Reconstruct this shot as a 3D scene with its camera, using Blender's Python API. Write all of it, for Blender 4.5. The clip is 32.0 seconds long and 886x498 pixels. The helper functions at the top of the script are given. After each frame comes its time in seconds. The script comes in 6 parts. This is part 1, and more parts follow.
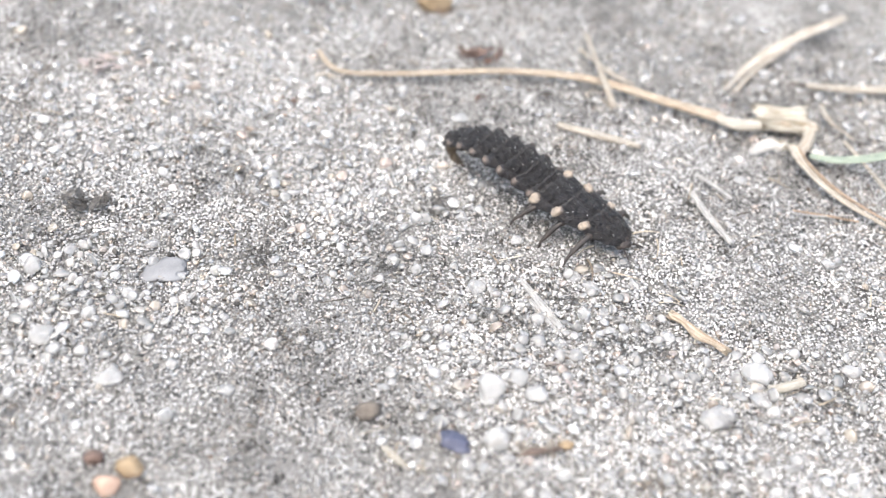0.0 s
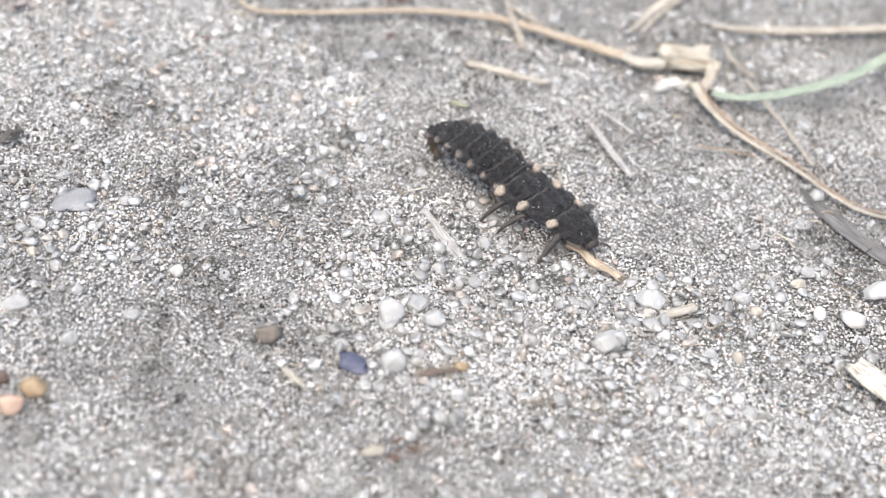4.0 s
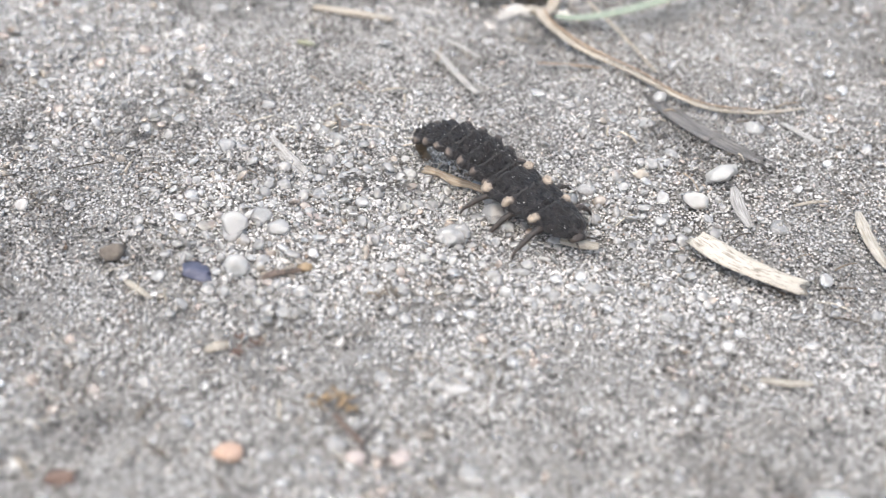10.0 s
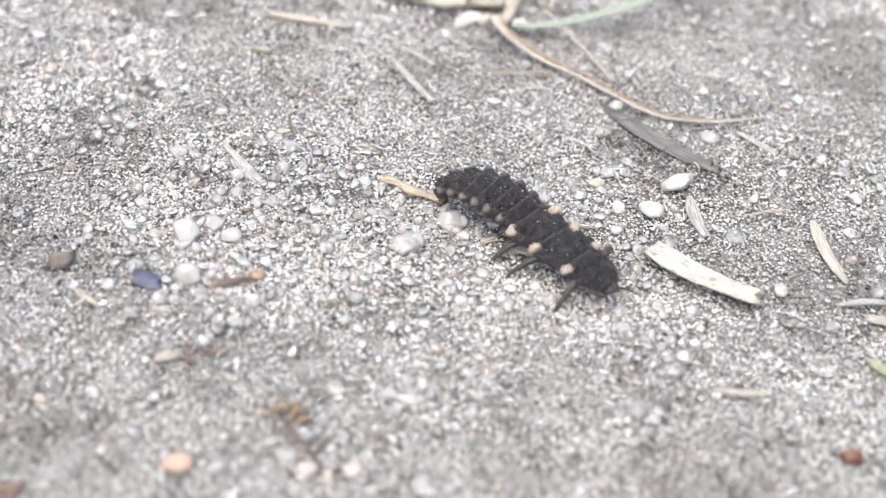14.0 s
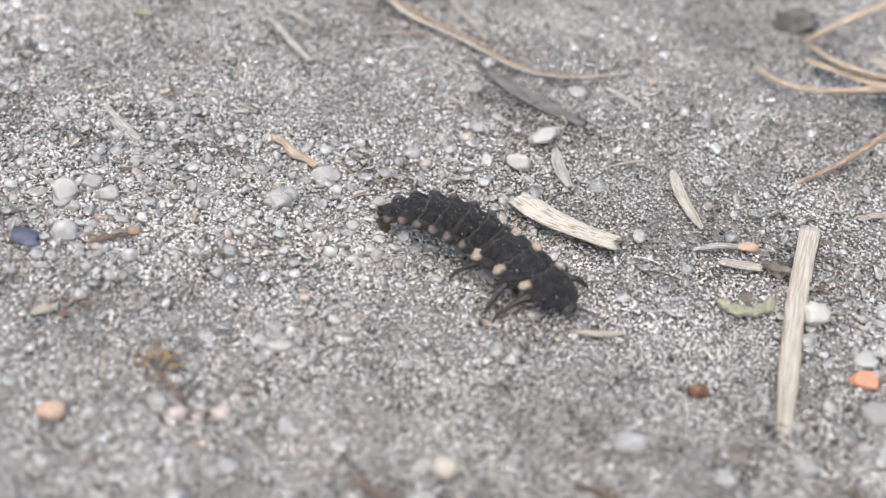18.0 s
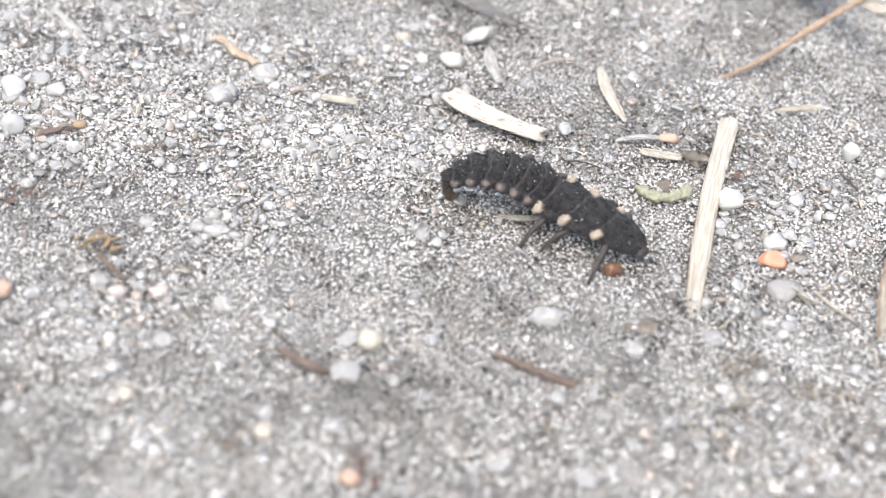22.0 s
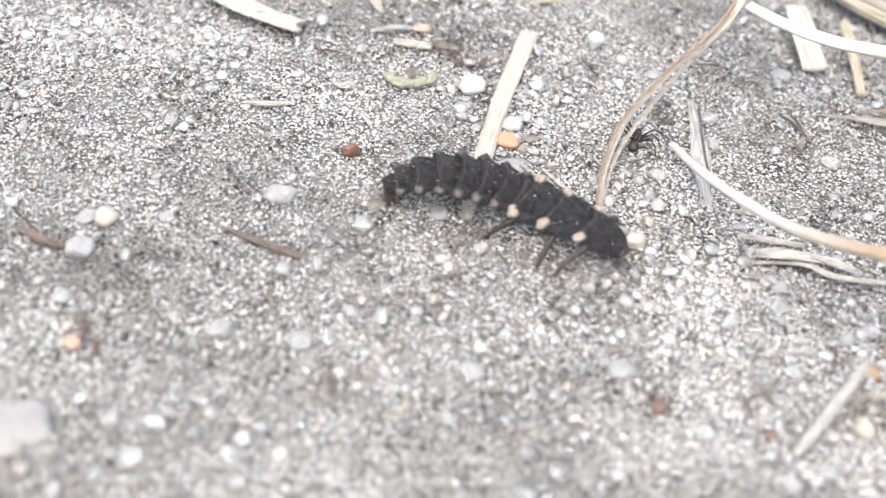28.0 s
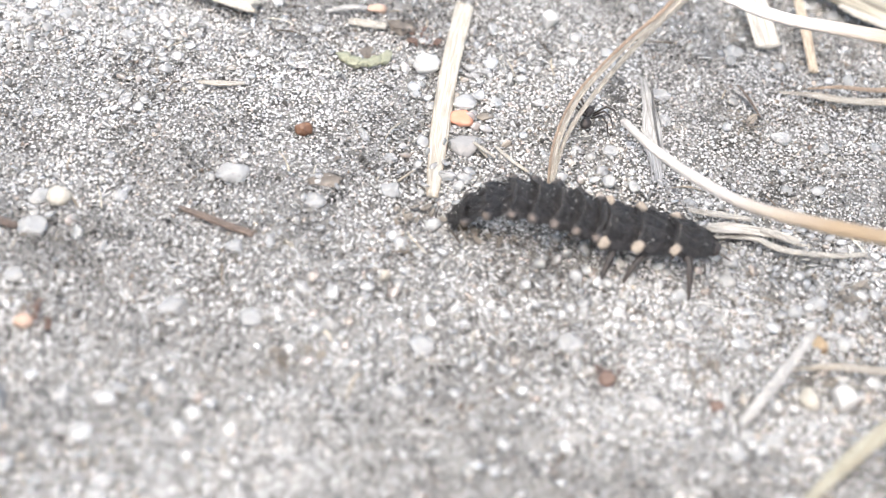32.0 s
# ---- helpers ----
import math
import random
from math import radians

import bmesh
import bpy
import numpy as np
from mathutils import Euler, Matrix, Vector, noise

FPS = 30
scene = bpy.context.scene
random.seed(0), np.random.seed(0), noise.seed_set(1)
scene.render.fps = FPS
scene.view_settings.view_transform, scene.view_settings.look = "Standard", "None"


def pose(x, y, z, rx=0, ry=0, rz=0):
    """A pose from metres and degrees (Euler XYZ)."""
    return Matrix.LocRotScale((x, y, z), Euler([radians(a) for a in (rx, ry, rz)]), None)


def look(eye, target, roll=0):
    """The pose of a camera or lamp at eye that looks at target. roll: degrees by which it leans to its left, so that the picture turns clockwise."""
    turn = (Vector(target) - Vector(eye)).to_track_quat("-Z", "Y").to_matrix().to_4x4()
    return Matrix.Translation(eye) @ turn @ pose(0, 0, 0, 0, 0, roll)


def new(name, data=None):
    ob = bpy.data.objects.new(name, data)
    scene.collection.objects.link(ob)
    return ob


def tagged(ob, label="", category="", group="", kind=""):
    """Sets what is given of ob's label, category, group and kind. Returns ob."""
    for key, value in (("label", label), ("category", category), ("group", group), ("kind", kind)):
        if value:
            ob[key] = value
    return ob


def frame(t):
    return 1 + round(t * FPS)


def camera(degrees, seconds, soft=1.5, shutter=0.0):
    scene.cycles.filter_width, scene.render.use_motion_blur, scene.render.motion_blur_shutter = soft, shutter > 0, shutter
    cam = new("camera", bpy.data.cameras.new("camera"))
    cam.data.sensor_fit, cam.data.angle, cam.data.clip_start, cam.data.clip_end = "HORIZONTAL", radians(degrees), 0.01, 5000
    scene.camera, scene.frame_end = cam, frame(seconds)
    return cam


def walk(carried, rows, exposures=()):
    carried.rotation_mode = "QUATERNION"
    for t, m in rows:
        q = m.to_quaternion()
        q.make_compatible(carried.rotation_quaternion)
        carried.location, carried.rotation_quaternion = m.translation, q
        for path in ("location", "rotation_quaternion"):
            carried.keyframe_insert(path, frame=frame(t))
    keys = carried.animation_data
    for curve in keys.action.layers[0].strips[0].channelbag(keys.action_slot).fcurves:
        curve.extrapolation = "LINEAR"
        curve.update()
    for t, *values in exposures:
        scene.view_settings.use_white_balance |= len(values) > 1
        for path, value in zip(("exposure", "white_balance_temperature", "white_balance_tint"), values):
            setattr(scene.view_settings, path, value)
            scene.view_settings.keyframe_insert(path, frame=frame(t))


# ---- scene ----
cam = camera(33.0, 32.0, soft=1.15, shutter=0.3)
cam.data.dof.use_dof = True
cam.data.dof.focus_distance = 0.0980
cam.data.dof.aperture_fstop = 28.0
CM = 0.01


def at(x, y, z=0.0):
    """A place given in centimetres."""
    return (x * CM, y * CM, z * CM)


walk(cam, [
    (0.0, look((0.00000, -0.08691, 0.06788), (0.00092, -0.01261, 0), 5.79)),
    (0.5, look((-0.00013, -0.08743, 0.06787), (0.00078, -0.01368, 0), 5.87)),
    (1.0, look((-0.00003, -0.08742, 0.06751), (0.00124, -0.01398, 0), 6.06)),
    (1.5, look((0.00186, -0.08768, 0.06787), (0.00436, -0.01446, 0), 6.74)),
    (2.0, look((0.00224, -0.08824, 0.06781), (0.00497, -0.01586, 0), 6.92)),
    (2.5, look((0.00292, -0.08900, 0.06790), (0.00582, -0.01711, 0), 7.00)),
    (3.0, look((0.00328, -0.08984, 0.06815), (0.00649, -0.01824, 0), 7.10)),
    (3.5, look((0.00376, -0.08990, 0.06813), (0.00733, -0.01815, 0), 7.20)),
    (5.5, look((0.00434, -0.09192, 0.06846), (0.00799, -0.02076, 0), 7.39)),
    (6.0, look((0.00535, -0.09223, 0.06867), (0.00940, -0.02110, 0), 7.60)),
    (6.5, look((0.00649, -0.09307, 0.06874), (0.01093, -0.02144, 0), 7.75)),
    (7.0, look((0.00836, -0.09480, 0.06889), (0.01330, -0.02363, 0), 7.85)),
    (7.5, look((0.00954, -0.09584, 0.06986), (0.01535, -0.02252, 0), 7.63)),
    (8.0, look((0.00802, -0.09625, 0.06854), (0.01240, -0.02461, 0), 5.66)),
    (8.5, look((0.00951, -0.09795, 0.06529), (0.01172, -0.02647, 0), 3.88)),
    (9.0, look((0.01055, -0.09908, 0.06161), (0.01108, -0.03078, 0), 1.25)),
    (9.5, look((0.01165, -0.09911, 0.06084), (0.01490, -0.02754, 0), 2.33)),
    (10.0, look((0.01288, -0.09911, 0.06046), (0.01768, -0.02678, 0), 2.93)),
    (10.5, look((0.01270, -0.09896, 0.06024), (0.01830, -0.02681, 0), 3.34)),
    (11.0, look((0.01222, -0.09924, 0.06020), (0.01776, -0.02654, 0), 3.43)),
    (11.5, look((0.01245, -0.09840, 0.05941), (0.01811, -0.02628, 0), 3.53)),
    (12.0, look((0.01290, -0.09847, 0.05982), (0.01894, -0.02657, 0), 3.75)),
    (12.5, look((0.01334, -0.09832, 0.05989), (0.02056, -0.02636, 0), 4.34)),
    (13.0, look((0.01315, -0.09853, 0.06001), (0.02026, -0.02606, 0), 4.21)),
    (13.5, look((0.01306, -0.09860, 0.05999), (0.02000, -0.02625, 0), 4.11)),
    (14.0, look((0.01330, -0.09855, 0.05996), (0.02060, -0.02589, 0), 4.29)),
    (14.5, look((0.01375, -0.09857, 0.06024), (0.02205, -0.02610, 0), 4.78)),
    (16.5, look((0.01543, -0.09960, 0.06096), (0.02425, -0.02725, 0), 4.80)),
    (17.0, look((0.01599, -0.10017, 0.06134), (0.02603, -0.02814, 0), 5.25)),
    (17.5, look((0.01765, -0.10206, 0.06154), (0.02868, -0.03038, 0), 5.33)),
    (18.0, look((0.01747, -0.10237, 0.06186), (0.02855, -0.03064, 0), 5.23)),
    (18.5, look((0.01737, -0.10269, 0.06241), (0.02765, -0.03130, 0), 4.86)),
    (19.0, look((0.01785, -0.10298, 0.06258), (0.02809, -0.03177, 0), 4.89)),
    (19.5, look((0.01928, -0.10595, 0.06284), (0.02964, -0.03640, 0), 4.88)),
    (20.0, look((0.02049, -0.10743, 0.06346), (0.03195, -0.03845, 0), 5.26)),
    (20.5, look((0.02094, -0.10774, 0.06348), (0.03235, -0.03901, 0), 5.34)),
    (21.0, look((0.02089, -0.10784, 0.06317), (0.03184, -0.03926, 0), 5.09)),
    (21.5, look((0.02104, -0.10808, 0.06283), (0.03176, -0.04038, 0), 5.06)),
    (22.0, look((0.02096, -0.10824, 0.06281), (0.03197, -0.04130, 0), 5.24)),
    (22.5, look((0.02074, -0.10821, 0.06267), (0.03168, -0.04173, 0), 5.32)),
    (23.0, look((0.02037, -0.10832, 0.06236), (0.03072, -0.04177, 0), 4.95)),
    (23.5, look((0.02016, -0.10825, 0.06242), (0.03028, -0.04178, 0), 4.87)),
    (24.0, look((0.02042, -0.10824, 0.06247), (0.03051, -0.04187, 0), 4.80)),
    (24.5, look((0.02040, -0.10831, 0.06226), (0.03083, -0.04239, 0), 5.07)),
    (26.5, look((0.02693, -0.11099, 0.06309), (0.03956, -0.04783, 0), 6.12)),
    (27.0, look((0.02988, -0.11297, 0.06389), (0.04342, -0.05046, 0), 6.65)),
    (27.5, look((0.03090, -0.11383, 0.06422), (0.04474, -0.05107, 0), 6.79)),
    (28.0, look((0.03269, -0.11529, 0.06445), (0.04697, -0.05262, 0), 6.95)),
    (28.5, look((0.03440, -0.11616, 0.06481), (0.04978, -0.05329, 0), 7.40)),
    (29.0, look((0.03475, -0.11624, 0.06495), (0.05012, -0.05331, 0), 7.35)),
    (29.5, look((0.03514, -0.11665, 0.06519), (0.05087, -0.05387, 0), 7.46)),
    (30.0, look((0.03468, -0.11663, 0.06458), (0.04998, -0.05416, 0), 7.20)),
    (30.5, look((0.03458, -0.11652, 0.06437), (0.04952, -0.05462, 0), 7.09)),
    (31.0, look((0.03463, -0.11665, 0.06448), (0.04945, -0.05460, 0), 6.99)),
    (31.5, look((0.03465, -0.11671, 0.06450), (0.04969, -0.05478, 0), 7.11)),
    (32.0, look((0.03472, -0.11670, 0.06453), (0.04964, -0.05479, 0), 7.01)),
], exposures=[
    (0.0, 1.81, 6680, 7), (1.0, 1.66, 6680, 7), (2.0, 1.71, 6680, 7), (3.0, 1.63, 6680, 7), (6.0, 1.75, 6680, 7), (7.0, 1.73, 6680, 7), (8.0, 1.43, 6680, 7), (8.5, 1.39, 6680, 7), (9.0, 1.09, 6680, 7), (9.6, 1.16, 6680, 7), (10.0, 1.49, 6680, 7), (10.5, 1.63, 6680, 7), (12.0, 1.72, 6680, 7), (13.0, 1.65, 6680, 7), (14.0, 1.70, 6680, 7), (17.0, 1.49, 6680, 7), (18.0, 1.26, 6680, 7), (19.0, 1.44, 6680, 7), (20.0, 1.70, 6680, 7), (21.0, 1.65, 6680, 7), (22.0, 1.75, 6680, 7), (23.0, 1.70, 6680, 7), (24.0, 1.65, 6680, 7), (26.5, 1.77, 6680, 7), (27.0, 1.86, 6680, 7), (28.0, 1.81, 6680, 7), (29.0, 1.67, 6680, 7), (30.0, 1.77, 6680, 7), (32.0, 1.83, 6680, 7)
])

# ---- light: a bright overcast sky with a veiled sun ----
world = bpy.data.worlds.new("world")
scene.world = world
world.use_nodes = True
wn = world.node_tree
sky = wn.nodes.new("ShaderNodeTexSky")
sky.sky_type = "NISHITA"
sky.sun_disc = False
sky.sun_elevation, sky.sun_rotation = radians(62), radians(200)
sky.dust_density, sky.air_density, sky.ozone_density = 4.0, 1.0, 1.0
wn.nodes["Background"].inputs["Strength"].default_value = 0.15
wn.links.new(sky.outputs["Color"], wn.nodes["Background"].inputs["Color"])
sun = new("sun", bpy.data.lights.new("sun", "SUN"))
sun.data.energy, sun.data.angle, sun.data.color = 1.3, radians(60), (1.0, 0.96, 0.915)
# high, a little to the north-west of the larva's way
sun.matrix_world = look((-0.25, 0.35, 0.85), (0, 0, 0))


# ---- materials ----
def material(name, base, other, scale=900.0, rough=0.7, bump=0.3, bscale=2500.0, spec=0.4, vary=0.0, fine=0.5,
             coords="Object", stretch=(1, 1, 1), island=False, third=None, tscale=150.0, tmix=0.5, ramp=(0.35, 0.65), sheen=0.0,
             sss=0.0, trans=0.0, bdist=0.0003, along=None):
    """A surface of two colours mixed by noise, stains of a third one, random brightness by object or island, and fine relief."""
    m = bpy.data.materials.new(name)
    m.use_nodes = True
    n, l = m.node_tree.nodes, m.node_tree.links
    bs = n["Principled BSDF"]
    bs.inputs["Roughness"].default_value = rough
    bs.inputs["Specular IOR Level"].default_value = spec
    bs.inputs["Sheen Weight"].default_value = sheen
    bs.inputs["Transmission Weight"].default_value = trans
    if sss:
        bs.inputs["Subsurface Weight"].default_value = sss
        bs.inputs["Subsurface Scale"].default_value = 0.0006
        bs.inputs["Subsurface Radius"].default_value = (1.0, 1.0, 1.0)
    tc, mp = n.new("ShaderNodeTexCoord"), n.new("ShaderNodeMapping")
    mp.inputs["Scale"].default_value = stretch
    l.new(tc.outputs[coords], mp.inputs["Vector"])

    def tex(s, detail=4.0, r=0.6):
        t = n.new("ShaderNodeTexNoise")
        t.inputs["Scale"].default_value, t.inputs["Detail"].default_value, t.inputs["Roughness"].default_value = s, detail, r
        l.new(mp.outputs["Vector"], t.inputs["Vector"])
        return t

    def mix(fac, a, b, kind="MIX"):
        x = n.new("ShaderNodeMix")
        x.data_type, x.blend_type = "RGBA", kind
        for key, v in (("Factor", fac), ("A", a), ("B", b)):
            socket = [i for i in x.inputs if i.name == key and (i.type == "RGBA" if key != "Factor" else i.type == "VALUE")][0]
            if isinstance(v, (int, float)):
                socket.default_value = v
            elif isinstance(v, tuple):
                socket.default_value = (*v, 1.0)
            else:
                l.new(v, socket)
        return [o for o in x.outputs if o.type == "RGBA"][0]

    def ramped(out, lo, hi):
        r = n.new("ShaderNodeMapRange")
        r.inputs["From Min"].default_value, r.inputs["From Max"].default_value = lo, hi
        l.new(out, r.inputs["Value"])
        return r.outputs["Result"]

    col = mix(ramped(tex(scale).outputs["Fac"], *ramp), base, other)
    if third:
        col = mix(ramped(tex(tscale, 3.0).outputs["Fac"], 1.0 - tmix, 1.15 - tmix), col, third)
    if along:
        # another colour towards the far end of a blade
        sep = n.new("ShaderNodeSeparateXYZ")
        l.new(tc.outputs["UV"], sep.inputs["Vector"])
        col = mix(ramped(sep.outputs["Y"], along[0], along[1]), col, mix(0.5, along[2], col, "MULTIPLY"))
    if vary:
        if island:
            rnd = n.new("ShaderNodeNewGeometry").outputs["Random Per Island"]
        else:
            rnd = n.new("ShaderNodeObjectInfo").outputs["Random"]
        r = n.new("ShaderNodeMapRange")
        r.inputs["To Min"].default_value, r.inputs["To Max"].default_value = 1.0 - vary, 1.0 + vary * 0.6
        l.new(rnd, r.inputs["Value"])
        v = n.new("ShaderNodeHueSaturation")
        l.new(col, v.inputs["Color"])
        l.new(r.outputs["Result"], v.inputs["Value"])
        col = v.outputs["Color"]
    l.new(col, bs.inputs["Base Color"])
    if bump:
        b = n.new("ShaderNodeBump")
        b.inputs["Strength"].default_value, b.inputs["Distance"].default_value = bump, bdist
        l.new(tex(bscale, 5.0, 0.65).outputs["Fac"], b.inputs["Height"])
        l.new(b.outputs["Normal"], bs.inputs["Normal"])
    return m


def grain_material(name, stops, rough, spec, trans=0.0, damp=0.42, sss=0.0):
    """Sand: each grain takes a colour of its own from the stops (share, colour), with a cloudy inside."""
    m = bpy.data.materials.new(name)
    m.use_nodes = True
    n, l = m.node_tree.nodes, m.node_tree.links
    bs = n["Principled BSDF"]
    bs.inputs["Roughness"].default_value, bs.inputs["Specular IOR Level"].default_value = rough, spec
    bs.inputs["Transmission Weight"].default_value = trans
    if sss:
        bs.inputs["Subsurface Weight"].default_value, bs.inputs["Subsurface Scale"].default_value = sss, 0.0004
        bs.inputs["Subsurface Radius"].default_value = (1.0, 1.0, 1.0)
    g, r = n.new("ShaderNodeNewGeometry"), n.new("ShaderNodeValToRGB")
    e = r.color_ramp.elements
    while len(e) < len(stops):
        e.new(0.5)
    for k, (p, c) in enumerate(stops):
        e[k].position, e[k].color = p, (*c, 1)
    l.new(g.outputs["Random Per Island"], r.inputs["Fac"])
    tc, t, h = n.new("ShaderNodeTexCoord"), n.new("ShaderNodeTexNoise"), n.new("ShaderNodeHueSaturation")
    t.inputs["Scale"].default_value, t.inputs["Detail"].default_value = 2600.0, 4.0
    l.new(tc.outputs["Object"], t.inputs["Vector"])
    mr = n.new("ShaderNodeMapRange")
    mr.inputs["From Min"].default_value, mr.inputs["From Max"].default_value = 0.3, 0.7
    mr.inputs["To Min"].default_value, mr.inputs["To Max"].default_value = 0.7, 1.2
    l.new(t.outputs["Fac"], mr.inputs["Value"])
    # damp and dry stretches of sand, a centimetre or two across
    big, br, mul = n.new("ShaderNodeTexNoise"), n.new("ShaderNodeMapRange"), n.new("ShaderNodeMath")
    big.inputs["Scale"].default_value, big.inputs["Detail"].default_value, big.inputs["Roughness"].default_value = 90.0, 5.0, 0.78
    br.inputs["From Min"].default_value, br.inputs["From Max"].default_value = 0.34, 0.60
    br.inputs["To Min"].default_value, br.inputs["To Max"].default_value = damp, 1.06
    l.new(tc.outputs["Object"], big.inputs["Vector"])
    l.new(big.outputs["Fac"], br.inputs["Value"])
    mul.operation = "MULTIPLY"
    l.new(br.outputs["Result"], mul.inputs[0])
    l.new(mr.outputs["Result"], mul.inputs[1])
    l.new(mul.outputs["Value"], h.inputs["Value"])
    l.new(r.outputs["Color"], h.inputs["Color"])
    l.new(h.outputs["Color"], bs.inputs["Base Color"])
    b = n.new("ShaderNodeBump")
    b.inputs["Strength"].default_value, b.inputs["Distance"].default_value = 0.4, 0.0001
    l.new(t.outputs["Fac"], b.inputs["Height"])
    l.new(b.outputs["Normal"], bs.inputs["Normal"])
    return m


SOIL = material("soil", (0.10, 0.0975, 0.093), (0.25, 0.245, 0.235), scale=700, rough=0.9, bump=0.9, bscale=3000, spec=0.2,
                third=(0.05, 0.048, 0.045), tscale=160, tmix=0.42, bdist=0.0004)
SAND = grain_material("fine_sand", [(0.0, (0.06, 0.057, 0.054)), (0.09, (0.20, 0.195, 0.187)), (0.2, (0.41, 0.403, 0.391)), (0.6, (0.485, 0.478, 0.465)),
                                    (0.86, (0.53, 0.523, 0.51)), (0.93, (0.44, 0.38, 0.335)), (1.0, (0.56, 0.553, 0.54))], 0.85, 0.1, damp=0.48)
PALESAND = grain_material("pale_sand", [(0.0, (0.45, 0.443, 0.43)), (0.5, (0.52, 0.512, 0.498)), (1.0, (0.58, 0.572, 0.557))], 0.75, 0.15, damp=0.75)
QUARTZ = grain_material("quartz_sand", [(0.0, (0.46, 0.45, 0.43)), (0.25, (0.58, 0.568, 0.545)), (0.62, (0.68, 0.668, 0.645)), (0.82, (0.76, 0.747, 0.722)),
                                        (0.90, (0.64, 0.545, 0.48)), (0.95, (0.62, 0.56, 0.47)), (1.0, (0.86, 0.855, 0.845))], 0.24, 0.5, trans=0.68, damp=0.8, sss=0.5)
DARKSAND = grain_material("dark_crumbs", [(0.0, (0.03, 0.028, 0.026)), (0.4, (0.08, 0.075, 0.068)), (0.8, (0.19, 0.178, 0.16)), (1.0, (0.17, 0.125, 0.095))], 0.8, 0.3)
BROWNSAND = grain_material("brown_soil", [(0.0, (0.06, 0.05, 0.042)), (0.4, (0.17, 0.15, 0.13)), (0.8, (0.31, 0.285, 0.255)), (1.0, (0.25, 0.20, 0.16))], 0.8, 0.2)
FIBRES = grain_material("plant_hairs", [(0.0, (0.05, 0.04, 0.03)), (0.35, (0.13, 0.10, 0.075)), (0.6, (0.28, 0.23, 0.17)), (0.85, (0.45, 0.40, 0.32)), (1.0, (0.56, 0.53, 0.46))], 0.7, 0.3)
PEBBLE = material("pale_quartz", (0.70, 0.69, 0.668), (0.88, 0.868, 0.845), scale=420, rough=0.26, spec=0.5, trans=0.72, sss=0.5, bump=0.5, bscale=1500, vary=0.08, third=(0.60, 0.585, 0.565), tscale=420, tmix=0.45)
GREYQUARTZ = material("grey_quartz", (0.175, 0.168, 0.161), (0.235, 0.226, 0.217), scale=260, rough=0.55, bump=0.6, bscale=1200, third=(0.15, 0.14, 0.132), tscale=300, tmix=0.46)
WHITEP = material("white_stone", (0.50, 0.485, 0.46), (0.64, 0.63, 0.605), scale=400, rough=0.45, bump=0.7, bscale=1200, vary=0.1, third=(0.47, 0.42, 0.37), tscale=450, tmix=0.5, trans=0.42)
PINKP = material("pink_stone", (0.29, 0.19, 0.138), (0.36, 0.26, 0.203), scale=500, rough=0.5, bump=0.5, bscale=1400, third=(0.38, 0.28, 0.21), tscale=500, tmix=0.45)
ORANGE = material("orange_stone", (0.38, 0.155, 0.092), (0.45, 0.215, 0.14), scale=450, rough=0.45, bump=0.4, bscale=1500, third=(0.43, 0.25, 0.18), tscale=420, tmix=0.45)
AMBER = material("amber_crumb", (0.17, 0.12, 0.068), (0.28, 0.21, 0.13), scale=500, rough=0.6, bump=0.6, bscale=1500, third=(0.14, 0.095, 0.06), tscale=400, tmix=0.5)
RUST = material("rust_crumb", (0.075, 0.046, 0.036), (0.155, 0.102, 0.077), scale=600, rough=0.55, bump=0.6, bscale=1500, third=(0.055, 0.028, 0.022), tscale=500, tmix=0.47)
BROWN = material("brown_litter", (0.12, 0.103, 0.084), (0.25, 0.222, 0.187), scale=500, rough=0.85, bump=0.6, bscale=1400, third=(0.05, 0.037, 0.028), tscale=350, tmix=0.47, vary=0.3)
DARKBROWN = material("dark_brown_crumb", (0.07, 0.058, 0.048), (0.16, 0.138, 0.116), scale=500, rough=0.85, bump=0.7, bscale=1500, third=(0.22, 0.19, 0.165), tscale=500, tmix=0.42)
CHAR = material("dark_litter", (0.038, 0.035, 0.032), (0.13, 0.122, 0.112), scale=500, rough=0.85, bump=0.8, bscale=1500, vary=0.4)
BLUE = material("blue_flake", (0.036, 0.039, 0.064), (0.066, 0.071, 0.112), scale=400, rough=0.5, bump=0.5, bscale=1200, third=(0.16, 0.165, 0.21), tscale=500, tmix=0.44)
PALEBLUE = material("pale_blue_stone", (0.14, 0.141, 0.145), (0.195, 0.197, 0.201), scale=500, rough=0.85, bump=0.5, bscale=1200)
LIME = material("green_bit", (0.15, 0.155, 0.10), (0.27, 0.27, 0.20), scale=600, rough=0.6, bump=0.5, third=(0.20, 0.165, 0.09), tscale=400, tmix=0.44)
GREEN = material("green_blade", (0.125, 0.155, 0.115), (0.22, 0.25, 0.195), scale=1.0, rough=0.5, bump=0.3, bscale=3.0, coords="UV", stretch=(14, 1.5, 1), third=(0.38, 0.38, 0.27), tscale=1.5, tmix=0.4)


def fibre(name, base, other, third, rough=0.6, tmix=0.44, along=None):
    """Dry plant fibre: streaks along the piece, blotches across it."""
    return material(name, base, other, scale=1.0, rough=rough, bump=0.8, bscale=2.2, coords="UV", stretch=(30, 1.4, 1), third=third, tscale=0.35, tmix=tmix, vary=0.1, ramp=(0.4, 0.6), along=along)


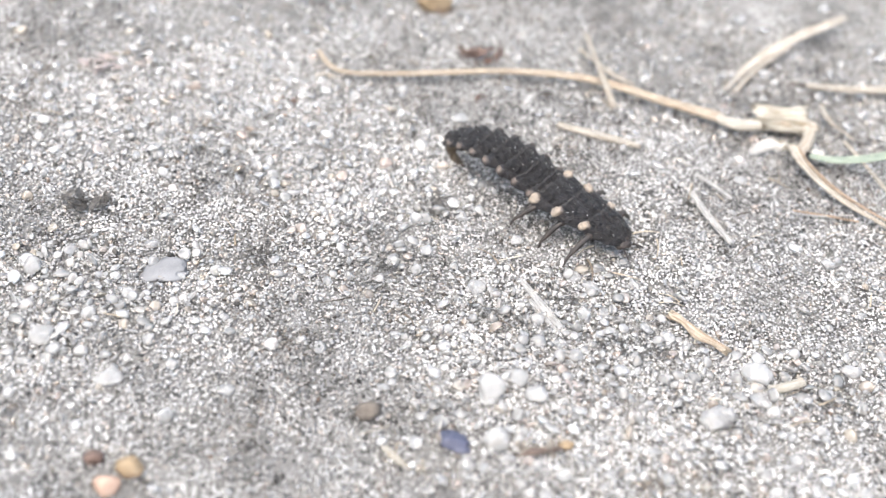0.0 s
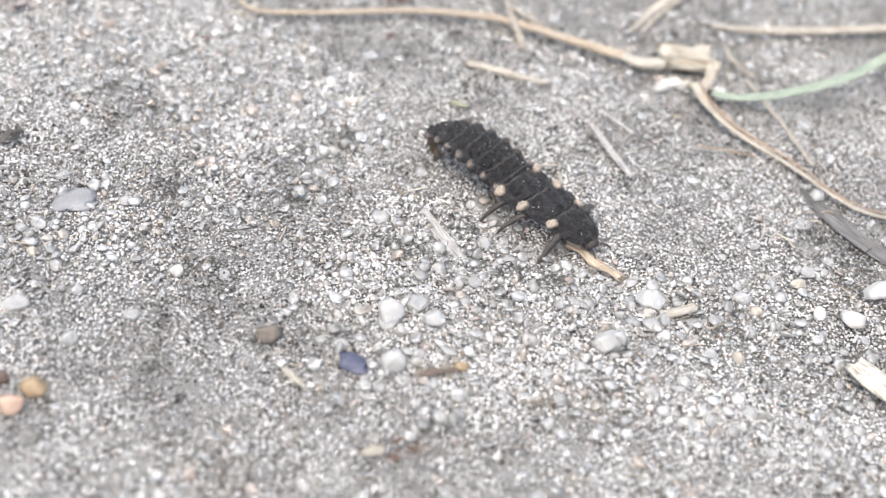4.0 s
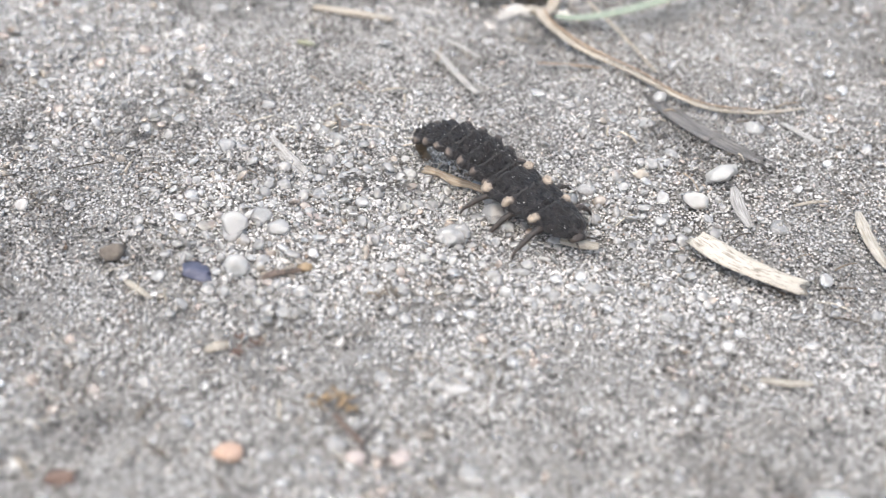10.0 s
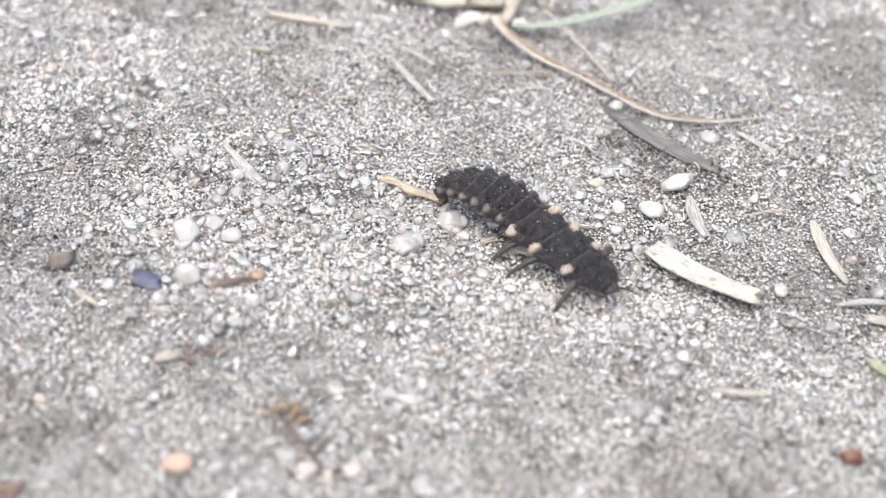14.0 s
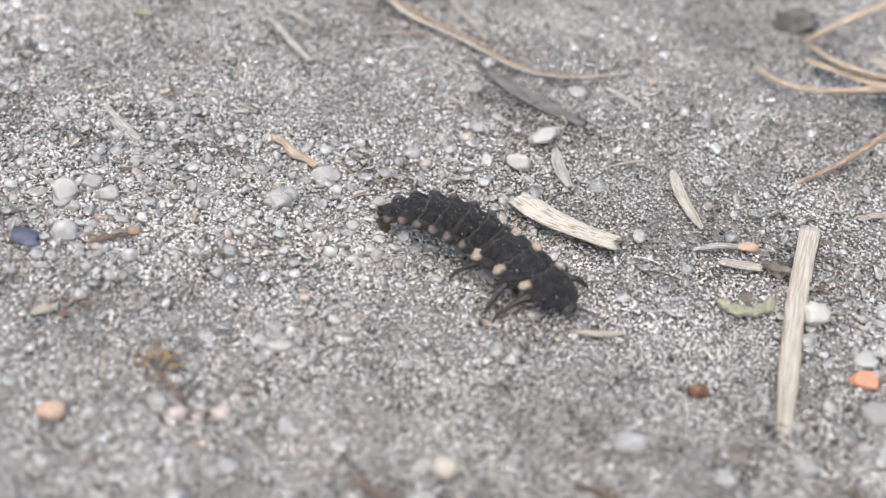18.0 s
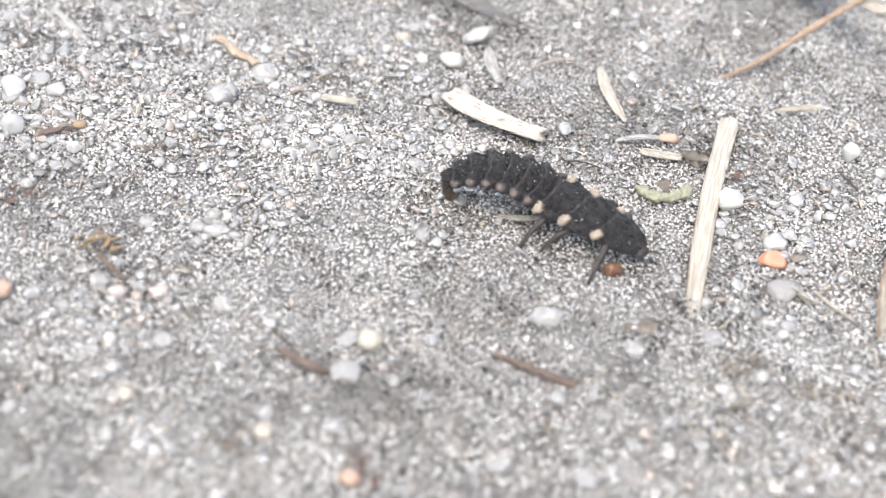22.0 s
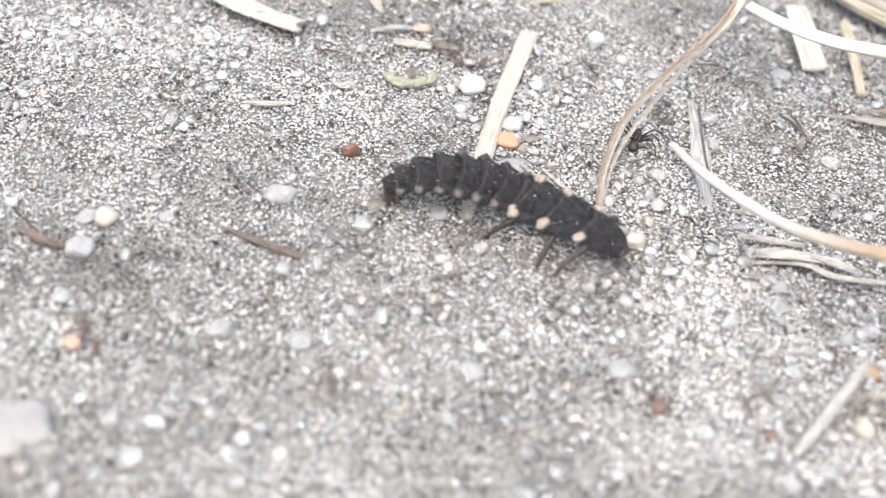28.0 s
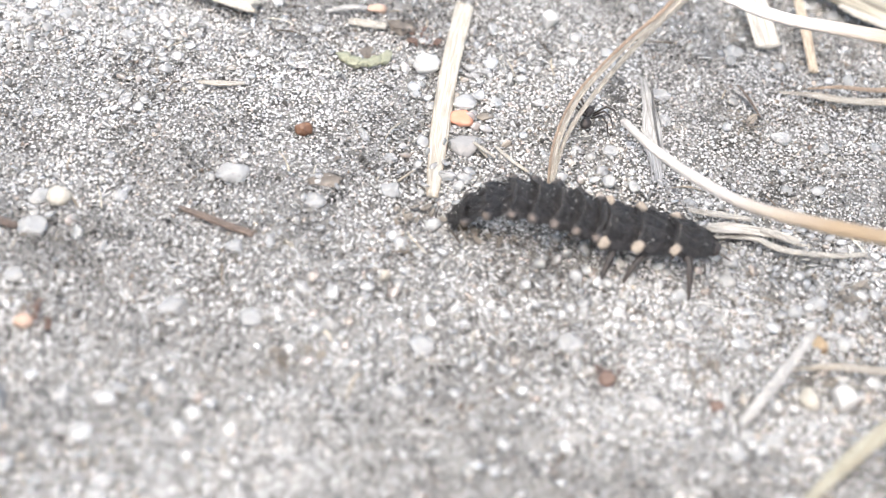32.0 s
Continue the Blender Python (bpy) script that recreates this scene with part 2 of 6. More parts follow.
STRAW = fibre("straw", (0.33, 0.26, 0.185), (0.52, 0.445, 0.35), (0.27, 0.175, 0.11), tmix=0.48)
PALESTRAW = fibre("pale_straw", (0.31, 0.268, 0.212), (0.50, 0.458, 0.393), (0.27, 0.21, 0.15), tmix=0.46)
WHITESTRAW = fibre("bleached_straw", (0.35, 0.315, 0.255), (0.52, 0.485, 0.425), (0.27, 0.225, 0.17), tmix=0.45)
BLADE = fibre("pale_golden_blade", (0.46, 0.42, 0.385), (0.60, 0.56, 0.525), (0.46, 0.405, 0.36), along=(16.3, 19.5, (0.43, 0.325, 0.215)))
WOODCHIP = material("bleached_wood", (0.17, 0.135, 0.10), (0.55, 0.51, 0.44), scale=1.0, rough=0.7, bump=1.0, bscale=1.4, coords="UV", stretch=(40, 4.5, 1), third=(0.46, 0.41, 0.335), tscale=0.5, tmix=0.45, ramp=(0.35, 0.50))
PAPER = fibre("papery_leaf", (0.27, 0.24, 0.185), (0.46, 0.425, 0.36), (0.27, 0.20, 0.125), tmix=0.46)
WHITEPAPER = fibre("white_papery_leaf", (0.60, 0.575, 0.53), (0.72, 0.70, 0.665), (0.54, 0.50, 0.44), tmix=0.4)
WEATHERED = fibre("silvery_weathered_stalk", (0.29, 0.262, 0.225), (0.56, 0.52, 0.455), (0.40, 0.355, 0.30), tmix=0.42)
OLDSTRAW = fibre("dull_greenish_straw", (0.25, 0.23, 0.17), (0.40, 0.375, 0.30), (0.27, 0.20, 0.13), tmix=0.46)
OLDWOOD = fibre("olive_weathered_stalk", (0.20, 0.175, 0.13), (0.40, 0.365, 0.29), (0.10, 0.082, 0.06), tmix=0.5)
BALL = material("dark_amber", (0.09, 0.042, 0.022), (0.18, 0.09, 0.048), scale=600, rough=0.3, bump=0.5, bscale=1500, third=(0.05, 0.022, 0.014), tscale=420, tmix=0.5, trans=0.15)
ROSE = material("rosy_grey_stone", (0.27, 0.225, 0.205), (0.39, 0.345, 0.325), scale=500, rough=0.5, bump=0.5, bscale=1400, vary=0.2, third=(0.24, 0.19, 0.17), tscale=500, tmix=0.45)
CREAM = material("cream_stone", (0.26, 0.235, 0.195), (0.34, 0.315, 0.27), scale=500, rough=0.4, bump=0.4, bscale=1400, third=(0.48, 0.40, 0.30), tscale=500, tmix=0.42)
GREYSTRAW = fibre("weathered_straw", (0.28, 0.265, 0.245), (0.50, 0.485, 0.46), (0.15, 0.138, 0.125))
REDSTRAW = fibre("reddish_straw", (0.27, 0.185, 0.125), (0.43, 0.33, 0.245), (0.19, 0.12, 0.08))
DARKBLADE = fibre("dark_weathered_blade", (0.075, 0.07, 0.066), (0.19, 0.18, 0.17), (0.06, 0.056, 0.052))
BROWNSTICK = fibre("brown_stick", (0.11, 0.078, 0.062), (0.24, 0.185, 0.15), (0.055, 0.04, 0.034))

SHELL = material("larva_plate", (0.006, 0.005, 0.0049), (0.023, 0.0190, 0.0187), scale=1400, rough=0.36, bump=1.0, bscale=3000, spec=0.55, third=(0.115, 0.098, 0.094), tscale=2600, tmix=0.37, bdist=0.0008)
# paler hind edges of the plates, their thin highlight painted into the colour
LIT_RIM = material("lit_plate_rim", (0.014, 0.0125, 0.012), (0.055, 0.049, 0.046), scale=1600, rough=0.5, bump=0.6, bscale=4200, ramp=(0.40, 0.68))
BELLY = material("larva_belly", (0.045, 0.036, 0.03), (0.10, 0.082, 0.068), scale=1800, rough=0.6, bump=0.6, bscale=3500, spec=0.4)


def spot_material(name, pale, mid, dark, soft):
    """A pale spot that fades into the black plate towards its border."""
    m = material(name, pale, mid, scale=1500, rough=0.55, bump=0.6, bscale=4000, third=tuple(0.7 * c for c in mid), tscale=1500, tmix=0.42)
    n, l = m.node_tree.nodes, m.node_tree.links
    bs = n["Principled BSDF"]
    old = bs.inputs["Base Color"].links[0].from_socket
    uv, sep, ramp, mix, wob, add = (n.new(k) for k in ("ShaderNodeTexCoord", "ShaderNodeSeparateXYZ", "ShaderNodeMapRange", "ShaderNodeMix", "ShaderNodeTexNoise", "ShaderNodeMath"))
    mix.data_type = "RGBA"
    wob.inputs["Scale"].default_value = 900.0
    ramp.inputs["From Min"].default_value, ramp.inputs["From Max"].default_value = soft[0], soft[1]
    l.new(uv.outputs["UV"], sep.inputs["Vector"])
    l.new(uv.outputs["Object"], wob.inputs["Vector"])
    add.operation = "MULTIPLY_ADD"
    l.new(wob.outputs["Fac"], add.inputs[0])
    add.inputs[1].default_value = 0.4
    l.new(sep.outputs["X"], add.inputs[2])
    l.new(add.outputs["Value"], ramp.inputs["Value"])
    a, c = [s for s in mix.inputs if s.type == "RGBA"][:2]
    l.new(ramp.outputs["Result"], mix.inputs[0])
    l.new(old, a)
    c.default_value = (*dark, 1)
    l.new([o for o in mix.outputs if o.type == "RGBA"][0], bs.inputs["Base Color"])
    return m


SPOT_O = spot_material("orange_spot", (0.235, 0.194, 0.152), (0.315, 0.264, 0.212), (0.05, 0.038, 0.03), (0.85, 1.2))
SPOT_W = spot_material("grey_spot", (0.085, 0.066, 0.055), (0.16, 0.130, 0.110), (0.02, 0.018, 0.018), (0.45, 1.1))
LEG = material("larva_leg", (0.014, 0.011, 0.010), (0.04, 0.030, 0.024), scale=1500, rough=0.45, bump=0.4, bscale=4000)
TAILTIP = material("tail_organ", (0.055, 0.04, 0.027), (0.125, 0.092, 0.06), scale=1500, rough=0.45, bump=0.3, bscale=4000)


# ---- mesh helpers, in centimetres ----
def mesh(name, verts, faces, mat, smooth=True, uvs=None):
    me = bpy.data.meshes.new(name)
    me.from_pydata([(x * CM, y * CM, z * CM) for x, y, z in verts], [], faces)
    me.materials.append(mat)
    if smooth:
        me.polygons.foreach_set("use_smooth", [True] * len(me.polygons))
    if uvs:
        layer = me.uv_layers.new(name="UVMap")
        for loop in me.loops:
            layer.data[loop.index].uv = uvs[loop.vertex_index]
    me.update()
    return me


def part(name, me, parent, label="", m=None):
    ob = new(name, me)
    ob.parent = parent
    if m is not None:
        ob.matrix_basis = m
    if label:
        tagged(ob, label=label)
    return ob


def thing(name, me, label, category, x=0.0, y=0.0, z=0.0, turn=0.0, group="", kind="", tilt=(0, 0)):
    ob = new(name, me)
    ob.matrix_basis = pose(x * CM, y * CM, z * CM, tilt[0], tilt[1], turn)
    return tagged(ob, label=label, category=category, group=group, kind=kind)


def ico(level):
    bm = bmesh.new()
    bmesh.ops.create_icosphere(bm, subdivisions=level, radius=1.0)
    v = np.array([p.co[:] for p in bm.verts])
    f = np.array([[p.index for p in q.verts] for q in bm.faces])
    bm.free()
    return v, f


ICO1, ICO2, ICO3 = ico(1), ico(2), ico(3)


def lump_points(size, rough, freq, seed, level, flat=0.0, cuts=7):
    v, f = {1: ICO1, 2: ICO2, 3: ICO3}[level]
    rng = random.Random(seed)
    off = Vector((seed * 7.13, seed * 3.7, seed * 1.9))
    planes = [(Vector((rng.gauss(0, 1), rng.gauss(0, 1), rng.gauss(0, 1))).normalized(), rng.uniform(0.62, 0.92) - flat) for _ in range(cuts)]
    out = []
    for p in v:
        q = Vector(p)
        s = q * (1 + rough * noise.noise(q * freq + off) + 0.4 * rough * noise.noise(q * freq * 3.1 + off))
        for c, far in planes:
            d = s.dot(c) - far
            if d > 0:
                s -= c * d * 0.85
        out.append((s.x * size[0] / 2 * 1.12, s.y * size[1] / 2 * 1.12, s.z * size[2] / 2 * 1.1 + size[2] * 0.36))
    return out, [tuple(int(i) for i in q) for q in f]


def lump(name, size, mat, rough=0.18, freq=1.6, seed=0, level=3, flat=0.0, cuts=7):
    """A worn stone or crumb of size (x, y, z), with chipped faces and dents at two scales; its foot lies near z = 0."""
    v, f = lump_points(size, rough, freq, seed, level, flat, cuts)
    return mesh(name, v, f, mat, True)


SHARDS = {}


def clump(name, size, mat, pieces, seed, lead, label, category, x, y, z, turn=0.0):
    """A crumb of litter: a heap of angular shards, a few large and many small, each a part."""
    rng = random.Random(seed)
    root = tagged(new(name), label, category)
    root.matrix_basis = pose(x * CM, y * CM, z * CM, 0, 0, turn)
    if mat.name not in SHARDS:
        SHARDS[mat.name] = [mesh("shard", *lump_points((1, w, h), 0.8, 2.6, 300 + k, 2, 0.22, 11), mat, False) for k, (w, h) in enumerate([(0.32, 0.16), (0.55, 0.2), (0.14, 0.12), (0.45, 0.35), (0.62, 0.14), (0.1, 0.1)])]
    big = max(size[0], size[1])
    count = max(pieces, 12) + (8 if big > 0.15 else 0)
    for k in range(count):
        a, r = rng.uniform(0, 2 * math.pi), rng.uniform(0, 1) ** 0.6 * 0.55
        w = max(big * lead * (1.0 if k < 3 else 0.62 * rng.uniform(0.5, 1.0)) * rng.uniform(0.6, 1.15), 0.016)
        h = min(1.0, size[2] / w * rng.uniform(0.7, 1.3))
        m = pose(math.cos(a) * r * size[0] * CM, math.sin(a) * r * size[1] * CM, (0.018 + size[2] * rng.uniform(0.0, 0.4) * (1 - r * 1.5)) * CM, rng.uniform(-35, 35), rng.uniform(-35, 35), rng.uniform(0, 360))
        part("shard", SHARDS[mat.name][k % 6], root, "", m @ Matrix.Diagonal((w, w, max(w * h, 0.3 * w), 1)))
    return root


def stem_mesh(name, pts, widths, thick, mat, ridges=7, twist=0.0, fold=0.0, steps=8, ragged=0.0, seed=0, hollow=0.0, uneven=0.1):
    """A blade, stalk or sliver along pts (x, y, z), with lengthwise ribs; widths at even steps, thick as a share of the width."""
    rng = random.Random(seed)
    P = [Vector(p) for p in pts]
    if len(P) == 2:
        P = [P[0], P[0].lerp(P[1], 0.5), P[1]]
    dense = []
    for k in range(len(P) - 1):
        a, b, c, d = P[max(k - 1, 0)], P[k], P[k + 1], P[min(k + 2, len(P) - 1)]
        for s in range(steps):
            t = s / steps
            dense.append(0.5 * ((2 * b) + (c - a) * t + (2 * a - 5 * b + 4 * c - d) * t * t + (3 * b - a - 3 * c + d) * t ** 3))
    dense.append(P[-1])
    n, ring = len(dense), 2 * ridges + 6
    verts, uvs, faces = [], [], []
    run = 0.0
    for k, p in enumerate(dense):
        u = k / (n - 1)
        w = np.interp(u, np.linspace(0, 1, len(widths)), widths)
        ahead = (dense[min(k + 1, n - 1)] - dense[max(k - 1, 0)]).normalized()
        side = ahead.cross(Vector((0, 0, 1)))
        side = side.normalized() if side.length > 1e-4 else Vector((1, 0, 0))
        up = side.cross(ahead)
        tw = radians(twist) * u
        side, up = side * math.cos(tw) + up * math.sin(tw), up * math.cos(tw) - side * math.sin(tw)
        if k:
            run += (p - dense[k - 1]).length
        wob = 1 + uneven * noise.noise(Vector((run * 4.0, seed * 3.1, 0)))
        for r in range(ring):
            a = 2 * math.pi * r / ring
            cx, cz = math.cos(a), math.sin(a)
            rib = 1 + 0.10 * math.cos(r * math.pi + 0.7) + 0.05 * noise.noise(Vector((r * 1.7, run * 5.0, seed)))
            lift = fold * abs(cx) * w * 0.5 - (hollow * w * 0.3 * (1 - cx * cx) if cz > 0 else 0)
            rag = ragged * w * rng.uniform(-1, 1) if k in (0, n - 1) else 0.0
            q = p + side * (cx * w * 0.5 * wob * (1 + 0.03 * rib)) + up * (cz * w * thick * 0.5 * rib + lift) + ahead * rag
            verts.append(tuple(q))
            uvs.append((r / ring, run / max(widths) * 0.4 + seed * 0.37))
    for k in range(n - 1):
        for r in range(ring):
            s = (r + 1) % ring
            faces.append((k * ring + r, k * ring + s, (k + 1) * ring + s, (k + 1) * ring + r))
    # blunt ends, each drawn to a middle point
    for k, step in ((0, 1), (n - 1, -1)):
        w = widths[0] if k == 0 else widths[-1]
        verts.append(tuple(dense[k] + (dense[k] - dense[k + step]).normalized() * w * thick * 0.3))
        uvs.append((0.5, uvs[k * ring][1]))
        for r in range(ring):
            a, b = k * ring + r, k * ring + (r + 1) % ring
            faces.append((len(verts) - 1, b, a) if k == 0 else (len(verts) - 1, a, b))
    return mesh(name, verts, faces, mat, True, uvs)


def stem(name, label, category, pts, widths, thick, mat, group="", **kw):
    """A dry blade or sliver as a thing, its origin at its first point."""
    x, y, z = pts[0]
    return thing(name, stem_mesh(name, [(a - x, b - y, c - z) for a, b, c in pts], widths, thick, mat, **kw), label, category, x, y, z, group=group)


def sheet_mesh(name, corners, mat, crumple, curl, seed, torn=0.12):
    """A torn scrap of papery leaf between four corners, crumpled and curled, with a thickness of its own."""
    a, b, c, d = [Vector(p) for p in corners]
    nu, nv = 14, 10
    top, verts, uvs, faces = [], [], [], []
    for i in range(nu + 1):
        for j in range(nv + 1):
            u, v = i / nu, j / nv
            edge = min(u, 1 - u, v, 1 - v)
            s = noise.noise(Vector((u * 3.1, v * 3.1, seed * 5.3))), noise.noise(Vector((u * 7.7, v * 7.7, seed * 2.9)))
            u2 = u + torn * s[1] * (1 if edge == 0 else 0.2)
            v2 = v + torn * s[0] * (1 if edge == 0 else 0.2)
            p = (a * (1 - u2) + b * u2) * (1 - v2) + (d * (1 - u2) + c * u2) * v2
            p.z += crumple * (s[0] + 0.5 * s[1]) + curl * (1 - (2 * v - 1) ** 2)
            top.append(p)
            uvs.append((v * 0.6, u * 2 + seed))
    verts = [tuple(p) for p in top] + [(p.x, p.y, p.z - 0.007) for p in top]
    n, m = nv + 1, len(top)
    for i in range(nu):
        for j in range(nv):
            q = (i * n + j, (i + 1) * n + j, (i + 1) * n + j + 1, i * n + j + 1)
            faces += [q[::-1], tuple(k + m for k in q)]
    rim = [i * n for i in range(nu + 1)] + [nu * n + j for j in range(1, n)] + [i * n + nv for i in range(nu - 1, -1, -1)] + [j for j in range(nv - 1, 0, -1)]
    for k, r in enumerate(rim):
        q = rim[(k + 1) % len(rim)]
        faces.append((r, q, q + m, r + m))
    return mesh(name, verts, faces, mat, True, uvs + uvs)


def rooted(name, label, category, x, y):
    """An empty at the foot of a plant; its stalks and leaves are parts."""
    root = tagged(new(name), label, category)
    root.matrix_basis = pose(x * CM, y * CM, 0)
    return root


def limb(root, name, label, pts, widths, thick, mat, **kw):
    """A stalk, strand or blade that belongs to a rooted thing."""
    x, y = root.location.x / CM, root.location.y / CM
    return part(name, stem_mesh(name, [(a - x, b - y, c) for a, b, c in pts], widths, thick, mat, **kw), root, label)


def sheath(root, label, a, b, r, arc, mat, seed):
    """A torn, curled tube of papery leaf from a to b, open along one side; arc in degrees from the side round over the top."""
    ox, oy = root.location.x / CM, root.location.y / CM
    a, b = Vector((a[0] - ox, a[1] - oy, a[2])), Vector((b[0] - ox, b[1] - oy, b[2]))
    ahead = (b - a).normalized()
    side = ahead.cross(Vector((0, 0, 1))).normalized()
    up = side.cross(ahead)
    nu, nv = 12, 18
    outer, inner, uvs, faces = [], [], [], []
    for i in range(nu + 1):
        for j in range(nv + 1):
            u, v = i / nu, j / nv
            c = radians(arc[0] + (arc[1] - arc[0]) * v)
            w1, w2 = noise.noise(Vector((u * 2.3, v * 2.9, seed * 5.3))), noise.noise(Vector((u * 6.1, v * 8.0, seed * 2.9)))
            rr = r * (1 + 0.35 * w1 + 0.18 * w2 + 0.05 * math.sin(v * 40))
            end = 0.22 * w2 + 0.15 * noise.noise(Vector((v * 11, seed, 0)))
            p = a.lerp(b, u + (end if i in (0, nu) else 0.0))
            d = side * math.cos(c) + up * math.sin(c)
            outer.append(p + d * rr)
            inner.append(p + d * (rr - 0.006))
            uvs.append((v * 0.8, u * 2 + seed))
    n, m = nv + 1, len(outer)
    for i in range(nu):
        for j in range(nv):
            q = (i * n + j, (i + 1) * n + j, (i + 1) * n + j + 1, i * n + j + 1)
            faces += [q, tuple(k + m for k in q[::-1])]
    rim = [i * n for i in range(nu + 1)] + [nu * n + j for j in range(1, n)] + [i * n + nv for i in range(nu - 1, -1, -1)] + [j for j in range(nv - 1, 0, -1)]
    for k, q in enumerate(rim):
        o = rim[(k + 1) % len(rim)]
        faces.append((o, q, q + m, o + m))
    return part("sheath", mesh("sheath", [tuple(p) for p in outer + inner], faces, mat, True, uvs + uvs), root, label)


def leaf(root, name, label, corners, mat, crumple, curl, seed):
    """A papery scrap that belongs to a rooted thing."""
    x, y = root.location.x / CM, root.location.y / CM
    return part(name, sheet_mesh(name, [(p - x, q - y, r) for p, q, r in corners], mat, crumple, curl, seed), root, label)


def scrap(name, label, category, corners, mat, crumple, curl, seed):
    x, y, z = corners[0]
    return thing(name, sheet_mesh(name, [(p - x, q - y, r - z) for p, q, r in corners], mat, crumple, curl, seed), label, category, x, y, z)


def tube(name, pts, radii, mat, flat=1.0, ring=12):
    """A round-ended limb through pts with the given radii."""
    verts, faces = [], []
    P = [Vector(p) for p in pts]
    for k, p in enumerate(P):
        d = (P[min(k + 1, len(P) - 1)] - P[max(k - 1, 0)]).normalized()
        s = d.cross(Vector((0.1, 0.2, 1))).normalized()
        t = s.cross(d)
        for r in range(ring):
            a = 2 * math.pi * r / ring
            verts.append(tuple(p + radii[k] * (s * math.cos(a) + t * math.sin(a) * flat)))
    for k in range(len(P) - 1):
        for r in range(ring):
            q = (r + 1) % ring
            faces.append((k * ring + r, k * ring + q, (k + 1) * ring + q, (k + 1) * ring + r))
    faces.append(tuple(range(ring))[::-1])
    faces.append(tuple((len(P) - 1) * ring + r for r in range(ring)))
    return mesh(name, verts, faces, mat)


# ---- the ground ----
def relief(x, y):
    """Gentle unevenness of the trodden sand, in centimetres."""
    return 0.05 * noise.noise(Vector((x * 0.55, y * 0.55, 3.0))) + 0.022 * noise.noise(Vector((x * 2.1, y * 2.1, 7.0)))


# drifts of coarse pale sand: place and reach
DRIFTS = [(-2.54, -0.35, 0.6), (-1.79, 0.03, 0.6), (-0.9, -0.1, 0.6), (-0.52, -0.63, 0.52), (-1.58, 0.79, 0.4), (0.95, -2.38, 0.52), (1.96, -2.49, 0.52), (0.43, -2.59, 0.32), (1.07, -1.46, 0.28), (-2.19, -2.59, 0.44), (0.57, -2.45, 0.44), (1.32, -2.41, 0.32), (1.77, -2.52, 0.4), (1.96, -3.82, 0.36), (1.12, -3, 0.28), (0.6, -2.4, 0.44), (1.1, -2.56, 0.44)]
DRIFTS += [(1.8, -3.85, 0.28), (0.45, -2.41, 0.36), (1.29, -2.35, 0.48), (1.84, -2.82, 0.48), (0.97, -3.19, 0.4), (1.83, -3.86, 0.28), (0.63, -1.85, 0.44), (2.91, -3.14, 0.4), (5.01, -4.83, 0.32), (5.38, -4.4, 0.36), (2.31, -3.07, 0.32), (5.49, -3.8, 0.32), (7.24, -6.35, 0.45), (6.26, -6.1, 0.36), (5.73, -6.9, 0.48), (7.3, -5.65, 0.5), (6.9, -6.0, 0.55), (6.6, -6.75, 0.5), (7.0, -7.05, 0.5)]
# damp, fine grey sand: place and reach
DAMP = [(-0.53, -1.98, 0.48), (-0.11, -2.81, 0.44), (-0.02, -0.86, 0.24), (2.76, -0.34, 0.48), (3.14, 1.48, 0.6), (-0.59, -3.2, 0.48), (-0.25, -3.8, 0.52), (3.38, -1.64, 0.32), (-0.1, -0.81, 0.28), (-0.19, -3.6, 0.6), (4.32, -0.79, 0.4), (2.63, -3, 0.24), (3.47, -4.18, 0.52), (4.9, -1.71, 0.44), (3.72, -4.79, 0.56), (4.16, -3.16, 0.36), (1.42, -4.71, 0.48), (3.15, -4.65, 0.52), (4.39, -5.32, 0.4), (7.09, -4.47, 0.4), (2.83, -5.5, 0.36), (5.70, -4.24, 0.2), (6.15, -4.32, 0.25), (3.43, -1.38, 0.3)]


# damp brown earth among the litter: place and reach
EARTH = [(2.8, 0.5, 0.8), (2.05, 1.15, 0.7), (3.9, 0.8, 1.0), (7.4, -6.1, 0.5), (6.9, -6.8, 0.5), (5.9, -0.65, 0.9), (8.1, -3.3, 0.8), (2.95, -3.25, 0.25), (4.85, -5.25, 0.35), (2.1, -5.6, 0.5), (1.3, -3.85, 0.4), (6.2, -6.4, 0.6), (5.6, -6.1, 0.5), (6.6, -7.0, 0.5), (5.2, -6.6, 0.6), (5.15, -3.45, 0.3), (6.3, -7.1, 0.6), (5.6, -5.75, 0.35), (4.7, -6.4, 0.6)]


def drift(x, y, places=DRIFTS):
    """How much coarse pale sand, or brown earth, lies at a place."""
    return sum(math.exp(-((x - a) ** 2 + (y - b) ** 2) / (r * r)) for a, b, r in places)


def ground_sheet():
    """One sheet: fine where the larva walks, then ever wider out to the horizon."""
    near = [k * 0.1 for k in range(-60, 121)]
    far = [0.2, 0.5, 1.2, 3, 8, 20, 60, 200, 800, 3000, 12000, 60000]
    xs = [-6.0 - d for d in reversed(far)] + near + [12.0 + d for d in far]
    ys = [-10.0 - d for d in reversed(far)] + [k * 0.1 for k in range(-100, 66)] + [6.5 + d for d in far]
    verts = []
    for y in ys:
        for x in xs:
            inside = -6 <= x <= 12 and -10 <= y <= 6.5
            z = relief(x, y) if inside else 0.0
            if inside:
                z += 0.012 * noise.noise(Vector((x * 9, y * 9, 1.0)))
            verts.append((x, y, z - 0.012))
    n = len(xs)
    faces = [(j * n + i, j * n + i + 1, (j + 1) * n + i + 1, (j + 1) * n + i) for j in range(len(ys) - 1) for i in range(n - 1)]
    return mesh("ground", verts, faces, SOIL)


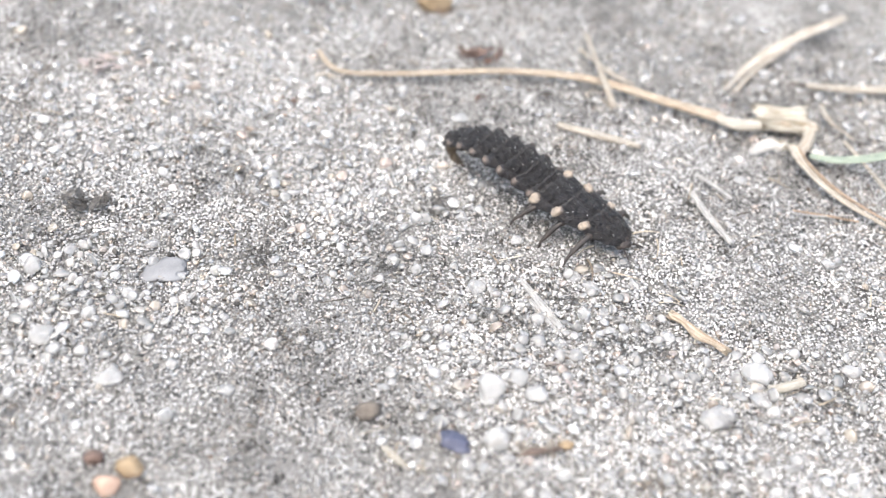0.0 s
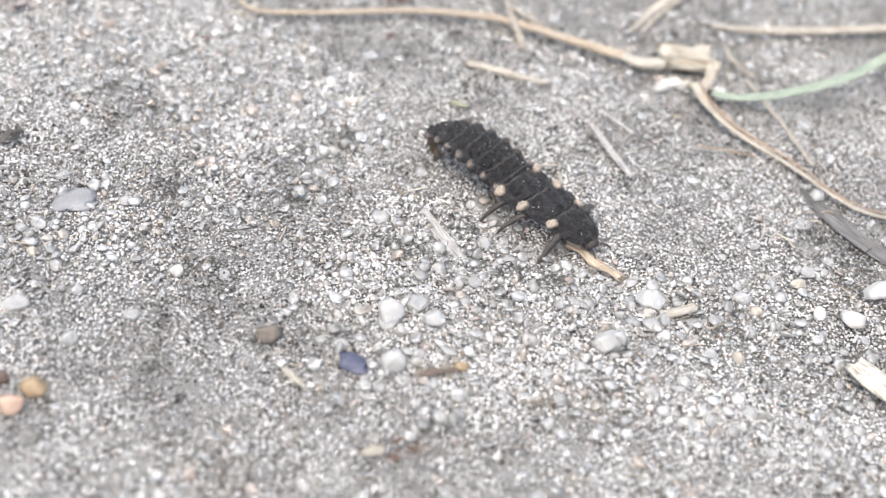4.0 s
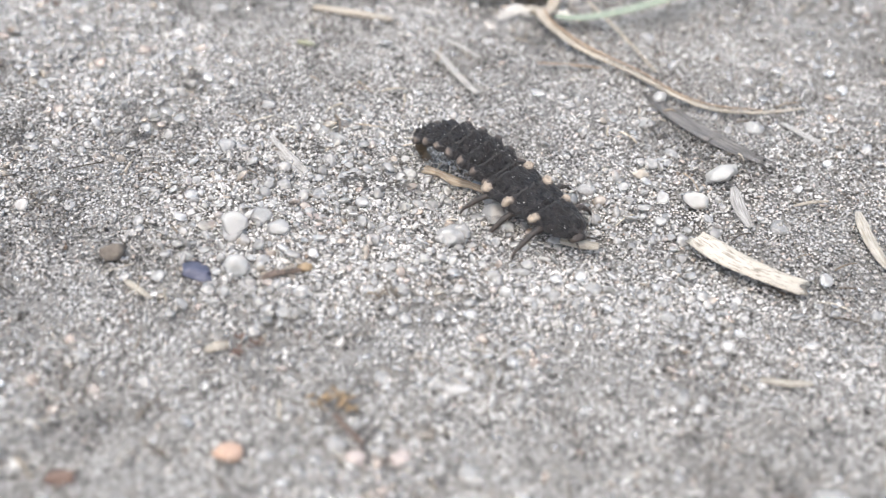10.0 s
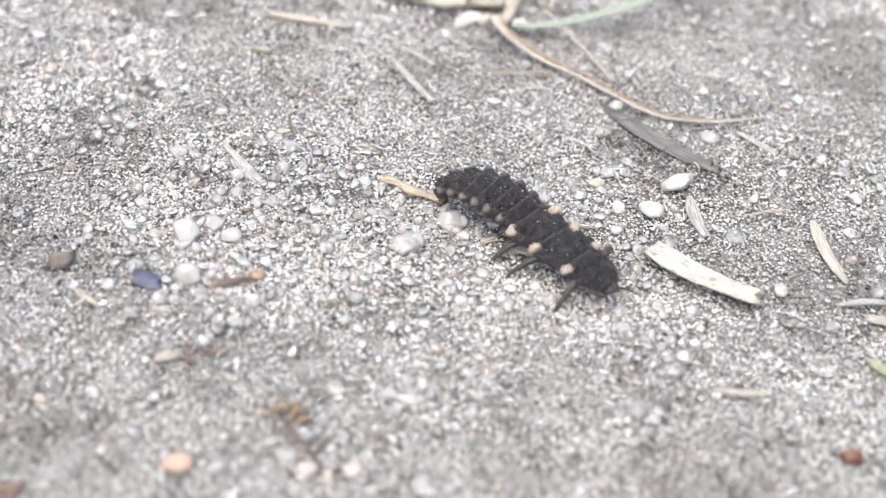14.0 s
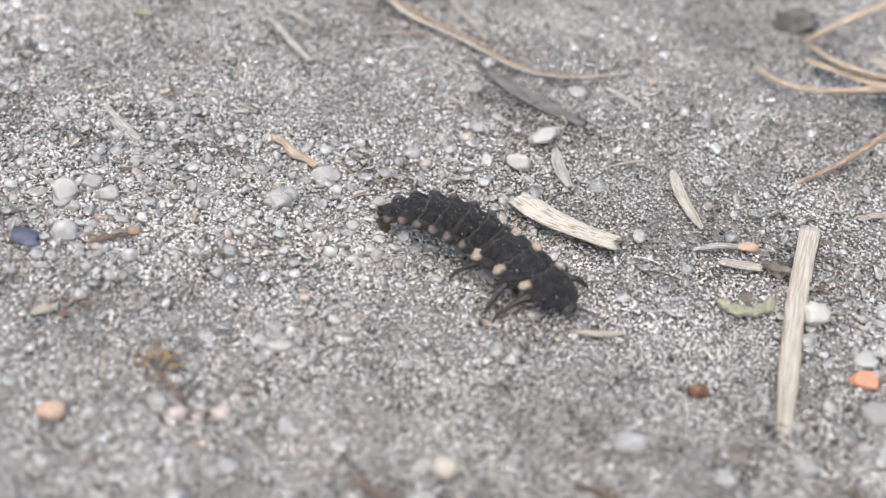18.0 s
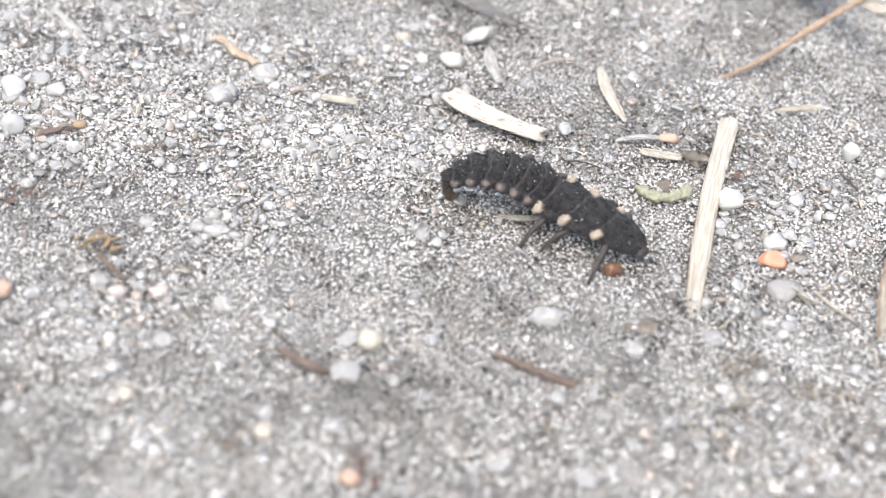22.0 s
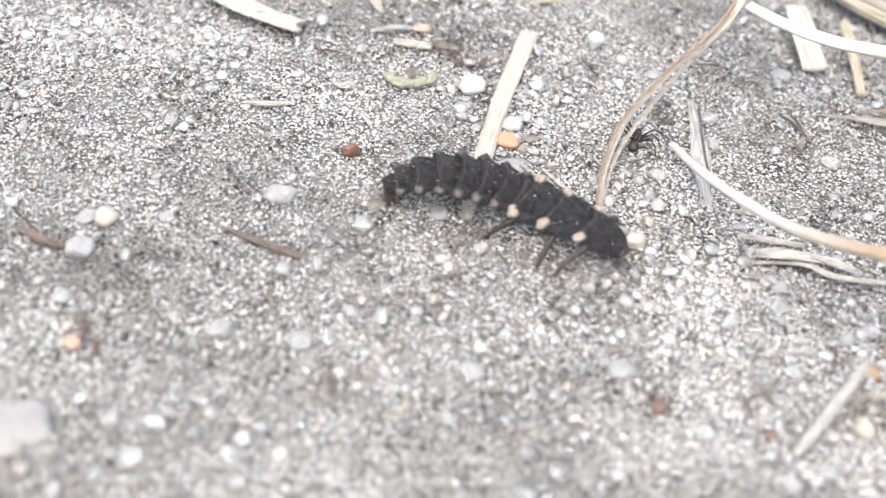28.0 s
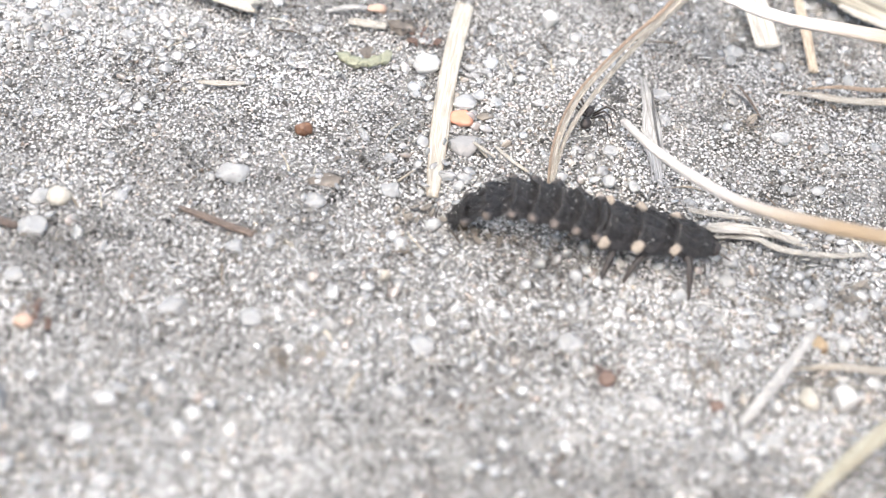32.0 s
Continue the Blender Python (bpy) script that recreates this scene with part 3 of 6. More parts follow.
tagged(new("ground", ground_sheet()), "grey trodden soil and fine sand, dry and uneven", "ground", kind="structure")




def strewn(name, spacing, sizes, mat, seed, base, label, category, sink=0.3, squash=(0.6, 0.95), patch=(0.0, 1.1, 0.0), jag=0.16, share=1.0, smooth=True, power=1.7, pull=0.0, cover=0.45, press=1.0, places=DRIFTS, lie=1.0):
    """Loose grains packed all along the larva's way, in one mesh; patch: how strongly they gather in drifts."""
    rng = np.random.default_rng(seed)
    shapes = base if isinstance(base, list) else [base]
    bv, bf = shapes[0]
    gx, gy = np.meshgrid(np.arange(-3.9, 9.1, spacing), np.arange(-7.8, 2.8, spacing))
    x = (gx + rng.uniform(-0.55, 0.55, gx.shape) * spacing).ravel()
    y = (gy + rng.uniform(-0.55, 0.55, gx.shape) * spacing).ravel()
    # a slanting strip of ground along the way
    keep = (y < 3.0 - 1.0 * (x - 3.7).clip(0)) & (y > -6.2 - x) & (rng.uniform(0, 1, len(x)) < share)
    x, y = x[keep], y[keep]
    if patch[0]:
        d = np.array([noise.noise(Vector((a * patch[1], b * patch[1], patch[2]))) + 0.5 * noise.noise(Vector((a * patch[1] * 2.7, b * patch[1] * 2.7, patch[2]))) + pull * min(drift(a, b, places), 1.2) for a, b in zip(x, y)])
        ok = rng.uniform(0, 1, len(x)) < np.clip(cover + patch[0] * d * 1.6, 0.04 if cover > 0 else 0.0, 1)
        x, y = x[ok], y[ok]
    n = len(x)
    s = sizes[0] * (sizes[1] / sizes[0]) ** (rng.uniform(0, 1, n) ** power)
    z = np.array([relief(a, b) for a, b in zip(x, y)]) + rng.uniform(-0.2, 0.2, n) * s * press
    # lie: how far a grain may tumble out of the flat
    q = rng.normal(size=(n, 4)) * np.array([1.0, lie, lie, 1.0])
    q /= np.linalg.norm(q, axis=1)[:, None]
    w, i, j, k = q.T
    R = np.stack([1 - 2 * (j * j + k * k), 2 * (i * j - k * w), 2 * (i * k + j * w), 2 * (i * j + k * w), 1 - 2 * (i * i + k * k), 2 * (j * k - i * w),
                  2 * (i * k - j * w), 2 * (j * k + i * w), 1 - 2 * (i * i + j * j)], -1).reshape(n, 3, 3)
    sc = s[:, None] * 0.5 * np.stack([np.ones(n), rng.uniform(0.7, 1.0, n), rng.uniform(*squash, n)], -1)
    form = np.stack([v for v, _ in shapes])[rng.integers(0, len(shapes), n)]
    loc = form * (1 + jag * rng.uniform(-1, 1, (n, len(bv), 1))) * sc[:, None, :]
    vert = np.einsum("nij,nvj->nvi", R, loc)
    vert[..., 2] *= press
    vert += np.stack([x, y, z + s * (0.5 - sink) * 0.8 * press], -1)[:, None, :]
    faces = (bf[None] + (np.arange(n) * len(bv))[:, None, None]).reshape(-1, 3)
    me = bpy.data.meshes.new(name)
    me.vertices.add(n * len(bv))
    me.vertices.foreach_set("co", (vert * CM).astype(np.float32).ravel())
    me.loops.add(len(faces) * 3)
    me.loops.foreach_set("vertex_index", faces.astype(np.int32).ravel())
    me.polygons.add(len(faces))
    me.polygons.foreach_set("loop_start", np.arange(0, len(faces) * 3, 3, dtype=np.int32))
    me.polygons.foreach_set("use_smooth", np.full(len(faces), smooth, dtype=bool))
    me.materials.append(mat)
    me.update(calc_edges=True)
    return tagged(new(name, me), label, category, kind="stuff")


def chipped(seed, cuts=9):
    """A grain with broken faces, about 2 across."""
    v, f = lump_points((1, 1, 1), 0.12, 1.4, seed, 2, 0.06, cuts)
    v = np.array(v)
    v -= v.mean(0)
    return v / np.abs(v).max(), np.array(f)


CHIPPED = [chipped(500 + k) for k in range(9)]
# a splinter of a grain: two three-sided points on one base
FLAKE = (np.array([(1, 0, 0.1), (-0.5, 0.87, -0.1), (-0.5, -0.87, 0), (0.1, 0, 0.9), (0, 0.1, -0.9)], float),
         np.array([(0, 1, 3), (1, 2, 3), (2, 0, 3), (1, 0, 4), (2, 1, 4), (0, 2, 4)]))
strewn("fine_sand", 0.0245, (0.022, 0.054), SAND, 11, FLAKE, "fine grey and white sand grains over the ground", "sand", sink=0.35, jag=0.3, smooth=True, squash=(0.5, 0.9), press=0.6)
strewn("sand_dust", 0.030, (0.012, 0.024), SAND, 16, FLAKE, "finest splinters of grey sand between the grains", "sand", sink=0.1, jag=0.3, smooth=False, squash=(0.5, 0.9), press=0.6)
strewn("pale_dust", 0.028, (0.018, 0.044), PALESAND, 18, FLAKE, "dry white splinters of quartz in the drifts", "sand", sink=0.15, patch=(0.8, 1.3, 2.0), jag=0.3, smooth=False, squash=(0.5, 0.9), press=0.6, pull=0.75, cover=-0.12, share=0.9)
strewn("medium_sand", 0.056, (0.034, 0.058), QUARTZ, 14, ICO1, "rounded grey and white sand grains of middling size", "sand", sink=0.4, patch=(0.8, 0.8, 2.0), squash=(0.35, 0.65), jag=0.2, smooth=True, pull=0.8, cover=0.15, press=0.8, lie=0.4, share=0.8)
strewn("coarse_sand", 0.078, (0.05, 0.12), QUARTZ, 12, CHIPPED, "coarse cloudy white quartz sand grains", "sand", sink=0.24, patch=(0.8, 0.75, 2.0), jag=0.02, squash=(0.28, 0.5), smooth=True, power=1.8, pull=0.8, cover=0.16, press=0.9, lie=0.3)
strewn("dark_crumbs", 0.042, (0.018, 0.045), DARKSAND, 13, FLAKE, "dark soil crumbs and bits of charred litter in patches", "soil crumbs", sink=-0.2, patch=(1.4, 1.4, 9.0), jag=0.4, share=0.9, smooth=False, cover=-0.12, press=0.7, pull=0.18, places=DAMP)
strewn("brown_soil", 0.045, (0.02, 0.05), BROWNSAND, 17, FLAKE, "dull brown crumbs of soil in patches", "soil crumbs", sink=-0.1, patch=(1.3, 0.8, 23.0), jag=0.4, share=0.7, smooth=True, cover=-0.42, press=0.6, pull=0.42, places=EARTH)
strewn("loose_crumbs", 0.10, (0.018, 0.048), DARKSAND, 15, ICO1, "single dark crumbs of soil and litter", "soil crumbs", sink=0.2, patch=(1.2, 1.1, 5.0), jag=0.4, share=0.2, smooth=False)


def fibres(count, seed):
    """Short rootlets and hairs of straw scattered thinly over the sand, in one mesh."""
    rng = random.Random(seed)
    verts, faces = [], []
    for _ in range(count):
        x, y = rng.uniform(-3.8, 8.8), rng.uniform(-7.6, 2.7)
        if y > 2.9 - max(x - 3.7, 0) or y < -6.1 - x:
            continue
        a, ln, w = rng.uniform(0, 6.28), rng.uniform(0.06, 0.22), rng.uniform(0.004, 0.010)
        bend = rng.uniform(-0.35, 0.35)
        base = len(verts)
        for k in range(5):
            u = k / 4
            px, py = x + math.cos(a + bend * u) * ln * u, y + math.sin(a + bend * u) * ln * u
            pz = relief(px, py) + 0.028 + 0.012 * math.sin(u * 3.1)
            nx, ny = -math.sin(a + bend * u), math.cos(a + bend * u)
            r = w * (1 - 0.5 * u)
            verts += [(px + nx * r, py + ny * r, pz), (px, py, pz + r), (px - nx * r, py - ny * r, pz), (px, py, pz - r)]
        for k in range(4):
            for r in range(4):
                q = (r + 1) % 4
                faces.append((base + k * 4 + r, base + k * 4 + q, base + k * 4 + 4 + q, base + k * 4 + 4 + r))
    me = mesh("plant_fibres", verts, faces, FIBRES)
    return tagged(new("plant_fibres", me), "short brown and pale rootlets and hairs of straw on the sand", "plant litter", kind="stuff")


fibres(420, 21)
QUARTZ_SHAPES = [lump("quartz_grain", (1, rng_w, rng_h), PEBBLE, 0.24, 1.7, 60 + k, 3, 0.04, 10) for k, (rng_w, rng_h) in
                 enumerate([(0.8, 0.45), (0.95, 0.5), (0.7, 0.45), (0.88, 0.4), (0.75, 0.55), (0.9, 0.5), (0.62, 0.4), (0.84, 0.6)])]
GRAINS = [0]


def grain(x, y, d, label="cloudy quartz grain lying on the sand"):
    """A single large grain of about d centimetres."""
    k = GRAINS[0] = GRAINS[0] + 1
    ob = thing("quartz_grain", QUARTZ_SHAPES[k % 8], label, "sand grain", x, y, relief(x, y) - 0.08 * d, k * 77 % 360, group="large quartz grains")
    ob.scale = (d, d, d)
    return ob


GRASS_PLANT = rooted('grass_plant', 'dry golden grass plant with a papery joint and green blade', 'grass', 2.73, 0.38)
SPLIT_LEAF = rooted('dry_leaf', 'pale dry leaf blade split at its end', 'dry leaf', 2.41, 1.3)
TUFT = rooted('dry_tuft', 'yellowish dry strands of a grass tuft', 'dry grass', 5.96, -0.65)
ARCHED_BLADE = rooted('dry_grass', 'arched brownish grass blade split into strands', 'dry grass', 5.72, -5.0)
SPLIT_STALK = rooted('split_stalk', 'silvery weathered stalk split into splinters on sand', 'dry grass', 6.97, -5.45)
OLD_STALK = rooted('weathered_stalk', 'thick olive brown weathered stalk with dark grooves', 'dry grass', 8.22, -2.82)
GREEN_STRAW = rooted('green_straw', 'wide pale greenish dry straw leaning up', 'straw', 6.65, -7.44)
# dry stalks, slivers and stones, from the start of the way to its end
limb(GRASS_PLANT, 'stalk', 'long curved dry golden grass stalk lying on the sand', [(-0.99, 0.73, 0.12), (-0.81, 0.56, 0.07), (-0.38, 0.57, 0.08), (0.48, 0.71, 0.1), (1.13, 0.7, 0.1), (1.69, 0.52, 0.09), (2.09, 0.4, 0.08)], [0.03, 0.05, 0.055, 0.065, 0.08, 0.095, 0.105], 0.5, STRAW, seed=1, uneven=0.2, hollow=0.3)
limb(GRASS_PLANT, 'node', 'whitish papery joint of a dry grass stalk', [(2.07, 0.4, 0.08), (2.19, 0.33, 0.08), (2.38, 0.34, 0.09)], [0.09, 0.11, 0.12], 0.6, WHITESTRAW, seed=2)
limb(GRASS_PLANT, 'bent_stalk', 'thin bent dry grass stalk, brown towards its end', [(2.6, 0.08, 0.12), (2.67, -0.13, 0.1), (2.88, -0.41, 0.07), (3.26, -0.73, 0.05), (3.51, -1.01, 0.06), (3.74, -1.15, 0.05), (4.06, -1.19, 0.05), (4.41, -1.14, 0.06)], [0.08, 0.075, 0.06, 0.047, 0.04, 0.038, 0.035, 0.02], 0.45, PALESTRAW, seed=5, uneven=0.4, hollow=0.4)
limb(GRASS_PLANT, 'strand', 'thin reddish strand along a bent stalk', [(2.63, 0.05, 0.13), (2.7, -0.14, 0.12), (2.91, -0.4, 0.09), (3.28, -0.71, 0.07), (3.5, -0.97, 0.07), (3.75, -1.12, 0.06), (4.1, -1.16, 0.05)], [0.02, 0.025, 0.022, 0.02, 0.018, 0.015, 0.01], 0.7, REDSTRAW, seed=105, uneven=0.4)
limb(GRASS_PLANT, 'green_blade', 'bluish green grass blade with a dry end', [(2.72, 0.03, 0.08), (2.92, -0.02, 0.1), (3.26, 0.03, 0.14), (3.76, 0.23, 0.2), (4.13, 0.48, 0.3), (4.4, 0.72, 0.42)], [0.06, 0.08, 0.09, 0.09, 0.085, 0.08], 0.2, GREEN, seed=6, fold=0.15)
stem('straw_sliver', 'thin pale straw sliver leaning on a stalk', 'straw', [(2.99, 0.2, 0.12), (3.2, -0.25, 0.1), (3.41, -0.65, 0.03)], [0.03, 0.035, 0.03], 0.5, PALESTRAW, seed=7)
stem('stalk_piece', 'short pale brown piece of stalk', 'straw', [(0.87, 0.16, 0.05), (1.17, 0.08, 0.05), (1.47, 0.01, 0.04)], [0.06, 0.08, 0.05], 0.5, PALESTRAW, seed=8, ragged=0.3)
stem('wood_sliver', 'grey weathered sliver of wood', 'straw', [(1.82, -0.45, 0.03), (1.93, -0.71, 0.03), (2.07, -0.97, 0.03)], [0.05, 0.06, 0.05], 0.45, GREYSTRAW, seed=9, ragged=0.3)
stem('wood_sliver', 'grey weathered sliver of wood', 'straw', [(1.87, -0.23, 0.02), (2.0, -0.35, 0.02), (2.11, -0.47, 0.02)], [0.03, 0.04, 0.03], 0.45, GREYSTRAW, seed=10, ragged=0.3)
limb(SPLIT_LEAF, 'blade', 'pale dry leaf blade, split at its end', [(2.17, 0.82, 0.04), (2.41, 1.16, 0.08), (2.74, 1.47, 0.12), (3.23, 1.84, 0.15)], [0.03, 0.055, 0.085, 0.10, 0.10, 0.05], 0.25, PALESTRAW, seed=11, hollow=0.35, uneven=0.3, ragged=0.3)
limb(SPLIT_LEAF, 'strand', 'thin pale strand of a dry leaf', [(2.24, 0.81, 0.03), (2.45, 1.12, 0.06), (2.73, 1.40, 0.11)], [0.03, 0.045, 0.04], 0.4, PALESTRAW, seed=12, uneven=0.3)
stem('dry_stalk', 'pinkish pale dry stalk', 'stalk', [(2.8, 0.89, 0.1), (3.19, 0.9, 0.1), (3.76, 0.99, 0.1), (4.63, 1.16, 0.12)], [0.05, 0.08, 0.09, 0.08], 0.5, PALESTRAW, seed=13)
stem('thin_straw', 'thin grey straw crossing a stalk', 'straw', [(1.09, 1.38, 0.05), (1.17, 0.78, 0.16), (1.3, 0.46, 0.03)], [0.04, 0.045, 0.06], 0.4, PALESTRAW, seed=14)
stem('thin_straw', 'thin pale straw crossing a stalk', 'straw', [(1.03, 1.18, 0.05), (1.27, 0.89, 0.05), (1.45, 0.76, 0.05)], [0.03, 0.04, 0.03], 0.4, PALESTRAW, seed=15)
stem('dry_leaf', 'flat grey weathered blade pressed into the sand', 'dry leaf', [(3.30, -0.90, 0.01), (3.49, -1.26, 0.04), (3.74, -1.56, 0.05), (4.07, -1.79, 0.02)], [0.05, 0.13, 0.15, 0.13, 0.06], 0.2, DARKBLADE, seed=16, hollow=0.5)
stem('thin_straw', 'thin dark rootlet on the sand', 'root', [(0.61, -1.59, 0.02), (0.73, -1.78, 0.03), (0.88, -1.98, 0.02)], [0.04, 0.05, 0.03], 0.5, GREYSTRAW, seed=17)
stem('wood_chip', 'bleached ribbed chip of straw with ragged ends', 'straw', [(3.4, -2.6, 0.04), (3.56, -2.81, 0.06), (3.78, -2.98, 0.06), (3.98, -3.07, 0.04)], [0.16, 0.185, 0.175, 0.165, 0.17, 0.155], 0.17, WOODCHIP, seed=18, ragged=0.35, uneven=0.25)
stem('white_sliver', 'thin bleached curved sliver of straw', 'straw', [(4.51, -2.31, 0.04), (4.51, -2.62, 0.05), (4.58, -2.92, 0.03)], [0.04, 0.08, 0.085, 0.075, 0.02], 0.3, WHITESTRAW, seed=19, uneven=0.2)
stem('straw_sliver', 'small grey brown sliver of straw', 'straw', [(3.73, -2.06, 0.04), (3.73, -2.27, 0.04), (3.77, -2.45, 0.02)], [0.04, 0.09, 0.085, 0.05], 0.35, GREYSTRAW, seed=20, uneven=0.4, ragged=0.4, hollow=0.3)
STALK_BIT = stem('stalk_bit', 'small tan knobbly bit of stalk', 'straw', [(1.60, -1.73, 0.04), (1.68, -1.80, 0.05), (1.76, -1.91, 0.06), (1.86, -1.96, 0.05), (1.94, -2.03, 0.05)], [0.075, 0.05, 0.08, 0.05, 0.065], 0.6, STRAW, seed=21, ragged=0.4, uneven=0.3)
CHIP = stem('straw_chip', 'short cream chip of straw on a grain', 'straw', [(2.18, -2.33, 0.05), (2.28, -2.3, 0.06), (2.4, -2.24, 0.06)], [0.06, 0.07, 0.06], 0.6, WHITESTRAW, seed=22)
STRAW_PIECE = stem('straw', 'bleached flat straw lying on the sand', 'straw', [(4.62, -4.81, 0.02), (4.78, -4.32, 0.035), (5.0, -3.7, 0.05), (5.31, -2.95, 0.045)], [0.07, 0.115, 0.12, 0.13], 0.32, WHITESTRAW, seed=23)
stem('seed_stalk', 'small brown stalk with a peach seed', 'seed', [(4.48, -3.11, 0.02), (4.64, -3.1, 0.04), (4.77, -3.11, 0.04)], [0.03, 0.05, 0.04], 0.5, GREYSTRAW, seed=24)
thing('seed', lump('seed', (0.13, 0.09, 0.08), PINKP, 0.05, 1.6, 21, 3, flat=0.14), 'pale peach coloured oval seed', 'seed', 4.84, -3.11, relief(4.84, -3.11) + 0.0, -10)
stem('white_sliver', 'bleached grooved bit of straw', 'straw', [(4.63, -3.24, 0.03), (4.75, -3.29, 0.04), (4.88, -3.31, 0.03)], [0.07, 0.08, 0.07], 0.4, WHITESTRAW, seed=25, hollow=0.4)
stem('green_sliver', 'thin pale green seed husk', 'seed', [(5.67, -2.81, 0.03), (5.82, -2.82, 0.05), (6.02, -2.8, 0.03)], [0.02, 0.055, 0.02], 0.5, PALESTRAW, seed=26)
stem('orange_stalk', 'thin orange brown curved stalk', 'stalk', [(5.34, -2.42, 0.0), (5.66, -2.33, 0.1), (6.04, -2.21, 0.3), (6.48, -2.06, 0.5)], [0.03, 0.04, 0.05, 0.05], 0.8, REDSTRAW, seed=27)
limb(TUFT, 'strand', 'yellowish dry strand of a grass tuft', [(5.42, -1.05, 0.05), (5.54, -1.42, 0.15), (5.78, -1.57, 0.2), (6.31, -1.61, 0.25)], [0.05, 0.06, 0.06, 0.06], 0.6, STRAW, seed=28)
limb(TUFT, 'strand', 'yellowish dry strand of a grass tuft', [(5.89, -0.81, 0.1), (6.01, -1.23, 0.2), (6.34, -1.52, 0.25)], [0.05, 0.06, 0.06], 0.6, STRAW, seed=29)
limb(TUFT, 'strand', 'yellowish dry strand of a grass tuft', [(5.88, -0.77, 0.1), (6.11, -0.81, 0.3), (6.6, -0.62, 0.4)], [0.06, 0.07, 0.07], 0.6, STRAW, seed=30)
limb(ARCHED_BLADE, 'blade', 'arched brownish split grass blade', [(5.7, -5.05, 0.05), (5.83, -4.67, 0.12), (6.05, -4.3, 0.2), (6.43, -3.97, 0.35), (6.76, -3.74, 0.45), (6.99, -3.53, 0.6), (7.33, -3.29, 0.8)], [0.03, 0.045, 0.05, 0.052, 0.058, 0.07, 0.075], 0.35, PALESTRAW, seed=31, hollow=0.5, uneven=0.3)
limb(ARCHED_BLADE, 'strand', 'second reddish strand of an arched grass blade', [(5.7, -5.03, 0.06), (5.8, -4.69, 0.14), (6.02, -4.32, 0.22), (6.4, -3.99, 0.37), (6.74, -3.74, 0.48), (7.03, -3.42, 0.62)], [0.014, 0.018, 0.02, 0.024, 0.03, 0.02], 0.6, REDSTRAW, seed=61, uneven=0.4)
limb(ARCHED_BLADE, 'strand', 'thin strand split from an arched grass blade', [(5.73, -5.01, 0.05), (5.91, -4.6, 0.1), (6.22, -4.2, 0.18), (6.61, -3.82, 0.3), (7.0, -3.51, 0.4)], [0.02, 0.03, 0.035, 0.04, 0.03], 0.5, PALESTRAW, seed=32)
stem('dry_grass', 'thick pale dry blade, golden at the far end', 'dry grass', [(6.32, -4.48, 0.1), (6.39, -4.88, 0.22), (6.54, -5.37, 0.38), (6.72, -5.79, 0.55), (7.06, -6.25, 0.8), (7.51, -6.69, 1.05)], [0.05, 0.07, 0.08, 0.088, 0.1, 0.11], 0.7, BLADE, seed=33, uneven=0.2)
stem('dry_grass', 'golden dry blade running out of the sand', 'dry grass', [(6.96, -3.42, 0.5), (7.13, -3.84, 0.6), (7.38, -4.2, 0.7), (7.68, -4.54, 0.85), (8.4, -5.03, 1.0)], [0.09, 0.12, 0.13, 0.13, 0.13], 0.4, BLADE, seed=36)
stem('bark_piece', 'grey white grooved piece of dry stalk', 'dry grass', [(7.64, -3.02, 0.12), (7.58, -3.38, 0.14), (7.6, -3.66, 0.04)], [0.14, 0.17, 0.2], 0.25, WEATHERED, seed=35, hollow=0.4, uneven=0.3, ragged=0.12)
stem('stalk_piece', 'reddish cream piece of dry stalk', 'dry grass', [(7.96, -3.2, 0.1), (7.89, -3.6, 0.1), (7.85, -3.95, 0.03)], [0.07, 0.08, 0.07], 0.5, STRAW, seed=36)
stem('white_sliver', 'bleached straw beside a pale blade', 'straw', [(7.52, -4.18, 0.05), (7.72, -4.23, 0.06), (8.02, -4.31, 0.06), (8.51, -4.35, 0.06)], [0.03, 0.06, 0.075, 0.09], 0.35, PALESTRAW, seed=39, uneven=0.6, hollow=0.5, ragged=0.5)
stem('straw_sliver', 'frayed strand of straw beside a pale blade', 'straw', [(7.74, -4.14, 0.04), (7.95, -4.17, 0.07), (8.2, -4.2, 0.06), (8.5, -4.2, 0.05)], [0.015, 0.035, 0.045, 0.05], 0.5, REDSTRAW, seed=139, uneven=0.5, ragged=0.4)
stem('white_chip', 'small white chip with a brown side', 'straw', [(3.56, -3.85, 0.02), (3.7, -3.9, 0.04), (3.86, -3.88, 0.02)], [0.03, 0.055, 0.03], 0.4, WHITESTRAW, seed=40)
stem('brown_stick', 'short dark brown stick half in the sand', 'twig', [(3.4, -5.03, 0.01), (3.53, -5.14, 0.04), (3.69, -5.24, 0.04), (3.83, -5.3, 0.02)], [0.03, 0.05, 0.05, 0.05], 0.7, BROWNSTICK, seed=41)
stem('brown_stick', 'short brown twig end in the sand', 'twig', [(2.18, -4.96, 0.02), (2.32, -5.09, 0.04), (2.45, -5.14, 0.02)], [0.05, 0.06, 0.04], 0.6, BROWNSTICK, seed=42)
stem('grey_straw', 'thin grey brown straw leaning on pebbles', 'straw', [(6.4, -6.98, 0.05), (6.63, -6.79, 0.15), (6.95, -6.48, 0.2)], [0.05, 0.07, 0.05], 0.5, GREYSTRAW, seed=43)
limb(GREEN_STRAW, 'blade', 'wide greenish dry straw leaning up', [(6.61, -7.51, 0.05), (6.86, -7.35, 0.15), (7.21, -7.17, 0.3)], [0.06, 0.09, 0.10], 0.3, OLDSTRAW, seed=44, hollow=0.3)
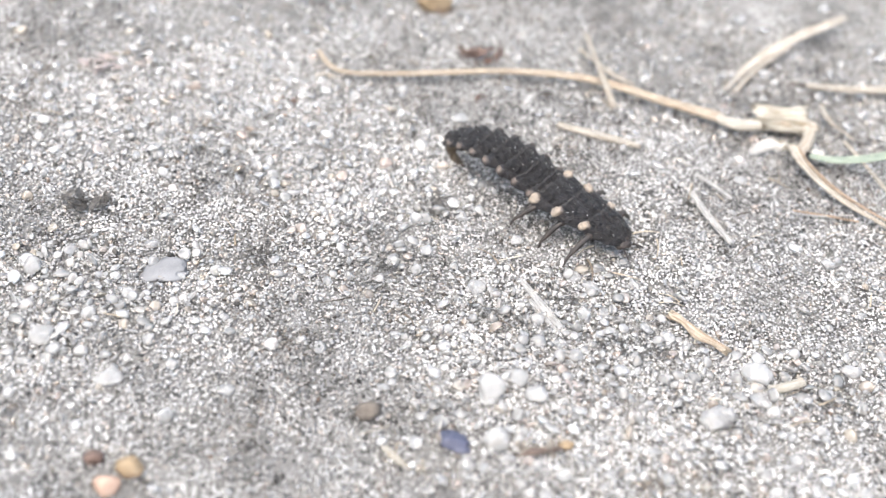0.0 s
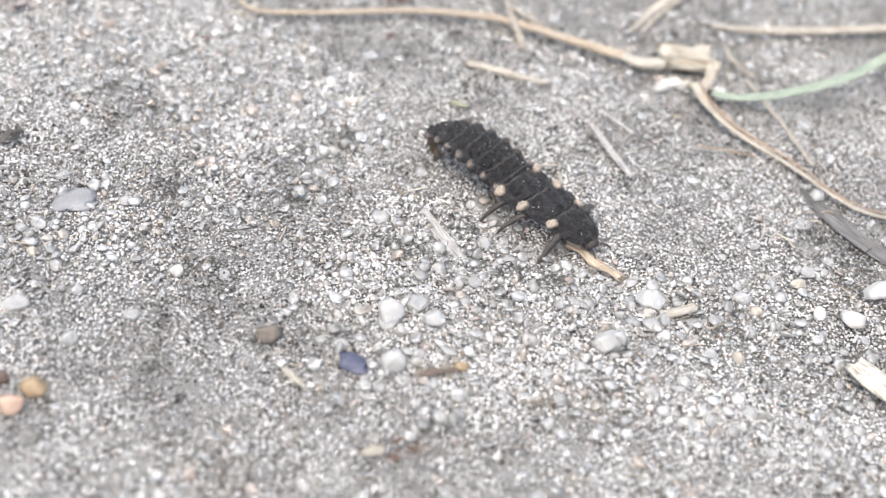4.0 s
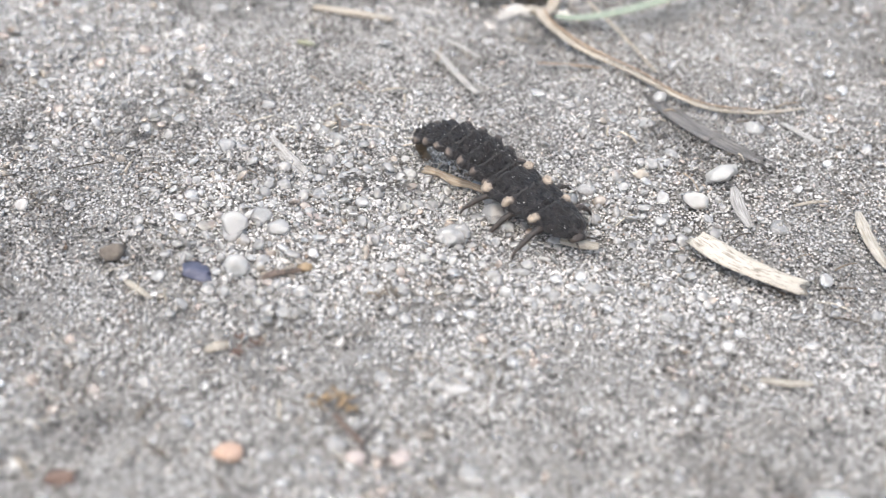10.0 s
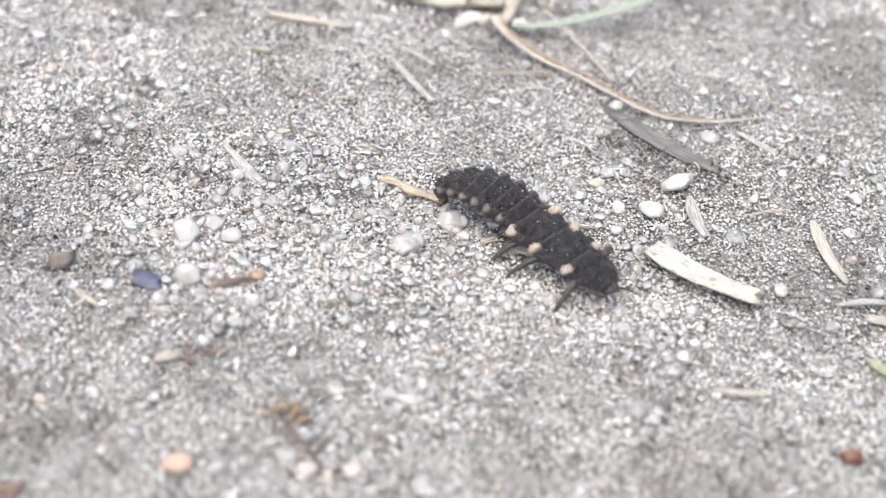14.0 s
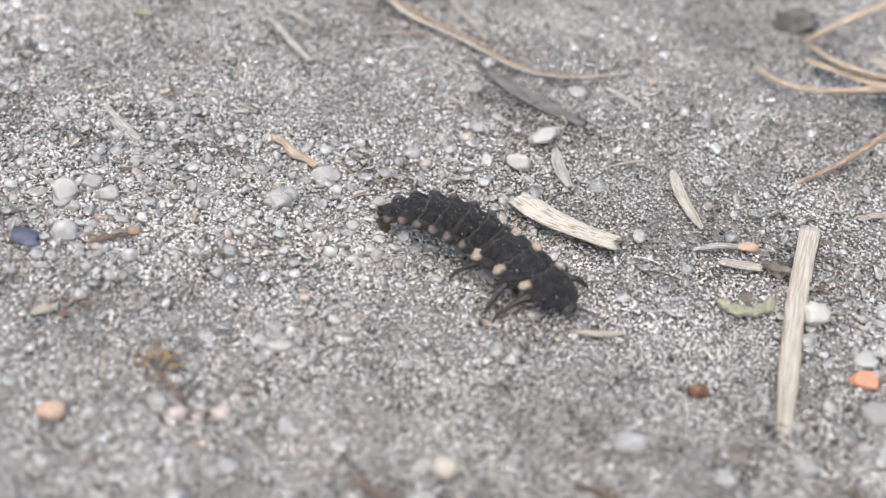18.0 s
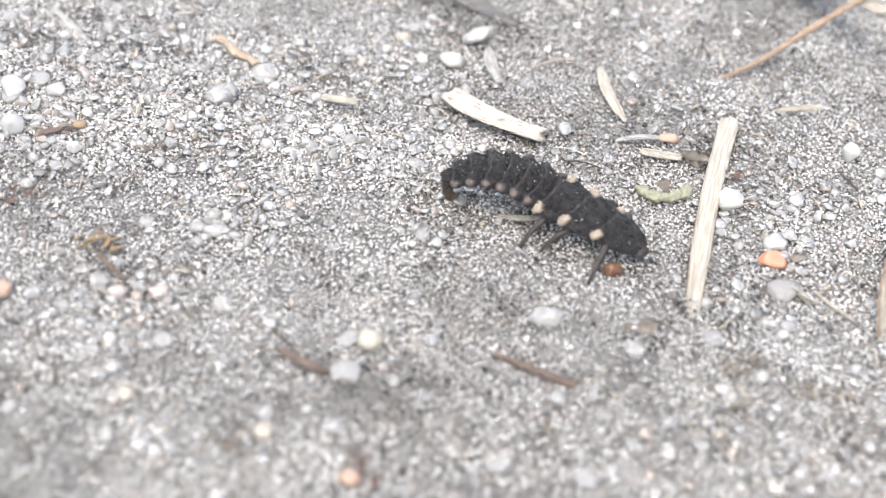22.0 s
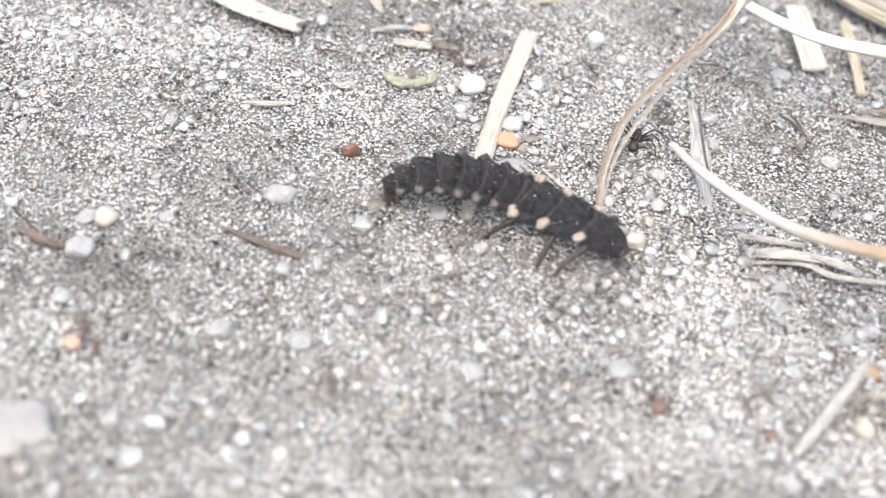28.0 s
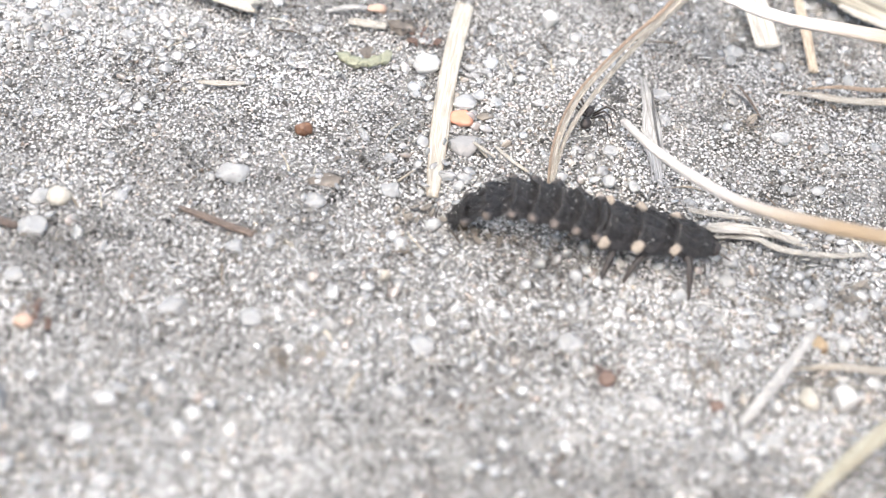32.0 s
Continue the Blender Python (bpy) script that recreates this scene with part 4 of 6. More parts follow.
stem('straw_sliver', 'short brown sliver beside pebbles', 'straw', [(6.82, -6.61, 0.04), (7.05, -6.62, 0.06), (7.47, -6.7, 0.06)], [0.03, 0.05, 0.05], 0.5, PALESTRAW, seed=45)
thing('pebble', lump('pebble', (0.26, 0.17, 0.13), WHITEP, 0.6, 2.3, 22, 3, flat=0.2, cuts=12), 'white angular quartz pebble', 'pebble', 3.68, -1.9, relief(3.68, -1.9) + 0.0, 30, group='loose pebbles')
thing('pebble', lump('pebble', (0.2, 0.15, 0.11), WHITEP, 0.3, 2.2, 23, 3, flat=0.12, cuts=9), 'smooth white oval pebble', 'pebble', 3.46, -2.19, relief(3.46, -2.19) + 0.0, -5, group='loose pebbles')
thing('pebble', lump('pebble', (0.19, 0.17, 0.15), PEBBLE, 0.18, 1.6, 24, 3, flat=0.14), 'large cloudy white quartz grain', 'pebble', 0.45, -2.55, relief(0.45, -2.55) + 0.0, 20, group='loose pebbles')
thing('pebble', lump('pebble', (0.15, 0.15, 0.15), PEBBLE, 0.18, 1.6, 25, 3, flat=0.14), 'cloudy quartz grain beside the blue flake', 'pebble', 0.49, -2.97, relief(0.49, -2.97) + 0.0, 0, group='loose pebbles')
thing('pebble', lump('pebble', (0.13, 0.11, 0.1), PEBBLE, 0.18, 1.6, 26, 3, flat=0.14), 'cloudy white quartz grain', 'pebble', 0.73, -2.56, relief(0.73, -2.56) + 0.0, 0, group='loose pebbles')
thing('pebble', lump('pebble', (0.13, 0.12, 0.1), PEBBLE, 0.18, 1.6, 27, 3, flat=0.14), 'clear quartz grain in a cluster', 'pebble', 1.8, -2.64, relief(1.8, -2.64) + 0.0, 0, group='loose pebbles')
thing('pebble', lump('pebble', (0.11, 0.1, 0.1), PEBBLE, 0.18, 1.6, 28, 3, flat=0.14), 'clear quartz grain in a cluster', 'pebble', 1.89, -2.58, relief(1.89, -2.58) + 0.0, 0, group='loose pebbles')
PUSHED_GRAIN = thing('pebble', lump('pebble', (0.19, 0.16, 0.1), PEBBLE, 0.18, 1.6, 29, 3, flat=0.14), 'large cloudy grain beside the chip', 'pebble', 2.12, -2.19, relief(2.12, -2.19) + 0.0, 0, group='loose pebbles')
thing('pebble', lump('pebble', (0.15, 0.12, 0.11), PINKP, 0.1, 1.6, 30, 3, flat=0.14), 'pale peach round pebble', 'pebble', 0.55, -4.43, relief(0.55, -4.43) + 0.0, 0, group='loose pebbles')
thing('pebble', lump('pebble', (0.15, 0.13, 0.06), PEBBLE, 0.35, 1.9, 31, 3, flat=0.14), 'flat clear flake of quartz in a cluster', 'pebble', 1.81, -3.9, relief(1.81, -3.9) + 0.0, 0, group='loose pebbles')
thing('pebble', lump('pebble', (0.21, 0.13, 0.08), ORANGE, 0.3, 1.6, 32, 3), 'smooth orange oval pebble', 'pebble', 5.26, -4.31, relief(5.26, -4.31) + 0.0, -8, group='loose pebbles')
thing('pebble', lump('pebble', (0.22, 0.17, 0.07), GREYQUARTZ, 0.35, 1.9, 33, 3, flat=0.14), 'flat pinkish grey stone', 'pebble', 5.25, -4.6, relief(5.25, -4.6) + 0.0, 0, group='loose pebbles')
thing('pebble', lump('pebble', (0.17, 0.16, 0.13), WHITEP, 0.35, 2.2, 34, 3, flat=0.1), 'white oval pebble with pits', 'pebble', 5.11, -3.76, relief(5.11, -3.76) + 0.0, 40, group='loose pebbles')
thing('pebble', lump('pebble', (0.13, 0.14, 0.13), WHITEP, 0.18, 1.6, 35, 3, flat=0.14), 'pale round pebble half buried', 'pebble', 6.05, -3.33, relief(6.05, -3.33) + 0.0, 0, group='loose pebbles')
thing('pebble', lump('pebble', (0.15, 0.12, 0.1), CREAM, 0.18, 1.6, 36, 3), 'cream pebble half in the sand', 'pebble', 5.88, -5.29, relief(5.88, -5.29) + 0.0, 0, group='loose pebbles')
thing('pebble', lump('pebble', (0.14, 0.12, 0.06), PEBBLE, 0.25, 1.6, 39, 3, flat=0.14), 'small white round grain of quartz', 'pebble', 2.98, -6.49, relief(2.98, -6.49) + 0.0, 0, group='loose pebbles')
thing('pebble', lump('pebble', (0.12, 0.11, 0.06), PEBBLE, 0.25, 1.6, 40, 3, flat=0.14), 'small white round grain of quartz', 'pebble', 2.84, -6.7, relief(2.84, -6.7) + 0.0, 0, group='loose pebbles')
thing('pebble', lump('pebble', (0.48, 0.44, 0.09), GREYQUARTZ, 0.4, 2.2, 41, 3, flat=0.1, cuts=12), 'large cloudy grey quartz stone', 'pebble', 2.22, -6.46, relief(2.22, -6.46) - 0.03, 0, group='loose pebbles')
thing('pebble', lump('pebble', (0.11, 0.14, 0.11), CREAM, 0.1, 1.6, 42, 3), 'smooth cream oval pebble beside a straw', 'pebble', 6.85, -6.83, relief(6.85, -6.83) + 0.0, 0, group='loose pebbles')
thing('pebble', lump('pebble', (0.17, 0.16, 0.15), WHITEP, 0.1, 1.6, 43, 3, flat=0.14), 'smooth white pebble beside a straw', 'pebble', 7.05, -6.86, relief(7.05, -6.86) + 0.0, 0, group='loose pebbles')
thing('pebble', lump('pebble', (0.1, 0.11, 0.07), RUST, 0.18, 1.6, 44, 3), 'small rusty brown pebble in sand', 'pebble', 5.73, -6.57, relief(5.73, -6.57) + 0.0, 0, group='loose pebbles')
thing('crumb', lump('crumb', (0.11, 0.10, 0.085), BALL, 0.2, 1.6, 45, 3), 'round dark amber crumb of resin', 'crumb', 4.21, -4.39, relief(4.21, -4.39) + 0.0, 0)
thing('crumb', lump('crumb', (0.15, 0.13, 0.1), AMBER, 0.18, 1.6, 46, 3), 'amber yellow crumb of resin', 'crumb', -1.57, -3.37, relief(-1.57, -3.37) + 0.0, 0)
thing('crumb', lump('crumb', (0.16, 0.13, 0.1), PINKP, 0.18, 1.6, 47, 3, flat=0.14), 'pale orange crumb of baked clay', 'crumb', -1.67, -3.51, relief(-1.67, -3.51) + 0.0, 0)
thing('crumb', lump('crumb', (0.11, 0.1, 0.08), RUST, 0.18, 1.6, 48, 3), 'dark reddish crumb of litter', 'crumb', -1.79, -3.32, relief(-1.79, -3.32) + 0.0, 0)
thing('blue_flake', lump('blue_flake', (0.2, 0.14, 0.08), BLUE, 0.45, 2.0, 49, 3, 0.1, 10), 'dark blue flake of paint or stone', 'flake', 0.25, -2.98, relief(0.25, -2.98) + 0.0, 5)
thing('pale_blue_stone', lump('pale_blue_stone', (0.28, 0.22, 0.035), PALEBLUE, 0.5, 1.6, 50, 3), 'flat pale blue flake of stone', 'pebble', -1.7, -1.71, relief(-1.7, -1.71) + 0.0, 0)
thing('crumb', lump('crumb', (0.15, 0.13, 0.11), DARKBROWN, 0.45, 2.2, 51, 3), 'small dark rough crumb of soil', 'crumb', -0.27, -2.8, relief(-0.27, -2.8) + 0.01, 0)
clump('seed_husk', (0.24, 0.2, 0.13), AMBER, 10, 52, 0.75, 'golden brown torn seed husk', 'seed husk', 1.11, -4.04, relief(1.11, -4.04), 0)
clump('seed_husk', (0.36, 0.09, 0.06), BROWN, 10, 53, 0.42, 'brown and amber husk fragment', 'seed husk', 0.79, -2.95, relief(0.79, -2.95), 0)
thing('amber_seed', lump('amber_seed', (0.09, 0.06, 0.05), AMBER, 0.35, 1.6, 54, 3), 'amber seed at the end of a husk', 'seed husk', 0.9, -2.92, relief(0.9, -2.92) + 0.0, 0)
clump('litter_clump', (0.24, 0.14, 0.07), RUST, 14, 55, 0.42, 'dark brown clump of litter', 'litter', 0.57, -3.58, relief(0.57, -3.58), 0)
clump('litter_clump', (0.34, 0.2, 0.16), RUST, 14, 56, 0.62, 'dark reddish clump of litter by a stalk', 'litter', 0.26, 0.96, relief(0.26, 0.96), 0)
clump('litter_clump', (0.15, 0.12, 0.1), RUST, 10, 57, 0.42, 'reddish brown scrap of litter', 'litter', 0.26, 0.41, relief(0.26, 0.41), 0)
clump('litter_clump', (0.15, 0.12, 0.1), RUST, 10, 58, 0.42, 'reddish brown scrap of litter', 'litter', -1.16, 0.23, relief(-1.16, 0.23), 0)
clump('crumb', (0.26, 0.2, 0.14), ROSE, 12, 59, 0.7, 'dull tan crumb of soil', 'crumb', -2.59, 0.43, relief(-2.59, 0.43), 0)
thing('crumb', lump('crumb', (0.28, 0.2, 0.18), AMBER, 0.3, 1.6, 60, 3), 'amber crumb of dry resin', 'crumb', -0.14, 1.61, relief(-0.14, 1.61) + 0.0, 0)
clump('litter_clump', (0.34, 0.22, 0.13), CHAR, 22, 61, 0.6, 'dark crumbly clump of soil', 'litter', -2.31, -1.17, relief(-2.31, -1.17) + 0.03, 0)
CURLED_HUSK = rooted('curled_husk', 'curled dull yellow green segmented husk', 'seed husk', 4.68, -3.71)
for k, (x, y, w) in enumerate(((4.56, -3.65, 0.085), (4.61, -3.71, 0.10), (4.68, -3.72, 0.09), (4.75, -3.71, 0.10), (4.83, -3.67, 0.09))):
    part('segment', lump('segment', (w * 1.5, 0.075, 0.06), LIME, 0.5, 2.4, 610 + k, 3, 0.05), CURLED_HUSK, '', pose((x - CURLED_HUSK.location.x / CM) * CM, (y - CURLED_HUSK.location.y / CM) * CM, 0.015 * CM, 0, 0, 25 * (k - 2)))
thing('green_bit', lump('green_bit', (0.14, 0.05, 0.04), LIME, 0.3, 1.6, 62, 3), 'tiny yellow green bit of plant', 'plant bit', 0.82, -0.33, relief(0.82, -0.33) + 0.0, -15)
# large quartz grains
grain(1.70, -3.87, 0.12)
grain(1.91, -3.95, 0.115)
grain(1.80, -3.77, 0.105)
grain(1.95, -3.83, 0.09)
grain(1.69, -4.00, 0.085)
grain(0.02, -2.55, 0.079)
grain(-0.2, -2.57, 0.071)
grain(1.16, -1.76, 0.095)
grain(0.97, -2.17, 0.103)
grain(0.86, -2.07, 0.071)
grain(1.7, -2.27, 0.099)
grain(1.41, -2.53, 0.087)
grain(0.43, -3.13, 0.079)
grain(0.37, -3.21, 0.087)
grain(0.74, -3.08, 0.087)
grain(1.49, -3.1, 0.111)
grain(1.44, -2.91, 0.087)
grain(3.38, -1.66, 0.111)
grain(3.25, -1.27, 0.143)
grain(2.96, -1.9, 0.119)
grain(3.98, -2.45, 0.127)
grain(3.12, -2.55, 0.103)
grain(2.73, -1.06, 0.095)
grain(2.98, -2.61, 0.063)
grain(0.79, -3.33, 0.103)
grain(0.9, -3.4, 0.079)
grain(1.39, -3.83, 0.111)
grain(0.88, -4.09, 0.095)
grain(1.12, -4.35, 0.135)
grain(1.35, -4.38, 0.111)
grain(0.75, -4.44, 0.103)
grain(0.93, -4.54, 0.095)
grain(1.84, -4.54, 0.119)
grain(1.66, -3.88, 0.087)
grain(2.53, -4.09, 0.087)
grain(2.15, -4.03, 0.103)
grain(0.84, -3.85, 0.071)
grain(0.56, -4.8, 0.119)
grain(1.56, -4.31, 0.071)
grain(2.57, -4.89, 0.151)
grain(4.71, -4.97, 0.135)
grain(5.04, -3.92, 0.095)
grain(5.07, -4.16, 0.087)
grain(5.5, -3.83, 0.103)
grain(4.41, -3.28, 0.095)
grain(5.01, -3.12, 0.079)
grain(3.74, -4.79, 0.19)
grain(3.6, -4.8, 0.079)
grain(2.55, -5.16, 0.182)
grain(2.75, -6.44, 0.15)
grain(3.25, -4.15, 0.066)
grain(3.09, -4.86, 0.073)
grain(4.27, -4.84, 0.066)
grain(3.64, -4.07, 0.044)
grain(6.64, -4.41, 0.109)
grain(6.68, -4.14, 0.146)
grain(6.19, -4.68, 0.117)
grain(6.6, -5.18, 0.102)
grain(6.73, -5.19, 0.066)
grain(6.8, -5.21, 0.066)
grain(7.62, -3.86, 0.095)
grain(8.1, -4.02, 0.146)
grain(7.38, -4.64, 0.124)
grain(7.66, -4.74, 0.095)
grain(8.03, -4.73, 0.088)
grain(5.77, -4.51, 0.088)
grain(6.65, -5.86, 0.124)
grain(6.67, -6.22, 0.08)
grain(7.17, -6.08, 0.124)
grain(7.18, -6.35, 0.146)
grain(7.27, -6.39, 0.088)
grain(6.55, -7.09, 0.131)
grain(6.82, -7.01, 0.095)
grain(7.08, -7.29, 0.109)
grain(5.59, -6.27, 0.168)
grain(5.97, -6.25, 0.08)
grain(5.96, -6.79, 0.131)
grain(4.59, -6.14, 0.095)
grain(4.55, -6.55, 0.109)
grain(4.29, -6.32, 0.088)
grain(4.72, -6.24, 0.16)
grain(-1.83, -1.48, 0.111)
grain(0.34, -0.54, 0.086)
grain(0.21, -0.94, 0.086)
grain(0.58, -1.12, 0.103)
grain(1.3, -2.49, 0.094)
grain(1.82, -2.61, 0.189)
grain(3.42, -0.16, 0.137)
grain(4.0, -1.34, 0.146)
grain(2.77, -2.35, 0.111)
grain(3.11, -3.15, 0.094)
grain(3.31, -3.5, 0.077)
grain(-0.32, 0.46, 0.111)
grain(-0.41, 0.43, 0.086)
grain(-2.54, -1.8, 0.146)
grain(-1.85, -2.71, 0.171)
grain(-2.31, -2.41, 0.171)
grain(-2.37, -2.64, 0.103)
grain(2.19, -0.24, 0.111)
grain(2.1, -0.62, 0.077)
grain(0.72, -2.54, 0.12)
grain(1.37, -1.44, 0.086)
grain(2.74, -2.07, 0.12)
grain(-0.62, -2.28, 0.103)
grain(-1.13, -2.72, 0.103)
# dark crumbs of soil
clump('soil_crumb', (0.2, 0.18, 0.112), CHAR, 16, 63, 0.4, 'dark crumbly bit of soil and litter', 'soil crumb', 1.19, -2.09, relief(1.19, -2.09) + 0.022, 0)
clump('soil_crumb', (0.23, 0.21, 0.119), CHAR, 16, 64, 0.4, 'dark crumbly bit of soil and litter', 'soil crumb', 1.37, -2.12, relief(1.37, -2.12) + 0.022, 0)
clump('soil_crumb', (0.18, 0.17, 0.102), CHAR, 16, 65, 0.4, 'dark crumbly bit of soil and litter', 'soil crumb', 1.52, -2.11, relief(1.52, -2.11) + 0.022, 0)
clump('soil_crumb', (0.11, 0.1, 0.061), CHAR, 16, 66, 0.4, 'dark crumbly bit of soil and litter', 'soil crumb', 0.42, -1.88, relief(0.42, -1.88) + 0.022, 0)
clump('soil_crumb', (0.1, 0.09, 0.056), CHAR, 16, 67, 0.4, 'dark crumbly bit of soil and litter', 'soil crumb', 0.59, -1.94, relief(0.59, -1.94) + 0.022, 0)
clump('soil_crumb', (0.12, 0.11, 0.066), CHAR, 16, 68, 0.4, 'dark crumbly bit of soil and litter', 'soil crumb', 0.95, -1.68, relief(0.95, -1.68) + 0.022, 0)
clump('soil_crumb', (0.12, 0.11, 0.066), CHAR, 16, 69, 0.4, 'dark crumbly bit of soil and litter', 'soil crumb', 1.78, -3.02, relief(1.78, -3.02) + 0.022, 0)
clump('soil_crumb', (0.1, 0.09, 0.056), CHAR, 16, 70, 0.4, 'dark crumbly bit of soil and litter', 'soil crumb', -0.27, -1.52, relief(-0.27, -1.52) + 0.022, 0)
clump('soil_crumb', (0.16, 0.15, 0.092), CHAR, 16, 71, 0.4, 'dark crumbly bit of soil and litter', 'soil crumb', 3.28, -1.39, relief(3.28, -1.39) + 0.022, 0)
clump('soil_crumb', (0.18, 0.17, 0.102), CHAR, 16, 72, 0.4, 'dark crumbly bit of soil and litter', 'soil crumb', 3.56, -1.65, relief(3.56, -1.65) + 0.022, 0)
clump('soil_crumb', (0.23, 0.21, 0.119), CHAR, 16, 73, 0.4, 'dark crumbly bit of soil and litter', 'soil crumb', 0.0, -0.88, relief(0.0, -0.88) + 0.022, 0)
clump('soil_crumb', (0.12, 0.11, 0.066), CHAR, 16, 74, 0.4, 'dark crumbly bit of soil and litter', 'soil crumb', 0.56, -1.04, relief(0.56, -1.04) + 0.022, 0)
clump('soil_crumb', (0.08, 0.07, 0.044), CHAR, 16, 75, 0.4, 'dark crumbly bit of soil and litter', 'soil crumb', -0.57, -1.12, relief(-0.57, -1.12) + 0.022, 0)
clump('soil_crumb', (0.13, 0.12, 0.071), CHAR, 16, 76, 0.4, 'dark crumbly bit of soil and litter', 'soil crumb', -0.27, -1.53, relief(-0.27, -1.53) + 0.022, 0)
clump('soil_crumb', (0.18, 0.16, 0.1), CHAR, 16, 77, 0.4, 'dark crumbly bit of soil and litter', 'soil crumb', -1.1, -1.53, relief(-1.1, -1.53) + 0.022, 0)
clump('soil_crumb', (0.11, 0.1, 0.061), CHAR, 16, 78, 0.4, 'dark crumbly bit of soil and litter', 'soil crumb', 0.38, -1.89, relief(0.38, -1.89) + 0.022, 0)
clump('soil_crumb', (0.16, 0.14, 0.088), CHAR, 16, 79, 0.4, 'dark crumbly bit of soil and litter', 'soil crumb', -1.56, -0.86, relief(-1.56, -0.86) + 0.022, 0)
clump('soil_crumb', (0.15, 0.13, 0.083), CHAR, 16, 80, 0.4, 'dark crumbly bit of soil and litter', 'soil crumb', 3.28, -1.44, relief(3.28, -1.44) + 0.022, 0)
clump('soil_crumb', (0.11, 0.1, 0.061), CHAR, 16, 81, 0.4, 'dark crumbly bit of soil and litter', 'soil crumb', 2.4, -1.2, relief(2.4, -1.2) + 0.022, 0)
clump('soil_crumb', (0.13, 0.12, 0.071), CHAR, 16, 82, 0.4, 'dark crumbly bit of soil and litter', 'soil crumb', 1.98, -1.05, relief(1.98, -1.05) + 0.022, 0)
clump('soil_crumb', (0.17, 0.15, 0.095), CHAR, 16, 83, 0.4, 'dark crumbly bit of soil and litter', 'soil crumb', 2.79, -2.75, relief(2.79, -2.75) + 0.022, 0)
clump('soil_crumb', (0.14, 0.12, 0.076), CHAR, 16, 84, 0.4, 'dark crumbly bit of soil and litter', 'soil crumb', 0.9, -3.42, relief(0.9, -3.42) + 0.022, 0)
clump('soil_crumb', (0.15, 0.14, 0.087), CHAR, 16, 85, 0.4, 'dark crumbly bit of soil and litter', 'soil crumb', 5.01, -3.27, relief(5.01, -3.27) + 0.022, 0)
clump('soil_crumb', (0.12, 0.11, 0.066), CHAR, 16, 86, 0.4, 'dark crumbly bit of soil and litter', 'soil crumb', 4.55, -3.32, relief(4.55, -3.32) + 0.022, 0)
thing('soil_crumb', lump('soil_crumb', (0.36, 0.24, 0.15), CHAR, 0.5, 2.0, 630, 3, 0.05), 'large dark crumb of soil among dry strands', 'soil crumb', 5.92, -0.40, 0.0, 15)
clump('soil_crumb', (0.18, 0.17, 0.102), CHAR, 16, 88, 0.4, 'dark crumbly bit of soil and litter', 'soil crumb', 3.91, -1.87, relief(3.91, -1.87) + 0.022, 0)
clump('soil_crumb', (0.11, 0.1, 0.061), CHAR, 16, 89, 0.4, 'dark crumbly bit of soil and litter', 'soil crumb', 3.09, -4.36, relief(3.09, -4.36) + 0.022, 0)
clump('soil_crumb', (0.06, 0.05, 0.032), CHAR, 16, 90, 0.4, 'dark crumbly bit of soil and litter', 'soil crumb', 2.67, -4.41, relief(2.67, -4.41) + 0.022, 0)
clump('soil_crumb', (0.1, 0.09, 0.056), CHAR, 16, 91, 0.4, 'dark crumbly bit of soil and litter', 'soil crumb', 3.86, -4.31, relief(3.86, -4.31) + 0.022, 0)
clump('soil_crumb', (0.14, 0.13, 0.08), CHAR, 16, 92, 0.4, 'dark crumbly bit of soil and litter', 'soil crumb', 4.62, -4.74, relief(4.62, -4.74) + 0.022, 0)
clump('soil_crumb', (0.1, 0.09, 0.056), CHAR, 16, 93, 0.4, 'dark crumbly bit of soil and litter', 'soil crumb', 4.96, -4.28, relief(4.96, -4.28) + 0.022, 0)
clump('soil_crumb', (0.17, 0.15, 0.095), CHAR, 16, 94, 0.4, 'dark crumbly bit of soil and litter', 'soil crumb', 4.99, -3.32, relief(4.99, -3.32) + 0.022, 0)
clump('soil_crumb', (0.09, 0.08, 0.053), CHAR, 16, 95, 0.4, 'dark crumbly bit of soil and litter', 'soil crumb', 2.72, -5.74, relief(2.72, -5.74) + 0.022, 0)
clump('litter_clump', (0.35, 0.28, 0.1), BROWN, 12, 96, 0.42, 'brown crumbly litter in the sand', 'litter', 4.02, -6.32, relief(4.02, -6.32), 0)
clump('litter_clump', (0.2, 0.26, 0.1), RUST, 8, 97, 0.42, 'rusty crumbly litter in the sand', 'litter', 2.57, -5.88, relief(2.57, -5.88), 0)
clump('litter_clump', (0.2, 0.36, 0.03), BROWN, 18, 98, 0.2, 'reddish rootlet scraps in the sand', 'litter', 7.17, -4.54, relief(7.17, -4.54), 0)
clump('litter_clump', (0.2, 0.26, 0.1), RUST, 12, 99, 0.5, 'reddish crumb of litter', 'litter', 5.15, -3.46, relief(5.15, -3.46), 0)
clump('litter_clump', (0.34, 0.26, 0.07), BROWN, 14, 100, 0.42, 'brown litter and soil in the sand', 'litter', 7.4, -6.04, relief(7.4, -6.04), 0)
clump('litter_clump', (0.2, 0.16, 0.06), BROWN, 8, 101, 0.42, 'brown litter and soil in the sand', 'litter', 6.88, -6.31, relief(6.88, -6.31), 0)
clump('litter_clump', (0.24, 0.16, 0.06), BROWN, 9, 102, 0.42, 'dull brown soil crumbs in the sand', 'litter', 6.29, -6.57, relief(6.29, -6.57), 0)
clump('litter_clump', (0.16, 0.14, 0.08), RUST, 6, 103, 0.42, 'dull brown soil crumbs in the sand', 'litter', 5.76, -6.53, relief(5.76, -6.53), 0)
